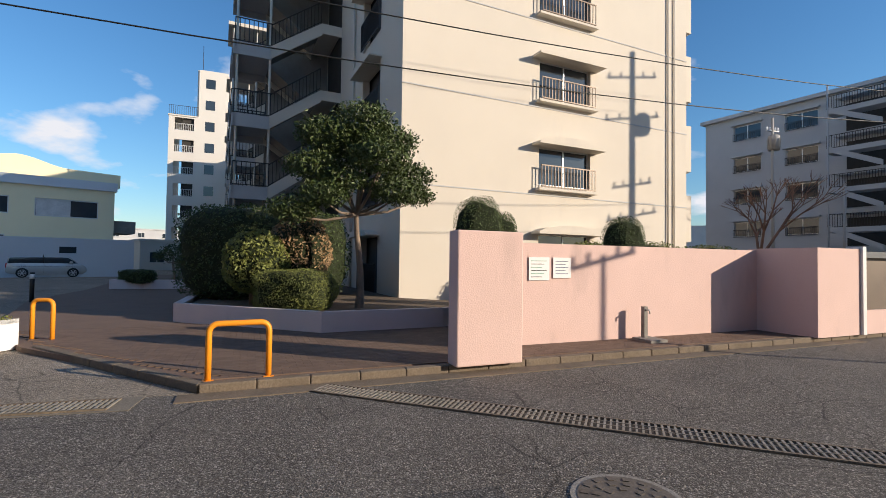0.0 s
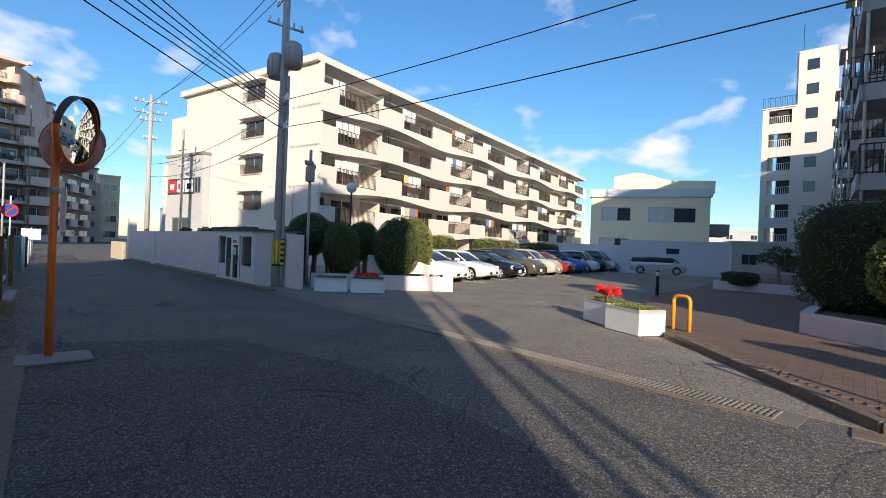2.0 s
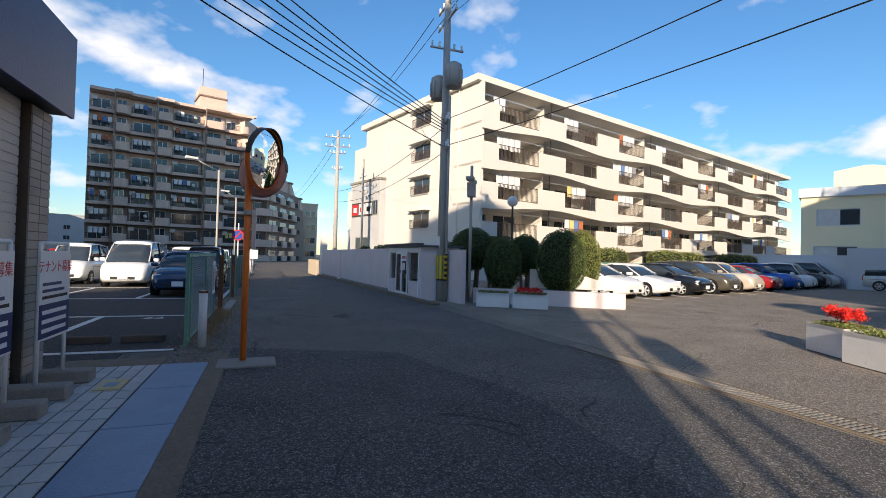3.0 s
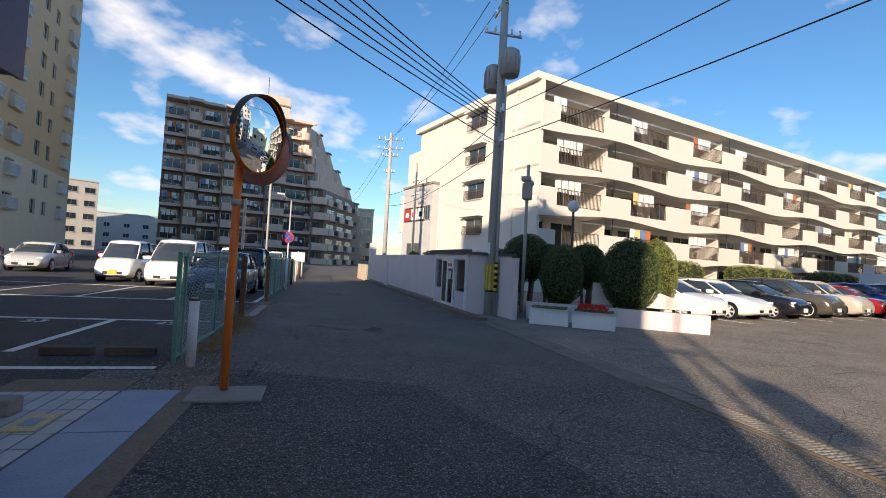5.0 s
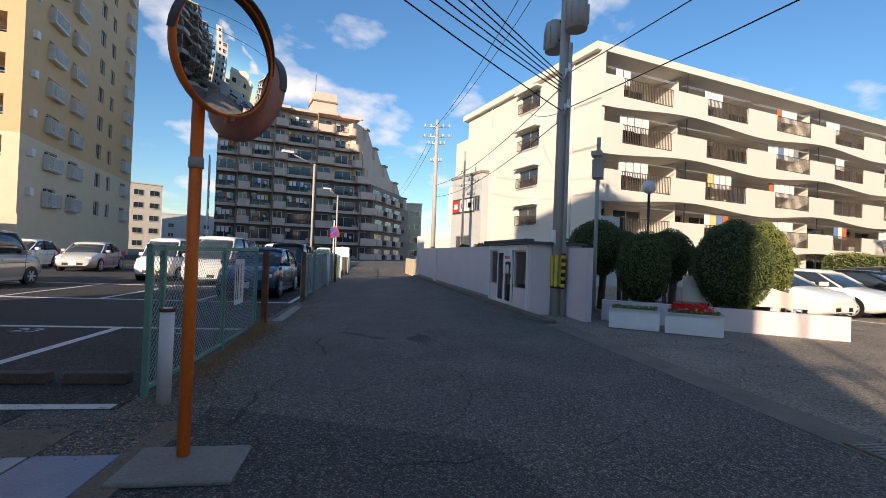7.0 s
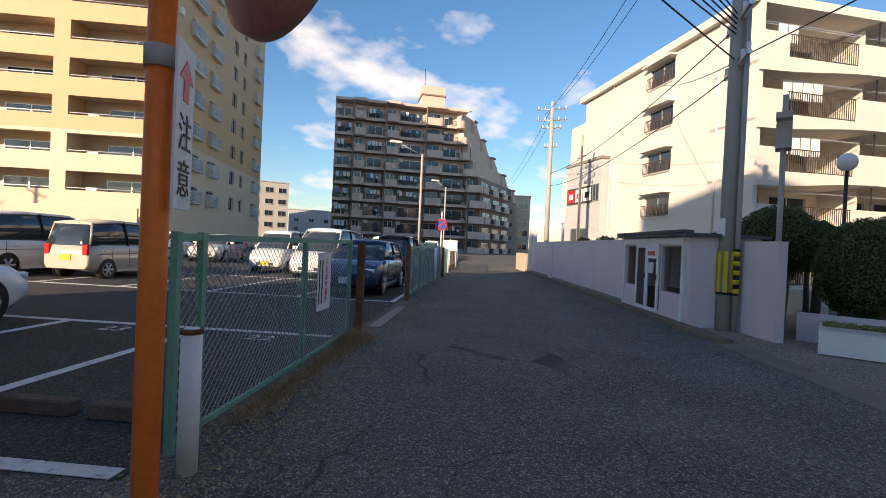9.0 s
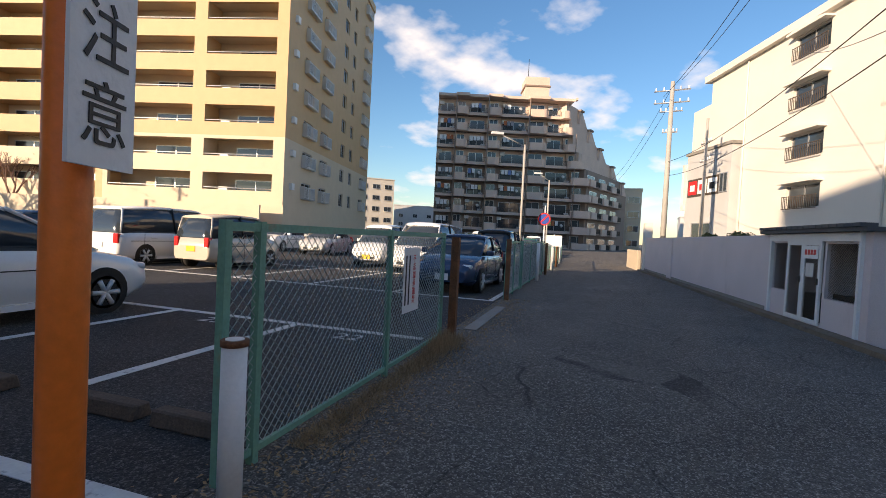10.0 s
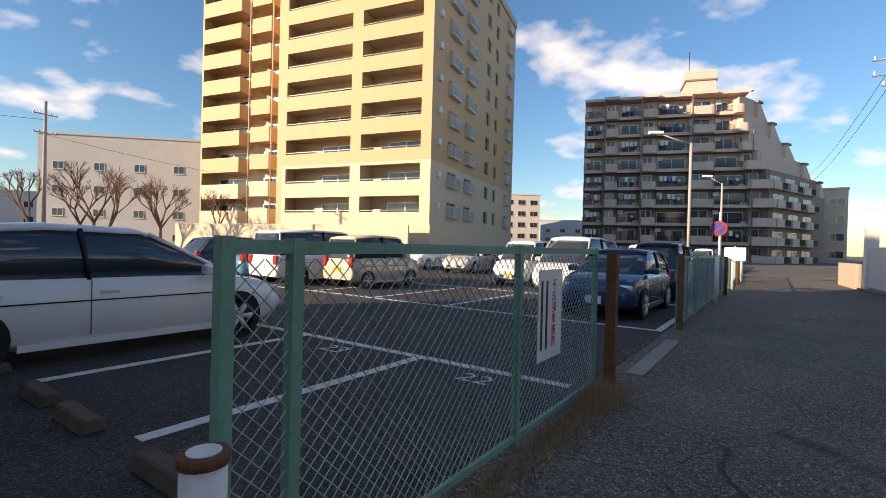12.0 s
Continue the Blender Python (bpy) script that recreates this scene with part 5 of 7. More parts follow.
# ---- hedges, low walls beside the flower boxes ----
t = thing("low_wall", pose(-17.0, -2.6, 0, 0, 0, 88), "low pale pink wall around the hedge bed", "wall", kind="structure")
part("wall", B((0.4, 5.2, -0.18, 0, 0, 0.5)), LILAC, t)
bm = bmesh.new()
prism(bm, [(2.2, 0.5), (5.2, 0.5), (5.2, 0.62), (3.6, 1.1), (2.2, 1.15)], 1.2, 1.38, "y")
part("rear_wall", bm, WHITE, t)
part("soil", B((0.4, 5.2, 0, 1.2, 0, 0.3)), SOIL, t)
for x, y, rx, ry, rz, b, m, fl in ((-19.6, -2.6, 0.85, 0.85, 0.82, 1.05, LEAFHEDGE, 1.0), (-20.4, -1.9, 0.6, 0.6, 0.6, 1.2, LEAFHEDGE, 1.0), (-17.9, -1.3, 0.68, 0.66, 0.92, 0.42, LEAFHEDGE, 1.0), (-20.6, -0.6, 0.75, 0.7, 0.8, 0.9, LEAFHEDGE, 1.0),
                                   (-17.9, 0.68, 0.9, 0.84, 1.08, 0.4, LEAFHEDGE, 1.0), (-19.0, 1.45, 0.66, 0.7, 1.1, 0.4, LEAFYELLOW, 1.0)):
    clipped_shrub("clipped_shrub", pose(x, y, 0), (rx, ry, rz), "dense clipped broad rounded evergreen shrub on short stems", 11000, 0.03, m, fl, "clipped hedge by the hut", b)
for k in range(9):
    clipped_shrub("clipped_shrub", BLOCKA @ pose(1.0 + 5.2 * k, -8.2 + (k % 2), 0), (1.2, 1.0, 1.2), "yellow-green clipped hedge behind the parked cars", 3000, 0.06, LEAFYELLOW, 0.75, "hedges before the white block")

# ---- utility poles and wires ----


def utility_pole(at, h, label, arms, transformers=(), r=0.17, stripes=False):
    t = thing("utility_pole", at, label, "pole")
    bm = bmesh.new()
    rod(bm, (0, 0, 0), (0, 0, h), r, r * 0.65, 14)
    part("shaft", bm, POLE, t)
    for z, w, a in arms:
        c, s = math.cos(radians(a)), math.sin(radians(a))
        arm = part("crossarm", rods(0.045, [(-w * c, -w * s, z), (w * c, w * s, z)]), ALU, t)
        for f in (-0.9, -0.45, 0.45, 0.9):
            part("insulator", rods(0.04, [(f * w * c, f * w * s, z), (f * w * c, f * w * s, z + 0.2)]), SIGNWHITE, arm)
    for dx, dy, z in transformers:
        b2 = bmesh.new()
        rod(b2, (dx, dy, z), (dx, dy, z + 0.75), 0.27, 0.27, 14)
        rod(b2, (dx, dy, z + 0.75), (dx, dy, z + 0.85), 0.27, 0.12, 14)
        tr = part("transformer", b2, POLE, t)
        for k in range(10):
            a = 2 * math.pi * k / 10
            part("cooling_fin", B((-0.01, 0.01, 0.27, 0.31, 0.1, 0.6)), POLE, tr, at=Matrix.Translation((dx, dy, z)) @ pose(0, 0, 0, 0, 0, math.degrees(a)))
        part("bracket", rods(0.03, [(0, 0, z + 0.2), (dx, dy, z + 0.2)], [(0, 0, z + 0.7), (dx, dy, z + 0.7)]), DARK, t)
    if stripes:
        for k in range(9):
            a = radians(k * 40)
            part("warning_strip", B((r - 0.005, r + 0.012, -0.035, 0.035, 0.75, 1.55)), YELLOWPAINT, t, at=pose(0, 0, 0, 0, 0, k * 40))
        part("band", rods(r * 1.03, [(0, 0, 0.7), (0, 0, 0.76)], n=14), BLACK, t)
        part("paper_sticker", B((-0.1, 0.1, -0.004, 0.004, 1.85, 2.2)), SIGNWHITE, t, at=pose(0.11, -0.11, 0, 0, 0, 45) @ pose(0, -0.0, 0))
    return t


P1 = (-17.05, -3.35)
utility_pole(pose(*P1, 0), 10.6, "grey concrete utility pole with transformers and yellow warning strips", [(10.3, 0.9, 30), (9.7, 0.9, 30), (8.7, 0.6, 120), (6.1, 0.75, 20), (5.2, 0.75, 20)], [(-0.45, -0.35, 7.1), (0.42, 0.33, 7.2)], 0.17, True)
t = thing("pole_conduit", pose(-16.88, -3.17, 0), "grey conduit up the utility pole with black and yellow guard", "conduit")
part("pipe", rods(0.045, [(0, 0, 0), (0, 0, 7.0)], n=10), POLE, t)
g_ = part("guard", rods(0.055, [(0, 0, 0.7), (0, 0, 1.6)], n=12), BLACK, t)
for k in range(5):
    part("yellow_band", rods(0.058, [(0, 0, 0.74 + 0.18 * k), (0, 0, 0.83 + 0.18 * k)], n=12), YELLOWPAINT, g_)
utility_pole(pose(-34.6, -14.9, 0), 10.9, "pale concrete utility pole far along the road", [(10.4, 0.95, 110), (9.7, 0.95, 110), (9.2, 0.6, 110), (8.0, 0.4, 110)], [], 0.17)
utility_pole(pose(-40.5, -15.0, 0), 10.0, "thin utility pole before the shop house", [(8.4, 0.8, 40), (7.2, 0.8, 40)], [], 0.13)
utility_pole(pose(13.2, 19.45, 0), 13.2, "utility pole beside the next street", [(12.2, 0.9, 80), (10.6, 1.0, 80), (8.0, 0.7, 80), (6.8, 0.9, 80)], [(0.0, 0.35, 9.9)], 0.15)
utility_pole(pose(10.0, 1.34, 0), 7.0, "slim lamp pole behind the crossing", [(6.8, 0.3, 90)], [], 0.07)
utility_pole(pose(12.0, 1.8, 0), 10.0, "slim utility pole behind the crossing", [(9.6, 0.5, 0)], [(0, 0.1, 6.0)], 0.075)
utility_pole(pose(10.0, 1.58, 0), 4.6, "short slim pole behind the crossing", [], [], 0.035)
utility_pole(pose(10.5, 9.2, 0), 4.7, "short lamp pole beside the next street", [(4.6, 0.5, 90)], [], 0.06)
utility_pole(pose(5.6, -49, 0), 11.6, "dark utility pole behind the car park", [(10.6, 0.8, 40), (9.2, 0.8, 40)], [], 0.16)
utility_pole(pose(9.2, 28.6, 0), 9.3, "slim pale pole before the far block", [(8.6, 0.4, 30)], [(0.1, 0.1, 7.6)], 0.1)
utility_pole(pose(14.2, 33, 0), 6.4, "short slim pole before the far block", [], [], 0.08)


def wire(a, b, sag, r=0.012, label="black overhead cable strung between poles"):
    t = thing("overhead_cable", pose(0, 0, 0), label, "cable", "overhead cables")
    pts = [Vector(a).lerp(Vector(b), f) - Vector((0, 0, sag * 4 * f * (1 - f))) for f in np.linspace(0, 1, 17)]
    bm = bmesh.new()
    tube(bm, pts, r, 5)
    part("strand", bm, BLACK, t)
    return t


top = P1
for dx, dy, z in ((0.5, 0.3, 10.4), (-0.4, -0.2, 10.3), (0, 0, 9.8), (0.2, 0.1, 6.2), (0.1, 0, 5.3)):
    wire((top[0] + dx, top[1] + dy, z), (13.2, 20 + dx, z + 0.9), 0.9, 0.008 if z > 7 else 0.012)
for dx, z, zb in ((0.8, 6.2, 7.6), (0.4, 6.1, 7.5), (0, 6.0, 7.4), (-0.4, 5.9, 7.3), (-0.8, 5.8, 7.2), (0.0, 5.3, 6.8)):
    wire((top[0], top[1], z), (8 + dx, -9 + dx, zb), 0.5, 0.014)
for dx, z in ((0.5, 10.6), (-0.5, 9.8), (0.0, 6.0), (0.1, 5.2)):
    wire((top[0], top[1] + dx, z), (-34.6, -14.9 + dx, z + 0.3), 0.5, 0.013)
wire((-17.05, -3.35, 5.3), (-38.0, -9.4, 12.2), 0.3, 0.012)
wire((-34.6, -14.9, 10.6), (-70, -38, 10.5), 0.7, 0.013)
wire((-34.6, -14.9, 9.8), (-70, -38, 9.6), 0.7, 0.013)
wire((5.6, -49, 10.2), (60, -38, 10.4), 0.7, 0.014)
wire((5.6, -49, 9.1), (-20, -70, 9.0), 0.7, 0.014)

t = thing("camera_pole", pose(-18.4, -2.55, 0), "grey steel pole with a small box and floodlights", "pole")
part("shaft", rods(0.055, [(0, 0, 0), (0, 0, 4.9)], n=10), POLE, t)
part("control_box", B((-0.22, 0.22, -0.14, 0.14, 3.75, 4.25)), POLE, t)
part("floodlight", B((-0.55, -0.2, -0.14, 0.14, 4.3, 4.42)), POLE, t)
part("floodlight", B((0.2, 0.55, -0.14, 0.14, 4.3, 4.42)), POLE, t)
t = thing("globe_lamp", pose(-22.6, -1.2, 0), "slim dark garden lamp with a pale globe", "lamp")
part("post", rods(0.045, [(0, 0, 0), (0, 0, 3.9)], n=8), DARK, t)
bm = bmesh.new()
bmesh.ops.create_uvsphere(bm, u_segments=16, v_segments=10, radius=0.24, matrix=Matrix.Translation((0, 0, 4.1)))
part("globe", bm, LAMP, t)

# ---- traffic mirror ----
t = thing("traffic_mirror", pose(-6.905, -4.105, 0), "orange traffic mirror post with two round convex mirrors", "mirror")
part("post", rods(0.042, [(0, 0, 0), (0, 0, 2.62)], n=14), ORANGE, t)
part("clamp", rods(0.05, [(0, 0, 1.98), (0, 0, 2.05)], n=14), POLE, t)
bm = B((-0.36, 0.36, -0.27, 0.27, 0.0, 0.035))
bevel(bm, 0.01, 1)
tagged(part("mirror_footing", bm, CONCRETE, at=pose(-6.83, -4.0, 0, 0, 0, 122)), "weathered pale concrete footing slab", "footing", kind="structure")


MIRRORBACK = mat("faded_orange_back", (0.55, 0.26, 0.2), 0.6, vary=0.15, scale=5)


def mirror_head(at, R=0.395, back=None):
    """A convex mirror in an orange dish with a hood, facing local -y."""
    bm = bmesh.new()
    n, m = 40, 10
    rings = []
    for j in range(m + 1):
        r = R * j / m
        y = -0.03 - (math.sqrt(2.2 ** 2 - r * r) - math.sqrt(2.2 ** 2 - R * R))
        rings.append([bm.verts.new((r * math.cos(2 * math.pi * k / n), y, r * math.sin(2 * math.pi * k / n))) for k in range(n)] if j else [bm.verts.new((0, y, 0))])
    for k in range(n):
        bm.faces.new((rings[0][0], rings[1][k], rings[1][(k + 1) % n])).smooth = True
        for j in range(1, m):
            bm.faces.new((rings[j][k], rings[j + 1][k], rings[j + 1][(k + 1) % n], rings[j][(k + 1) % n])).smooth = True
    g = part("mirror_face", bm, MIRROR, t, "silvered convex mirror face", at=at)
    bm = bmesh.new()
    prof = [(R * 0.99, -0.04), (R * 1.03, -0.045), (R * 1.03, 0.02), (R * 0.8, 0.09), (R * 0.3, 0.12), (0.02, 0.12)]
    rr = [[bm.verts.new((a * math.cos(2 * math.pi * k / n), y, a * math.sin(2 * math.pi * k / n))) for k in range(n)] for a, y in prof]
    for a, b in zip(rr, rr[1:]):
        for k in range(n):
            bm.faces.new((a[k], a[(k + 1) % n], b[(k + 1) % n], b[k])).smooth = True
    bm.faces.new(rr[-1])
    part("mirror_housing", bm, back or ORANGE, t, at=at)
    for a in (90, 210, 330):
        part("back_rib", B((0.06, R * 0.75, 0.1, 0.13, -0.015, 0.015)), ORANGE, t, at=at @ pose(0, 0, 0, 0, a, 0))
    part("back_label", B((-0.05, 0.05, 0.118, 0.124, -R * 0.72, -R * 0.4)), SIGNWHITE, t, at=at @ pose(0, -0.02, 0))
    bm = bmesh.new()
    for k in range(n // 2 + 1):
        a = math.pi * k / (n // 2)
        rr = R * 1.035
        dpt = -0.045 - 0.045 * math.sin(a)
        row = [bm.verts.new((rr * math.cos(a), 0.02, rr * math.sin(a))), bm.verts.new((rr * math.cos(a), dpt, rr * math.sin(a)))]
        row2 = [bm.verts.new((rr * 1.02 * math.cos(a), 0.02, rr * 1.02 * math.sin(a))), bm.verts.new((rr * 1.02 * math.cos(a), dpt, rr * 1.02 * math.sin(a)))]
        if k:
            bm.faces.new((pa[0], row[0], row[1], pa[1]))
            bm.faces.new((pb[0], pb[1], row2[1], row2[0]))
            bm.faces.new((pa[1], row[1], row2[1], pb[1]))
        pa, pb = row, row2
    part("mirror_hood", bm, BRONZE, t, at=at)
    part("mirror_bracket", rods(0.03, [(0, 0.1, 0), (0, 0.22, -0.02), (0, 0.22, -0.16)]), DARK, t, at=at)


MFACE = 92
mirror_head(pose(-0.02, 0.2, 2.74, 6, 0, MFACE + 90) @ pose(0, 0, 0))
mirror_head(pose(-0.48, -0.1, 2.65, 6, 0, 270), 0.36, MIRRORBACK)
part("side_bracket", rods(0.025, [(0, 0, 2.5), (-0.3, -0.06, 2.5), (-0.3, -0.09, 2.62)]), DARK, t)
s = part("caution_sign", B((-0.085, 0.085, -0.004, 0.004, -0.27, 0.27)), SIGNWHITE, t, "white caution plate with red arrow and black characters", at=pose(-0.045, 0.075, 1.79, 0, 0, 228))
bm = bmesh.new()
prism(bm, [(-0.025, 0.08), (0.025, 0.08), (0.025, 0.15), (0.065, 0.15), (0, 0.22), (-0.065, 0.15), (-0.025, 0.15)], -0.0065, -0.0045, "y")
part("red_arrow", bm, REDPAINT, s)
text("character", "注", 0.13, pose(0, -0.006, -0.03, 90, 0, 0), BLACK, s)
text("character", "意", 0.13, pose(0, -0.006, -0.18, 90, 0, 0), BLACK, s)

# ---- car-park fence ----


def chain_link(w, h, z0, step=0.075):
    bm = mesh_panel(w, h, step, 0.003)
    bmesh.ops.translate(bm, verts=bm.verts, vec=(0, 0, z0))
    return bm


def fence(at, length, posts, h, label):
    t = thing("chain_link_fence", at, label, "fence")
    for x in posts:
        part("post", B((x - 0.025, x + 0.025, -0.025, 0.025, 0, h)), GREEN, t)
    part("top_rail", B((posts[0] + 0.025, posts[-1] - 0.025, -0.02, 0.02, h - 0.06, h - 0.01)), GREEN, t)
    part("bottom_rail", B((posts[0] + 0.025, posts[-1] - 0.025, -0.015, 0.015, 0.06, 0.1)), GREEN, t)
    tagged(part("wire_mesh", chain_link(length, h - 0.18, 0.1), WIRE, t), kind="stuff")
    return t


fence(ROAD @ pose(0.055, 0.185, 0, 0, 0, 0), 3.95, (0.0, 0.28, 2.2, 3.95), 1.45, "rusting green chain-link fence panel at the car park")
t = thing("stub_post", ROAD @ pose(-0.135, -0.065, 0), "short white painted steel post with a rusty cap", "post")
part("post", rods(0.06, [(0, 0, 0), (0, 0, 0.84)], n=16), WHITEMETAL, t)
part("cap", rods(0.066, [(0, 0, 0.84), (0, 0, 0.87)], n=16), RUST, t)
part("cap_paint", rods(0.045, [(0, 0, 0.87), (0, 0, 0.874)], n=12), WHITEMETAL, t)
for x, y in ((4.15, 0.05), (8.75, 0.08)):
    t = thing("gate_post", ROAD @ pose(x, y, 0), "rusted brown steel gate post", "post", "rusted gate posts")
    part("post", B((-0.05, 0.05, -0.05, 0.05, 0, 1.4)), RUST, t)
fence(ROAD @ pose(8.9, 0.15, 0), 2.3, (0, 1.15, 2.3), 1.36, "green chain-link fence beyond the car-park gap")
fence(ROAD @ pose(11.6, 0.15, 0), 6.0, (0, 2, 4, 6), 1.36, "green chain-link fence further along the road")
for k in range(5):
    t = thing("fence_post", ROAD @ pose(14.5 + 3.2 * k, 0.0, 0), "rust-streaked white post along the road edge", "post", "posts along the road")
    part("post", rods(0.055, [(0, 0, 0), (0, 0, 1.3)], n=8), RUST if k % 2 else WHITEMETAL, t)
fence(ROAD @ pose(18.0, 0.2, 0), 14.0, tuple(range(0, 15, 2)), 1.3, "long green chain-link fence along the road")
t = thing("warning_notice", ROAD @ pose(2.52, 0.06, 0.62), "weathered white no-parking notice tied to the fence", "notice")
part("panel", B((-0.22, 0.22, -0.012, -0.006, 0, 0.66)), SIGNWHITE, t)
text("writing", "不\n法\n駐\n車\n厳\n禁", 0.085, pose(0.06, -0.0135, 0.33, 90, 0, 180) @ pose(0, 0, -0.0), REDPAINT, t)
for k in range(2):
    part("print_column", B((-0.09 - 0.09 * k, -0.06 - 0.09 * k, -0.0145, -0.012, 0.08, 0.58)), BLACK, t)
t = thing("low_kerb_strip", ROAD @ pose(4.5, 0, 0), "pale concrete strip across the car-park entrance", "kerb", kind="structure")
part("strip", B((0.4, 3.0, -0.12, 0.08, 0, 0.02)), CONCRETE, t)
# dry grass at the fence foot
n = 5200
gx = rng.uniform(0.6, 4.3, n)
gy = -np.abs(rng.normal(size=n)) * 0.13 + 0.12
mess = 0.35 + 0.9 * np.clip(np.sin(gx * 2.3) * 0.5 + np.cos(gx * 5.1) * 0.4 + (gx - 2.4) * 0.35, 0, 1.2)
gh = rng.uniform(0.02, 0.2, n) * mess
gz = np.zeros(n)
v = np.empty((n, 3, 3))
ang = rng.uniform(0, 6.28, n)
lean = rng.normal(size=(n, 2)) * 0.05
v[:, 0] = np.column_stack([gx - 0.004 * np.cos(ang), gy - 0.004 * np.sin(ang), gz])
v[:, 1] = np.column_stack([gx + 0.004 * np.cos(ang), gy + 0.004 * np.sin(ang), gz])
v[:, 2] = np.column_stack([gx + lean[:, 0], gy + lean[:, 1], gh])
me = bpy.data.meshes.new("dry_grass")
me.from_pydata(v.reshape(-1, 3).tolist(), [], np.arange(n * 3).reshape(n, 3).tolist())
me.materials.append(STRAW)
g = new("dry_grass", me)
g.matrix_basis = ROAD
tagged(g, "dry yellow grass along the fence foot", "grass", kind="stuff")
n = 3000
gp = np.column_stack([rng.uniform(-1.5, 9, n), rng.normal(size=n) * 0.25 - 0.1, np.full(n, 0.012)])
g = leaves("fallen_leaves", gp, np.tile((0, 0, 3.0), (n, 1)), 0.02, STRAW, None, label="scattered dry leaves and litter along the fence")
g.matrix_basis = ROAD
tagged(g, "", "leaf litter")

# ---- car-park markings and wheel stops ----


def line(at, x0, x1, y0, y1):
    tagged(part("parking_line", B((x0, x1, y0, y1, 0.006, 0.011)), PAINT, at=at), "worn white painted parking line", "road marking", "parking lines", "structure")


line(ROAD, 0.7, 3.9, 2.29, 2.42)
line(ROAD, 0.7, 3.9, 4.5, 4.63)
line(ROAD, 0.7, 3.9, 6.8, 6.93)
line(ROAD, 3.9, 4.03, 0.4, 14)
line(ROAD, -0.3, -0.17, 0.3, 7.2)
for y in range(8):
    line(ROAD, 8.4, 13.0, 0.3 + 2.35 * y, 0.42 + 2.35 * y)
line(ROAD, 8.28, 8.4, 0.3, 19)
line(ROAD, 13.0, 13.12, 0.3, 19)
for y in (0.85, 1.6, 3.0, 3.9, 5.4, 6.2):
    bm = bmesh.new()
    prism(bm, [(-0.09, 0), (0.09, 0), (0.06, 0.11), (-0.06, 0.11)], -0.3, 0.3, "y")
    bevel(bm, 0.012, 1)
    t = part("wheel_stop", bm, mat("wheel_stop_concrete", (0.12, 0.09, 0.07), 0.95, vary=0.3, scale=5, fine=50, bump=0.5) if y == 0.85 else bpy.data.materials["wheel_stop_concrete"], at=ROAD @ pose(0.55, y, 0.006))
    tagged(t, "dark weathered concrete wheel stop", "wheel stop", "wheel stops")
for y, s in ((1.3, "22"), (3.5, "23")):
    t = text("bay_number", s, 0.42, ROAD @ pose(3.55, y, 0.012, 0, 0, -90), PAINT, None)
    tagged(t, "white painted parking bay number", "road marking", kind="structure")

# ---- cars ----
SHAPES = {
    # length, width, height, wheel radius, belt height, body stations (x, belt, halfwidth factor), cabin stations (x, top, halfwidth factor)
    "hatch": (4.1, 1.7, 1.48, 0.3, [(0, 0.62, 0.72), (0.12, 0.85, 0.9), (0.6, 0.93, 1), (2.4, 0.94, 1), (3.2, 0.92, 0.99), (3.75, 0.82, 0.93), (4.02, 0.68, 0.82), (4.1, 0.55, 0.7)], (0.1, 0.55, 2.1, 3.2)),
    "sedan": (4.5, 1.75, 1.45, 0.31, [(0, 0.6, 0.75), (0.15, 0.88, 0.9), (0.9, 0.95, 1), (2.4, 0.93, 1), (3.4, 0.9, 0.99), (4.1, 0.78, 0.93), (4.42, 0.64, 0.8), (4.5, 0.5, 0.7)], (0.55, 1.2, 2.5, 3.4)),
    "van": (4.5, 1.72, 1.86, 0.31, [(0, 0.7, 0.85), (0.06, 1.0, 0.95), (0.6, 1.02, 1), (2.8, 1.02, 1), (3.7, 1.0, 0.99), (4.2, 0.9, 0.95), (4.45, 0.72, 0.85), (4.5, 0.55, 0.75)], (0.05, 0.2, 3.0, 3.95)),
    "wagon": (4.65, 1.74, 1.58, 0.32, [(0, 0.65, 0.8), (0.1, 0.92, 0.92), (0.7, 0.97, 1), (2.8, 0.96, 1), (3.6, 0.93, 0.99), (4.25, 0.82, 0.93), (4.57, 0.66, 0.8), (4.65, 0.5, 0.7)], (0.1, 0.6, 2.5, 3.75)),
    "suv": (4.3, 1.78, 1.65, 0.35, [(0, 0.7, 0.82), (0.1, 1.0, 0.93), (0.6, 1.05, 1), (2.4, 1.05, 1), (3.3, 1.04, 0.99), (3.95, 0.98, 0.95), (4.22, 0.78, 0.86), (4.3, 0.6, 0.78)], (0.1, 0.4, 2.3, 3.15)),
    "kei": (3.4, 1.47, 1.72, 0.27, [(0, 0.68, 0.88), (0.06, 0.95, 0.95), (0.5, 0.98, 1), (2.2, 0.98, 1), (2.8, 0.96, 0.99), (3.15, 0.88, 0.96), (3.36, 0.7, 0.88), (3.4, 0.55, 0.8)], (0.05, 0.22, 2.2, 2.85)),
}
PAINTS = {}
CAR_PARTS = {}


def car_paint(name, col, metal=0.2):
    if name not in PAINTS:
        PAINTS[name] = mat("car_paint_" + name, col, 0.22, metal=metal, vary=0.03, bump=0.0, coat=0.7, spec=0.5)
    return PAINTS[name]


def loft(bm, rings):
    vs = [[bm.verts.new(p) for p in r] for r in rings]
    n = len(vs[0])
    for a, b in zip(vs, vs[1:]):
        for k in range(n):
            f = bm.faces.new((a[k], a[(k + 1) % n], b[(k + 1) % n], b[k]))
            f.smooth = True
    bm.faces.new(vs[0][::-1])
    bm.faces.new(vs[-1])


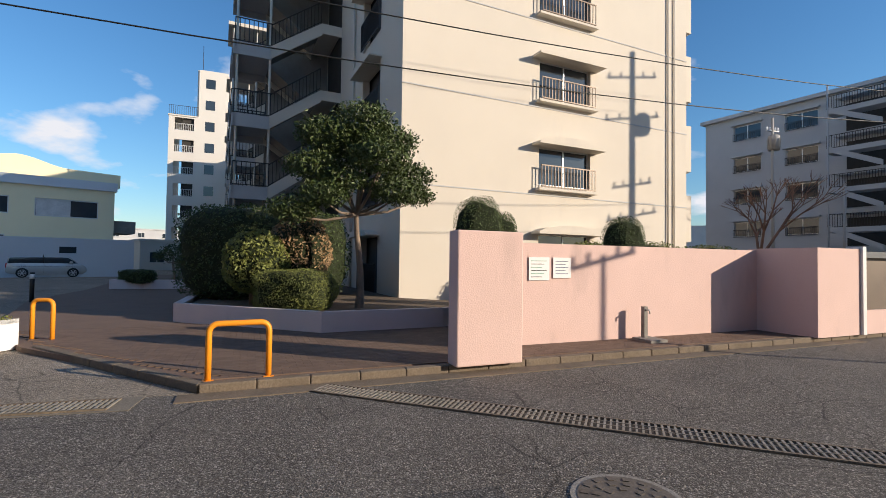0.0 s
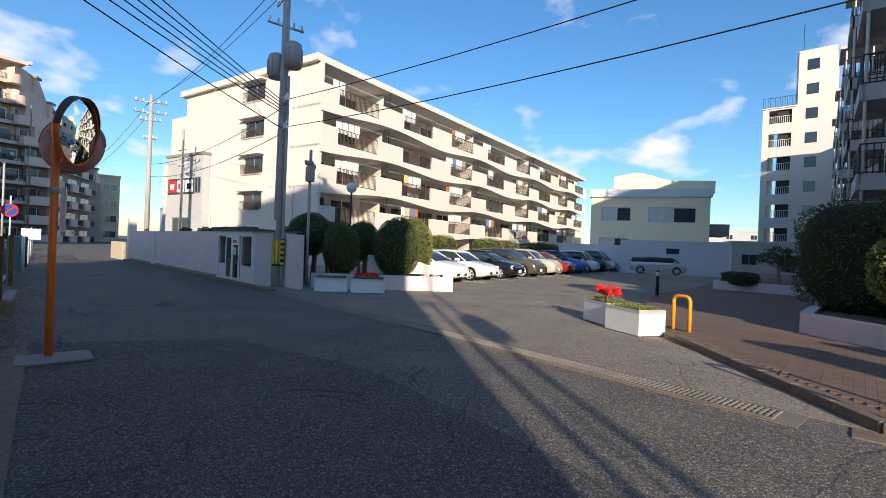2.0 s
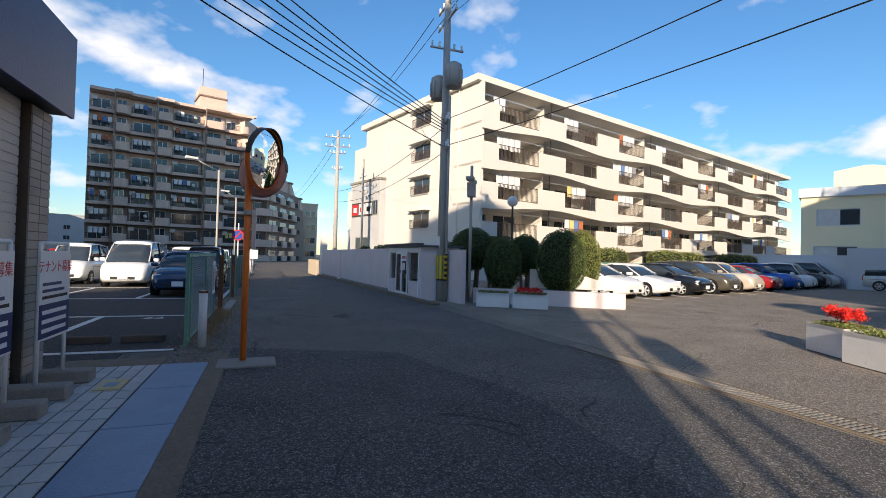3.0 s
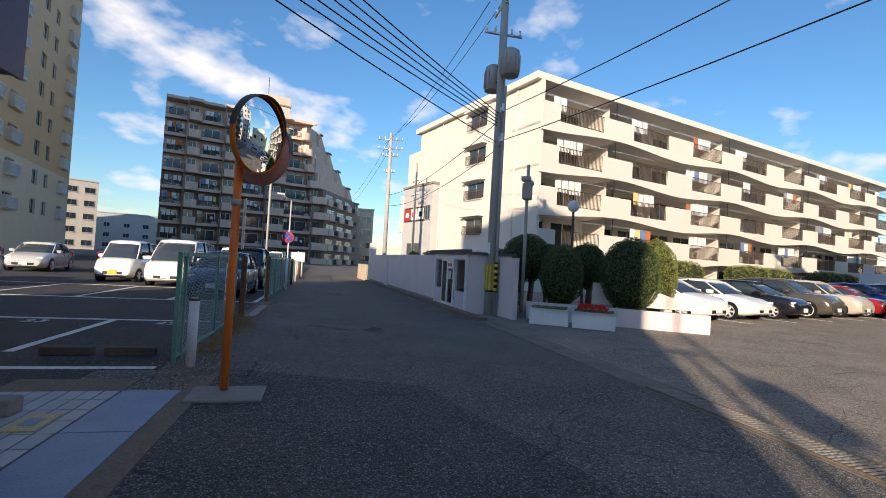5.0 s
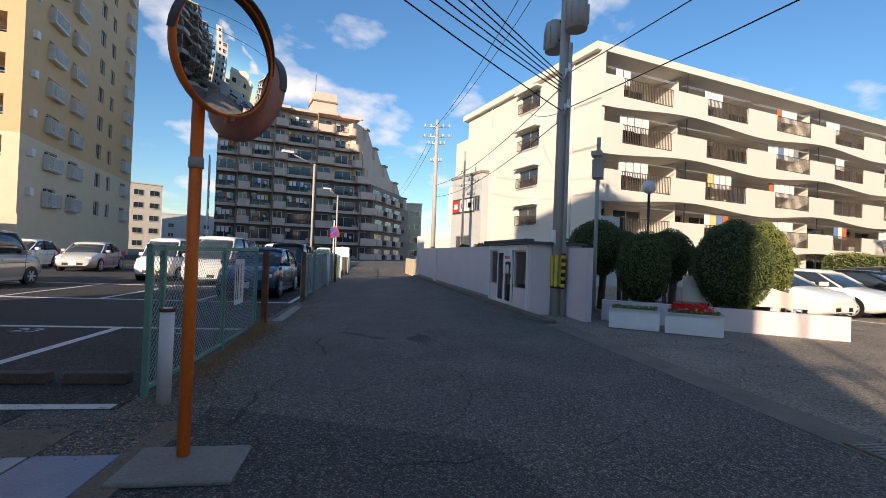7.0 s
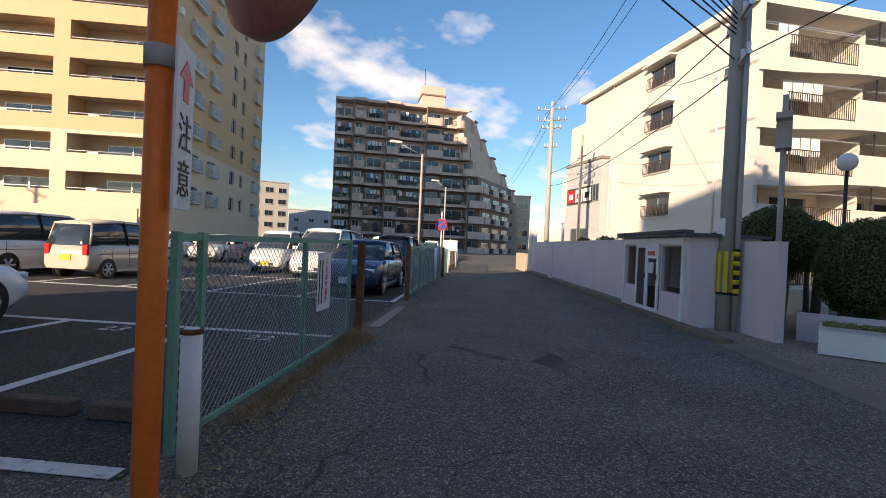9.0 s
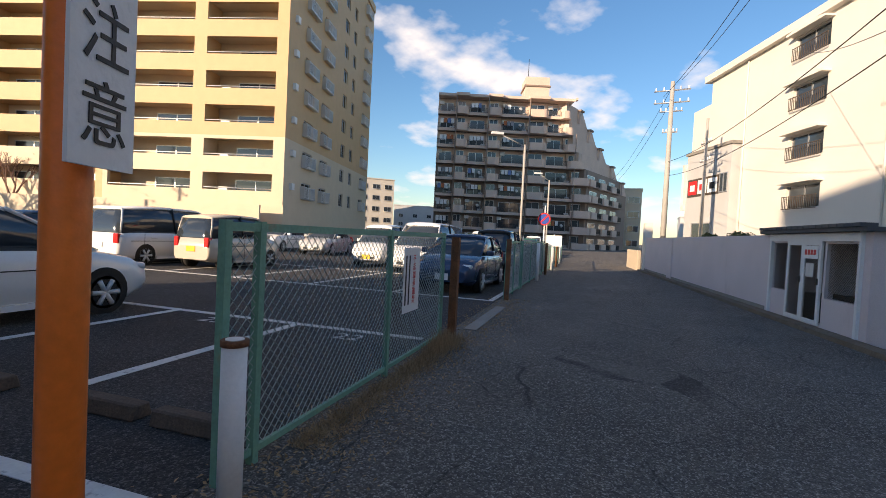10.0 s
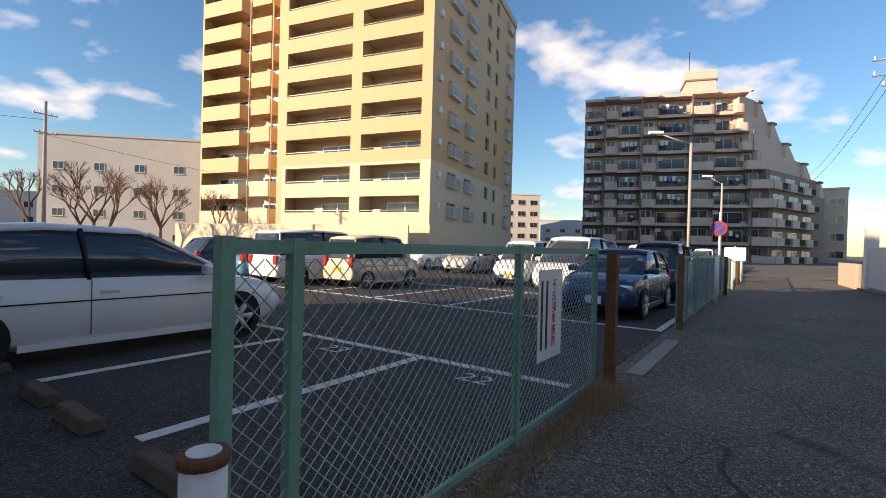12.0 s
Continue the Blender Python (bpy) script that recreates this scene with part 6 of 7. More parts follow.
def car_meshes(shape):
    """The meshes of one kind of car, nose towards +x, rear at x = 0."""
    L, W, H, wr, body, (c0, c1, c2, c3) = SHAPES[shape]
    h = W / 2
    out = {}
    bm = bmesh.new()
    fine = []
    for (xa, za, wa), (xb, zb, wb) in zip(body, body[1:]):
        m = max(1, int((xb - xa) / 0.35))
        fine += [(xa + (xb - xa) * q / m, za + (zb - za) * q / m, wa + (wb - wa) * q / m) for q in range(m)]
    fine.append(body[-1])
    rings = []
    for x, zb, w in fine:
        lo = 0.2 + (0.1 if x < 0.1 or x > L - 0.15 else 0)
        hw = h * w
        half = [(hw * 0.88, lo), (hw * 0.98, lo + 0.1), (hw, lo + (zb - lo) * 0.5), (hw * 0.985, lo + (zb - lo) * 0.78), (hw * 0.93, zb - 0.015), (hw * 0.7, zb + 0.02), (hw * 0.3, zb + 0.035)]
        rings.append([(x, y, z) for y, z in half] + [(x, -y, z) for y, z in reversed(half)])
    loft(bm, rings)
    out["body"] = bm
    zb = body[3][1] - 0.03
    gh = h * 0.92
    rf = h * 0.74
    bm = bmesh.new()
    cab = [(c0, zb, gh * 0.92, 0.02), (c1, zb, gh * 0.98, (H - 0.1 - zb)), ((c1 + c2) / 2, zb, gh, H - 0.03 - zb), (c2, zb, gh, H - 0.05 - zb), (c2 + (c3 - c2) * 0.35, zb, gh, (H - 0.13 - zb) * 0.82), (c3, zb, gh * 0.9, 0.02)]
    rings = []
    for x, z, w, up in cab:
        f = up / (H - zb)
        wt = w + (rf - w) * f
        half = [(w, z), (w + (wt - w) * 0.5 + 0.01, z + up * 0.5), (wt, z + up * 0.95), (wt * 0.55, z + up)]
        rings.append([(x, y, q) for y, q in half] + [(x, -y, q) for y, q in reversed(half)])
    loft(bm, rings)
    out["glass"] = bm
    bm = bmesh.new()
    tops = [(c1 - 0.02, H - 0.11), ((c1 + c2) / 2, H - 0.025), (c2, H - 0.045), (c2 + 0.15, H - 0.1)]
    rings = []
    for x, z in tops:
        half = [(rf + 0.03, z - 0.06), (rf + 0.01, z - 0.01), (rf * 0.5, z + 0.03)]
        rings.append([(x, y, q) for y, q in half] + [(x, -y, q) for y, q in reversed(half)])
    loft(bm, rings)
    out["roof"] = bm
    for n_, ((xa, za, ya), (xb, zb2, yb)) in (("rear_pillar", ((c0 + 0.05, zb, gh * 0.93), (c1, H - 0.13, rf + 0.015))), ("front_pillar", ((c3 - 0.05, zb, gh * 0.92), (c2 + 0.1, H - 0.1, rf + 0.015))), ("centre_pillar", (((c0 + c3) / 2, zb, gh + 0.002), ((c0 + c3) / 2 - 0.06, H - 0.06, rf + 0.018)))):
        bm = bmesh.new()
        tube(bm, [(xa, ya, za), ((xa + xb) / 2, (ya + yb) / 2 + 0.018, (za + zb2) / 2), (xb, yb, zb2)], 0.03, 6)
        out[n_] = bm
    return out, (L, W, H, wr, h, zb, c0, c3)


def car(at, shape, paint, label, group="parked cars", plate="white"):
    L, W, H, wr = SHAPES[shape][:4]
    key = (shape, paint)
    t = thing("car", at @ pose(-L / 2, 0, 0), label, "car", group)
    if key not in CAR_PARTS:
        out, dims = car_meshes(shape)
        PM = PAINTS[paint]
        h, zb, c0, c3 = dims[4:]
        m = {k: meshed(b, k, GLASS if k == "glass" else BLACK if k == "centre_pillar" else PM) for k, b in out.items()}
        bm = bmesh.new()
        rod(bm, (0, -0.1, 0), (0, 0.1, 0), wr, wr, 22)
        bevel_edges = [e for e in bm.edges if abs(e.verts[0].co.y - e.verts[1].co.y) < 1e-5]
        bmesh.ops.bevel(bm, geom=bevel_edges, offset=0.02, segments=2, affect="EDGES")
        m["tyre"] = meshed(bm, "tyre", TYRE)
        bm = bmesh.new()
        rod(bm, (0, -0.112, 0), (0, -0.09, 0), wr * 0.2, wr * 0.22, 12)
        for k in range(6):
            a = 2 * math.pi * k / 6
            rod(bm, (0, -0.104, 0), (wr * 0.64 * math.cos(a), -0.106, wr * 0.64 * math.sin(a)), wr * 0.1, wr * 0.13, 6)
        n = 22
        for r0, r1 in ((wr * 0.62, wr * 0.76),):
            v0 = [[bm.verts.new((r * math.cos(2 * math.pi * k / n), -0.107, r * math.sin(2 * math.pi * k / n))) for k in range(n)] for r in (r0, r1)]
            for k in range(n):
                bm.faces.new((v0[0][k], v0[0][(k + 1) % n], v0[1][(k + 1) % n], v0[1][k]))
        m["rim"] = meshed(bm, "rim", RIM)
        bm = bmesh.new()
        rod(bm, (0, -0.02, 0), (0, 0.02, 0), wr + 0.03, wr + 0.03, 22)
        m["arch"] = meshed(bm, "wheel_arch", BLACK)
        bm = B((L - 0.5, L - 0.1, h * 0.52, h * 0.84, 0.62, 0.73))
        bevel(bm, 0.04, 2)
        m["headlight"] = meshed(bm, "headlight", LAMP)
        bm = B((-0.01, 0.16, h * 0.66, h * 0.9, 0.68, 0.98))
        bevel(bm, 0.03, 2)
        m["tail"] = meshed(bm, "tail_light", TAIL)
        bm = B((-0.1, 0.12, 0, 0.2, 0, 0.14))
        bevel(bm, 0.04, 2)
        m["mirror"] = meshed(bm, "door_mirror", PM)
        bm = B((L - 0.1, L + 0.005, -h * 0.5, h * 0.5, 0.3, 0.46))
        bevel(bm, 0.03, 1)
        m["grille"] = meshed(bm, "grille", BLACK)
        m["sill"] = meshed(B((L * 0.19 + wr + 0.08, L * 0.81 - wr - 0.08, h * 0.9, h * 0.985, 0.19, 0.27)), "sill", PM)
        m["plate"] = meshed(B((-0.006, 0.006, -0.165, 0.165, -0.08, 0.08)), "number_plate", SIGNWHITE)
        m["yplate"] = meshed(B((-0.006, 0.006, -0.165, 0.165, -0.08, 0.08)), "number_plate", YELLOWPAINT)
        m["seam"] = meshed(B((0, 0.008, -0.004, 0.004, 0.3, zb)), "door_seam", BLACK)
        m["handle"] = meshed(B((0, 0.19, -0.02, 0.025, 0, 0.035)), "door_handle", ALU)
        m["moulding"] = meshed(B((c0 + 0.3, c3 - 0.2, h * 0.985, h * 1.002, zb - 0.24, zb - 0.225)), "side_moulding", BLACK)
        CAR_PARTS[key] = (m, dims)
    m, (L, W, H, wr, h, zb, c0, c3) = CAR_PARTS[key]
    body = share("body", m["body"], t, Matrix())
    share("window_glass", m["glass"], t, Matrix())
    share("roof", m["roof"], t, Matrix())
    for x in (L * 0.19, L * 0.81):
        for s in (1, -1):
            q = pose(x, s * (h - 0.105), wr, 0, 0, 0 if s < 0 else 180)
            share("wheel_arch", m["arch"], t, pose(x, s * (h - 0.018), wr + 0.02))
            w = share("wheel", m["tyre"], t, q)
            share("rim", m["rim"], w, Matrix())
    flip = Matrix.Diagonal((1, -1, 1, 1))
    for f in (Matrix(), flip):
        share("headlight", m["headlight"], t, f)
        for n_ in ("rear_pillar", "front_pillar", "centre_pillar"):
            share(n_, m[n_], t, f)
        share("sill", m["sill"], t, f)
        share("side_moulding", m["moulding"], t, f)
        share("tail_light", m["tail"], t, f)
        share("door_mirror", m["mirror"], t, f @ pose(c3 - 0.45, h * 0.95, zb + 0.02))
        for x in (c0 + 0.75, (c0 + c3) / 2, c3 - 0.35):
            share("door_seam", m["seam"], t, f @ pose(x, h * 1.0, 0))
        for x in ((c0 + c3) / 2 - 0.95, (c0 + c3) / 2 + 0.1):
            share("door_handle", m["handle"], t, f @ pose(x, h * 0.985, zb - 0.16))
    share("grille", m["grille"], body, Matrix())
    share("number_plate", m["yplate" if plate == "yellow" else "plate"], t, pose(L + 0.012, 0, 0.42))
    share("number_plate", m["yplate" if plate == "yellow" else "plate"], t, pose(-0.012, 0, 0.62))
    return t


for n_, c_, k_ in (("white", (0.8, 0.8, 0.79), 0.0), ("black", (0.012, 0.013, 0.016), 0.2), ("silver", (0.62, 0.62, 0.6), 0.15), ("beige", (0.6, 0.53, 0.44), 0.1), ("red", (0.4, 0.015, 0.015), 0.2), ("blue", (0.02, 0.12, 0.5), 0.1),
                   ("navy", (0.02, 0.045, 0.1), 0.1), ("lightblue", (0.1, 0.35, 0.55), 0.3), ("olive", (0.1, 0.09, 0.07), 0.2), ("green", (0.03, 0.12, 0.09), 0.2)):
    car_paint(n_, c_, k_)

row = [("hatch", "white"), ("sedan", "white"), ("hatch", "black"), ("suv", "olive"), ("suv", "beige"), ("hatch", "red"), ("suv", "blue"), ("kei", "white"), ("suv", "black"), ("van", "silver"), ("hatch", "white"), ("sedan", "silver")]
for k, (s_, p_) in enumerate(row):
    xx = -3.9 + 2.95 * k
    L = SHAPES[s_][0]
    car(BLOCKA @ pose(xx, -15.3 + L / 2, 0, 0, 0, -90), s_, p_, p_ + " " + {"hatch": "hatchback", "suv": "off-road car", "kei": "small box car", "van": "minivan"}.get(s_, s_) + " parked nose out before the white block", "cars before the white block")
for k in range(13):
    line(BLOCKA, -5.4 + 2.95 * k, -5.28 + 2.95 * k, -15.6, -10.8)
car(pose(-37.5, 24.2, 0, 0, 0, 60), "van", "silver", "silver minivan parked against the pale wall")
car(pose(-36.2, 27.0, 0, 0, 0, 60), "kei", "white", "white small box car parked against the pale wall")
fence(BLOCKA @ pose(-6, -10.3, 0), 44, tuple(range(0, 45, 4)), 1.45, "pale green fence behind the parked cars")

car(ROAD @ pose(1.72, 6.0, 0, 0, 0, 0), "wagon", "white", "large white station wagon parked nose to the aisle", "car park cars")
lot = [(10.9, 1.7, 180, "hatch", "navy"), (11.0, 9.8, 0, "kei", "beige"), (10.6, 12.3, 0, "van", "white"), (10.8, 14.8, 0, "hatch", "lightblue"), (10.8, 17.4, 0, "wagon", "navy"), (15.2, 4.2, 180, "van", "white"), (15.3, 1.6, 180, "kei", "black"),
       (16.3, 6.6, 180, "kei", "white"), (21.5, 12.5, 190, "sedan", "silver"), (22, 16.0, 190, "hatch", "white"), (23, 9.4, 190, "hatch", "red"), (21, 19.8, 190, "van", "silver"), (18.8, 3.4, 200, "hatch", "navy"), (24.0, 3.0, 180, "hatch", "green"), (28.5, 3.2, 180, "kei", "white"),
       (21.0, 3.2, 180, "kei", "white"), (32, 4.0, 180, "hatch", "blue"), (36, 3.0, 180, "hatch", "green"), (40, 3.0, 180, "kei", "white"), (23, 23, 190, "hatch", "white"), (26, 28, 190, "sedan", "silver"), (6, 27, 80, "hatch", "silver"), (3, 29, 80, "kei", "white"), (0, 28, 80, "hatch", "white")]
for x, y, a, s_, p_ in lot:
    car(ROAD @ pose(x, y, 0, 0, 0, a), s_, p_, p_ + " " + {"hatch": "hatchback", "kei": "small box car", "van": "minivan", "wagon": "station wagon"}.get(s_, s_) + " parked in the car park", "car park cars", "yellow" if s_ == "kei" else "white")

# ---- signs and lamps along the road ----
t = thing("road_sign", pose(-29.3, -19.4, 0), "round blue no-parking sign with a red rim on a white post", "sign")
part("post", rods(0.04, [(0, 0, 0), (0, 0, 3.4)]), WHITEMETAL, t)
bm = bmesh.new()
rod(bm, (0, 0, 0), (0.02, 0, 0), 0.36, 0.36, 24)
part("red_disc", bm, REDPAINT, t, at=pose(0.06, 0, 2.62, 0, 0, 35))
bm = bmesh.new()
rod(bm, (0.02, 0, 0), (0.026, 0, 0), 0.29, 0.29, 24)
part("blue_disc", bm, BLUEPAINT, t, at=pose(0.06, 0, 2.62, 0, 0, 35))
part("red_bar", B((0.027, 0.032, -0.3, 0.3, -0.04, 0.04)), REDPAINT, t, at=pose(0.06, 0, 2.62, 0, 0, 35) @ pose(0, 0, 0, 45, 0, 0))


def street_lamp(at, h, label, arm=1.6):
    t = thing("street_lamp", at, label, "lamp")
    part("post", rods(0.07, [(0, 0, 0), (0, 0, h)], n=8), POLE, t)
    part("arm", rods(0.035, [(0, 0, h - 0.1), (arm, 0, h + 0.5)]), POLE, t)
    part("lamp_head", B((arm - 0.3, arm + 0.35, -0.12, 0.12, h + 0.42, h + 0.55)), WHITEMETAL, t)


street_lamp(pose(-27.4, -19.6, 0, 0, 0, 330), 6.6, "grey street lamp with a single arm")
street_lamp(pose(-40, -27, 0, 0, 0, 330), 6.5, "pale street lamp further along the road", 1.0)
t = thing("information_sign", ROAD @ pose(20.3, -0.1, 0), "small white sign board on a post at the fence", "sign")
part("post", rods(0.03, [(0, 0, 0), (0, 0, 1.7)]), WHITEMETAL, t)
part("panel", B((-0.02, 0.02, -0.35, 0.35, 1.15, 1.65)), SIGNWHITE, t)

# ---- shuttered shop ----
SHOP = pose(-5.55, -6.0, 0, 0, 0, 31)
FRONT = SHOP @ pose(0.0, 0.2, 0)
t = thing("shop", FRONT, "shuttered shop with a brown tiled corner and dark canopy", "shop")
part("wall", B((0.05, 9, -8, -0.12, 0, 7.0)), GREYWHITE, t)
part("column", B((0, 0.5, -0.5, 0.0, 0, 3.0)), BRONZE, t)
sm = meshed(B((0, 0.235, 0, 0.012, 0, 0.085)), "wall_tile", STONE)
for k in range(31):
    for j in range(2):
        share("wall_tile", sm, t, pose(0.005 + 0.25 * j, 0.0, 0.02 + 0.096 * k))
sl = meshed(B((0, 4.2, 0, 0.03, 0, 0.085), (0, 4.2, 0.006, 0.02, 0.085, 0.1)), "shutter_slat", SHUTTER)
for k in range(30):
    share("shutter_slat", sl, t, pose(0.55, -0.1, 0.02 + 0.1 * k))
part("canopy", B((-0.02, 9, -0.6, 0.16, 3.02, 3.9)), DARK, t)
part("canopy_trim", B((-0.05, 9, 0.162, 0.2, 3.0, 3.95)), NAVY, t)
part("door_wall", B((4.75, 9, -0.12, 0, 0, 3.0)), GREYWHITE, t)


def board(at, body, label):
    t = thing("sign_board", at, label, "sign", "letting boards")
    part("frame", rods(0.02, [(-0.32, 0, 0.12), (-0.32, 0, 1.5)], [(0.32, 0, 0.12), (0.32, 0, 1.5)], [(-0.32, 0, 1.5), (0.32, 0, 1.5)]), WHITEMETAL, t)
    p = part("panel", B((-0.36, 0.36, -0.02, -0.008, 0.55, 1.42)), SIGNWHITE, t)
    part("lower_panel", B((-0.36, 0.36, -0.023, -0.02, 0.57, 0.9)), NAVY, p)
    text("writing", body, 0.135, pose(0, -0.0215, 1.26, 90, 0, 0), REDPAINT, p)
    for k in range(3):
        part("print_line", B((-0.3, 0.3 - 0.08 * k, -0.0215, -0.02, 0.95 + 0.065 * k, 0.98 + 0.065 * k)), NAVY if k else BLACK, p)
        part("print_line", B((-0.3, 0.28, -0.0245, -0.023, 0.62 + 0.09 * k, 0.66 + 0.09 * k)), SIGNWHITE, p)
    for x in (-0.32, 0.32):
        bm = B((x - 0.1, x + 0.1, -0.28, 0.28, 0, 0.14))
        bevel(bm, 0.015, 1)
        part("weight_block", bm, CONCRETE, t)
    return t


board(SHOP @ pose(2.0, 0.55, 0.02, 0, 0, 180), "入居者募集", "white letting board with red characters on concrete blocks")
board(SHOP @ pose(0.78, 0.55, 0.02, 0, 0, 180), "テナント募集", "white tenant board with red characters on concrete blocks")

# ---- drains, manholes, kerbs ----


GUTTER = mat("yellowed_gutter_concrete", (0.2, 0.175, 0.14), 0.9, vary=0.25, scale=2.0, fine=45, bump=0.4, stain=((0.13, 0.11, 0.09), 1.8, 0.58))


def grating(at, length, w, label, step=0.055):
    t = thing("drain_grating", at, label, "grating", "drain gratings", "structure")
    part("frame", B((0, length, 0, 0.03, 0.0, 0.02), (0, length, w - 0.03, w, 0.0, 0.02)), KERB, t)
    part("channel", B((0, length, 0.03, w - 0.03, 0.0005, 0.003)), BLACK, t)
    bm = bmesh.new()
    n = int(length / step)
    for k in range(n):
        box(bm, k * step, k * step + 0.02, 0.03, w - 0.03, 0.003, 0.018)
    for y in (w * 0.36, w * 0.64):
        box(bm, 0, length, y, y + 0.012, 0.018, 0.021)
    tagged(part("bars", bm, mat("grating_steel", (0.32, 0.29, 0.25), 0.6, metal=0.3, vary=0.25) if "grating_steel" not in bpy.data.materials else bpy.data.materials["grating_steel"], t), kind="stuff")


grating(pose(-3.0, 4.7, 0, 0, 0, -3.5), 11, 0.36, "rusty steel drain grating across the side street")
grating(DRAIN @ pose(0.1, -0.1, 0.004), 6.0, 0.38, "rusty steel drain grating along the road edge")
tagged(part("gutter", B((-0.1, 15, -0.16, 0.32, 0, 0.0065)), GUTTER, at=DRAIN), "worn yellowish concrete gutter along the road edge", "gutter", kind="structure")
tagged(part("gutter", B((-0.2, 12, -0.3, 0.0, 0, 0.012)), KERB, at=PLAZA), "worn concrete gutter along the kerb", "gutter", kind="structure")


def manhole(at, r, label):
    t = thing("manhole_cover", at, label, "manhole", kind="structure")
    bm = bmesh.new()
    rod(bm, (0, 0, 0), (0, 0, 0.008), r, r, 32)
    part("rim", bm, CONCRETE, t)
    bm = bmesh.new()
    rod(bm, (0, 0, 0.008), (0, 0, 0.011), r * 0.88, r * 0.88, 32)
    part("cover", bm, IRON, t)
    for rr in (0.35, 0.55, 0.75):
        n = int(22 * rr)
        for k in range(n):
            part("raised_pad", B((-0.024, 0.024, -0.02, 0.02, 0.011, 0.016)), IRON, t, at=pose(0, 0, 0, 0, 0, 360 * k / n) @ pose(r * rr, 0, 0))


manhole(pose(0.25, 3.25, 0), 0.36, "round cast-iron manhole cover with raised pads")
manhole(pose(-19.9, -10.3, 0), 0.36, "round pale manhole cover in the road")
t = thing("inspection_cover", SHOP @ pose(0.5, 0.95, 0.02), "small yellow and blue utility cover set in tiles", "cover", kind="structure")
part("cover", B((0, 0.42, 0, 0.24, 0, 0.012)), mat("cover_yellow", (0.5, 0.42, 0.2), 0.6, vary=0.2), t)
part("emblem", B((0.12, 0.3, 0.06, 0.18, 0.012, 0.015)), PLATE, t)

k_ = thing("kerb", PLAZA, "worn concrete kerbstones along the pavement", "kerb", kind="structure")
ks = B((0.004, 0.596, 0.0, 0.13, 0, 0.11))
bevel(ks, 0.015, 2)
ks = meshed(ks, "kerbstone", KERB)
for k in range(26):
    share("kerbstone", ks, k_, pose(0.6 * k, 0, 0.0))
edge = pose(-4.1, 4.2, 0) @ pose(0, 0, 0, 0, 0, math.degrees(math.atan2(0.95, -4.25)))
for k in range(7):
    share("kerbstone", ks, k_, PLAZA.inverted() @ edge @ pose(0.02 + 0.6 * k, -0.13, 0))

bm = bmesh.new()
prism(bm, [(-1.3, 2.13), (9, 2.13), (9, 5.3), (5.5, 5.15), (2.2, 5.3), (-0.4, 4.5)], -0.2, 0.003)
tagged(part("road_patch", bm, PATCH, at=pose(-5.55, -6.0, 0, 0, 0, 31)), "darker resurfaced asphalt beside the gutter plates", "road", kind="structure")

# steel gutter covers and rough edge by the shop
t = thing("gutter_cover", SHOP, "blue-grey steel plates over the gutter", "gutter", kind="structure")
pm = B((0.006, 1.194, 1.36, 1.9, 0, 0.02))
bevel(pm, 0.004, 1)
pm = meshed(pm, "steel_plate", PLATE)
for k in range(7):
    share("steel_plate", pm, t, pose(-0.25 + 1.2 * k, 0, 0))
tagged(part("gutter_edge", B((-0.9, 8, 1.905, 2.12, 0, 0.014)), KERB, at=SHOP), "crumbling concrete edge beside the gutter plates", "kerb", kind="structure")
tagged(part("apron", B((-0.75, -0.26, 0.2, 1.35, 0, 0.012)), KERB, at=SHOP), "rough concrete apron between tiles and car park", "pavement", kind="structure")

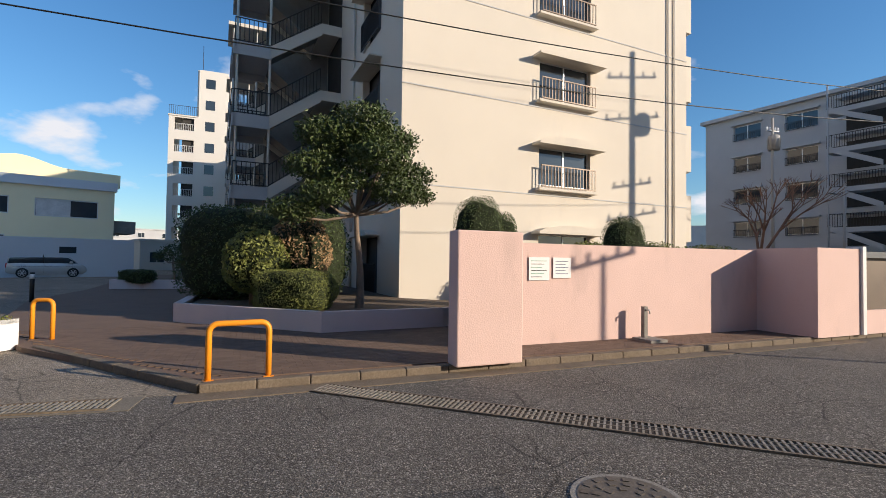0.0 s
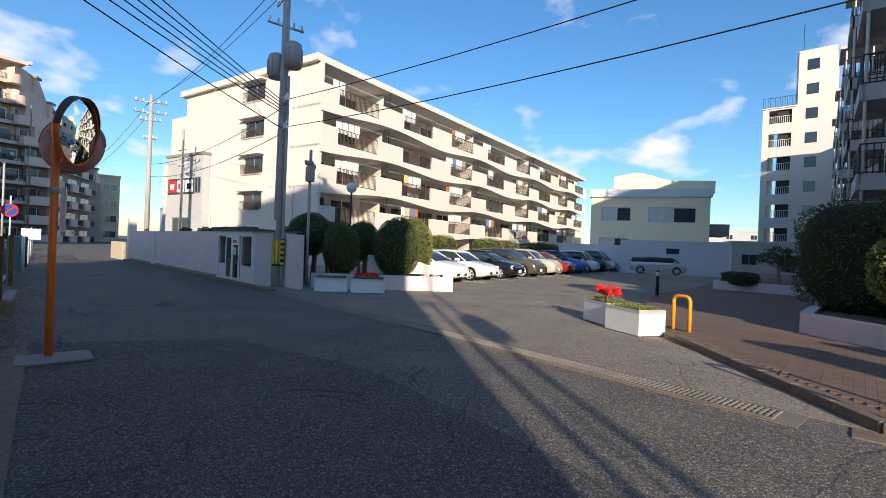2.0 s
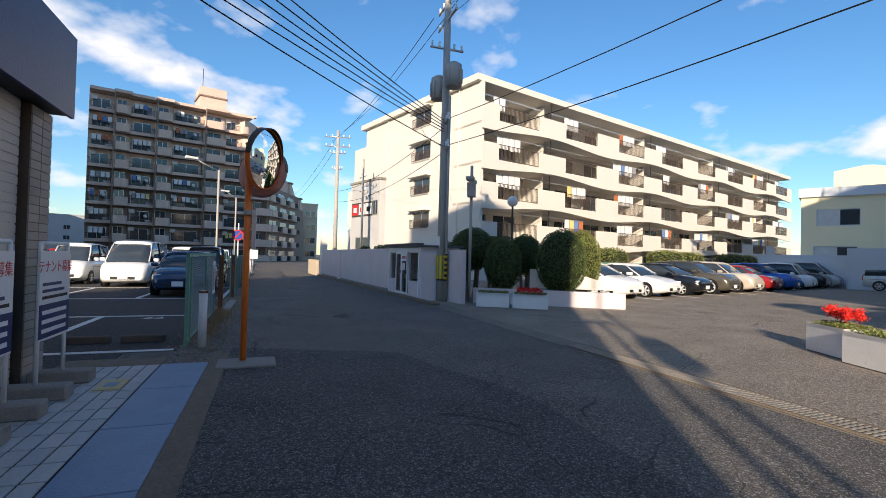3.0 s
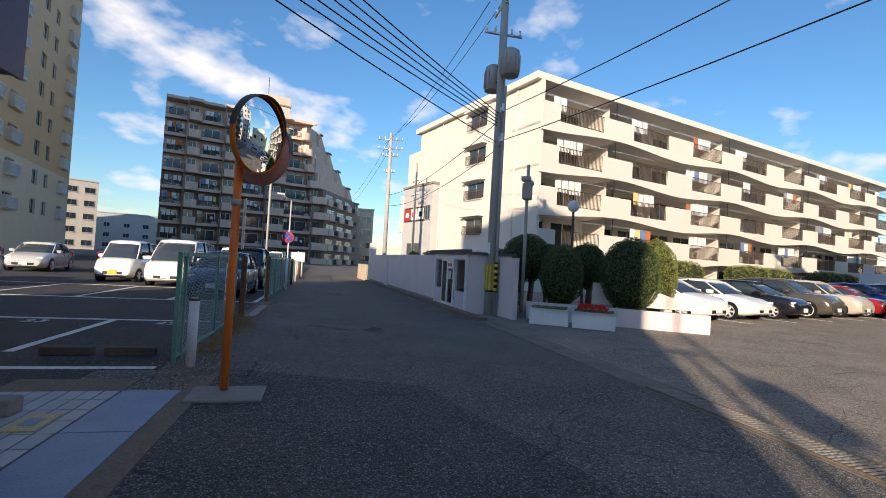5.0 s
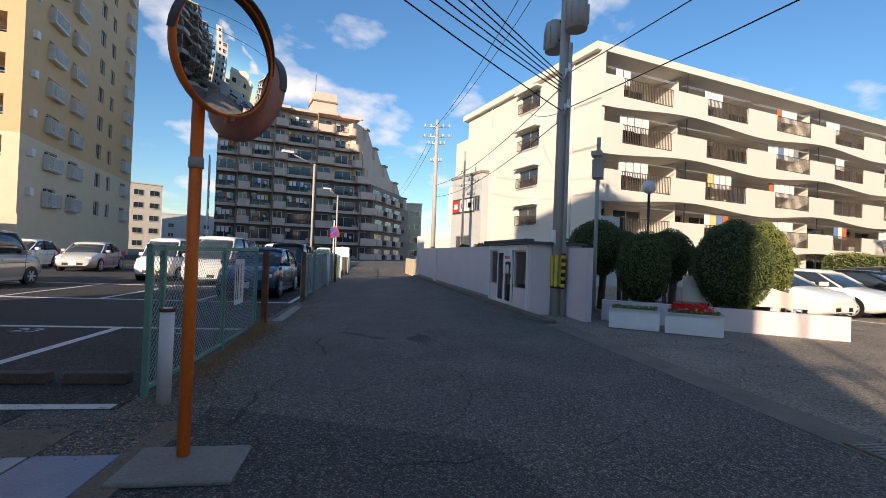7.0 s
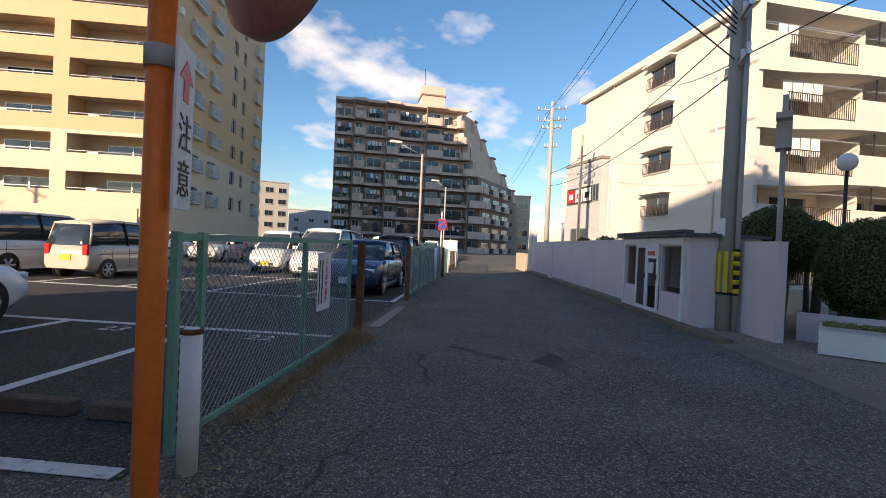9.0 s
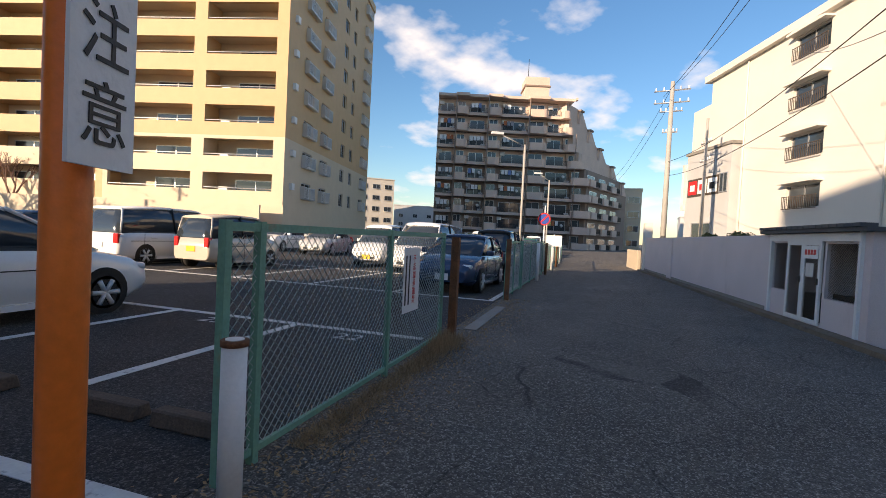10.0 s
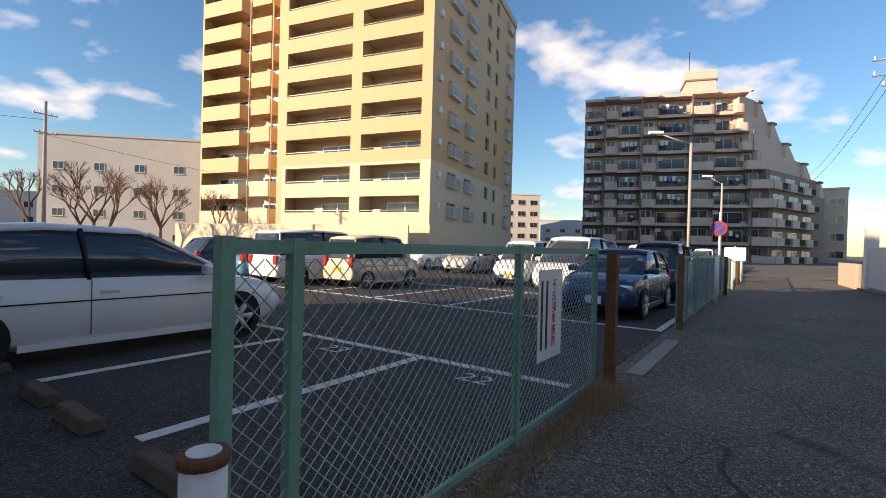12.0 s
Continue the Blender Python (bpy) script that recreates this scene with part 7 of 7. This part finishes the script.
# ---- paving pieces ----
t = thing("tiled_forecourt", SHOP, "pale grey tiled shop forecourt", "pavement", kind="structure")
part("bed", B((-0.25, 8, 0, 1.35, 0, 0.012)), VOID, t)
tm = meshed(B((0.008, 0.292, 0.008, 0.142, 0.0, 0.02)), "tile", TILE)
for i in range(24):
    for j in range(9):
        share("tile", tm, t, pose(-0.24 + 0.3 * i, 0.0 + 0.15 * j, 0.0))

t = thing("brick_pavement", PLAZA, "brown brick pavement laid in rows", "pavement", kind="structure")
bmn = meshed(B((0.003, 0.197, 0.003, 0.097, 0.085, 0.1)), "paving_brick", BRICK)


def on_plaza(x, y):
    left = -2.75 * (y - 0.13) / 3.3 + 0.2 if y < 3.4 else -2.55 - (y - 3.4) * 0.58
    return x > left and y > 0.16


verts, faces = [], []
for j in range(52):
    y = 0.16 + 0.1 * j
    for i in range(-32, 60):
        x = 0.2 * i + (0.1 if j % 2 else 0)
        if not (on_plaza(x, y) and on_plaza(x, y + 0.1)):
            continue
        if -2 < x < 3 and j < 11:
            share("paving_brick", bmn, t, pose(x, y, 0))
            continue
        b = len(verts)
        verts += [(x + u, y + w, q) for u in (0.003, 0.197) for w in (0.003, 0.097) for q in (0.085, 0.1)]
        faces += [(b, b + 1, b + 3, b + 2), (b + 4, b + 6, b + 7, b + 5), (b, b + 4, b + 5, b + 1), (b + 2, b + 3, b + 7, b + 6), (b + 1, b + 5, b + 7, b + 3)]
me = bpy.data.meshes.new("far_bricks")
me.from_pydata(verts, [], faces)
me.materials.append(BRICKI)
fb = new("far_bricks", me)
fb.parent = t
tagged(fb, kind="stuff")

for x, y, a, w, h in ((-150, 20, 80, 30, 9), (-160, -20, 100, 26, 8), (-150, -60, 115, 30, 10), (-140, -105, 130, 34, 9), (-105, -140, 145, 30, 11), (60, -120, 190, 40, 10), (-120, 90, 55, 34, 9), (-60, 120, 20, 40, 10), (10, 130, 0, 50, 11), (70, 110, -30, 50, 10), (-20, -150, 170, 40, 12)):
    plain_building("far_house_row", pose(x, y, 0, 0, 0, a), w, 12, h, 3.0, GREYWHITE, "distant row of low grey town buildings", 6)
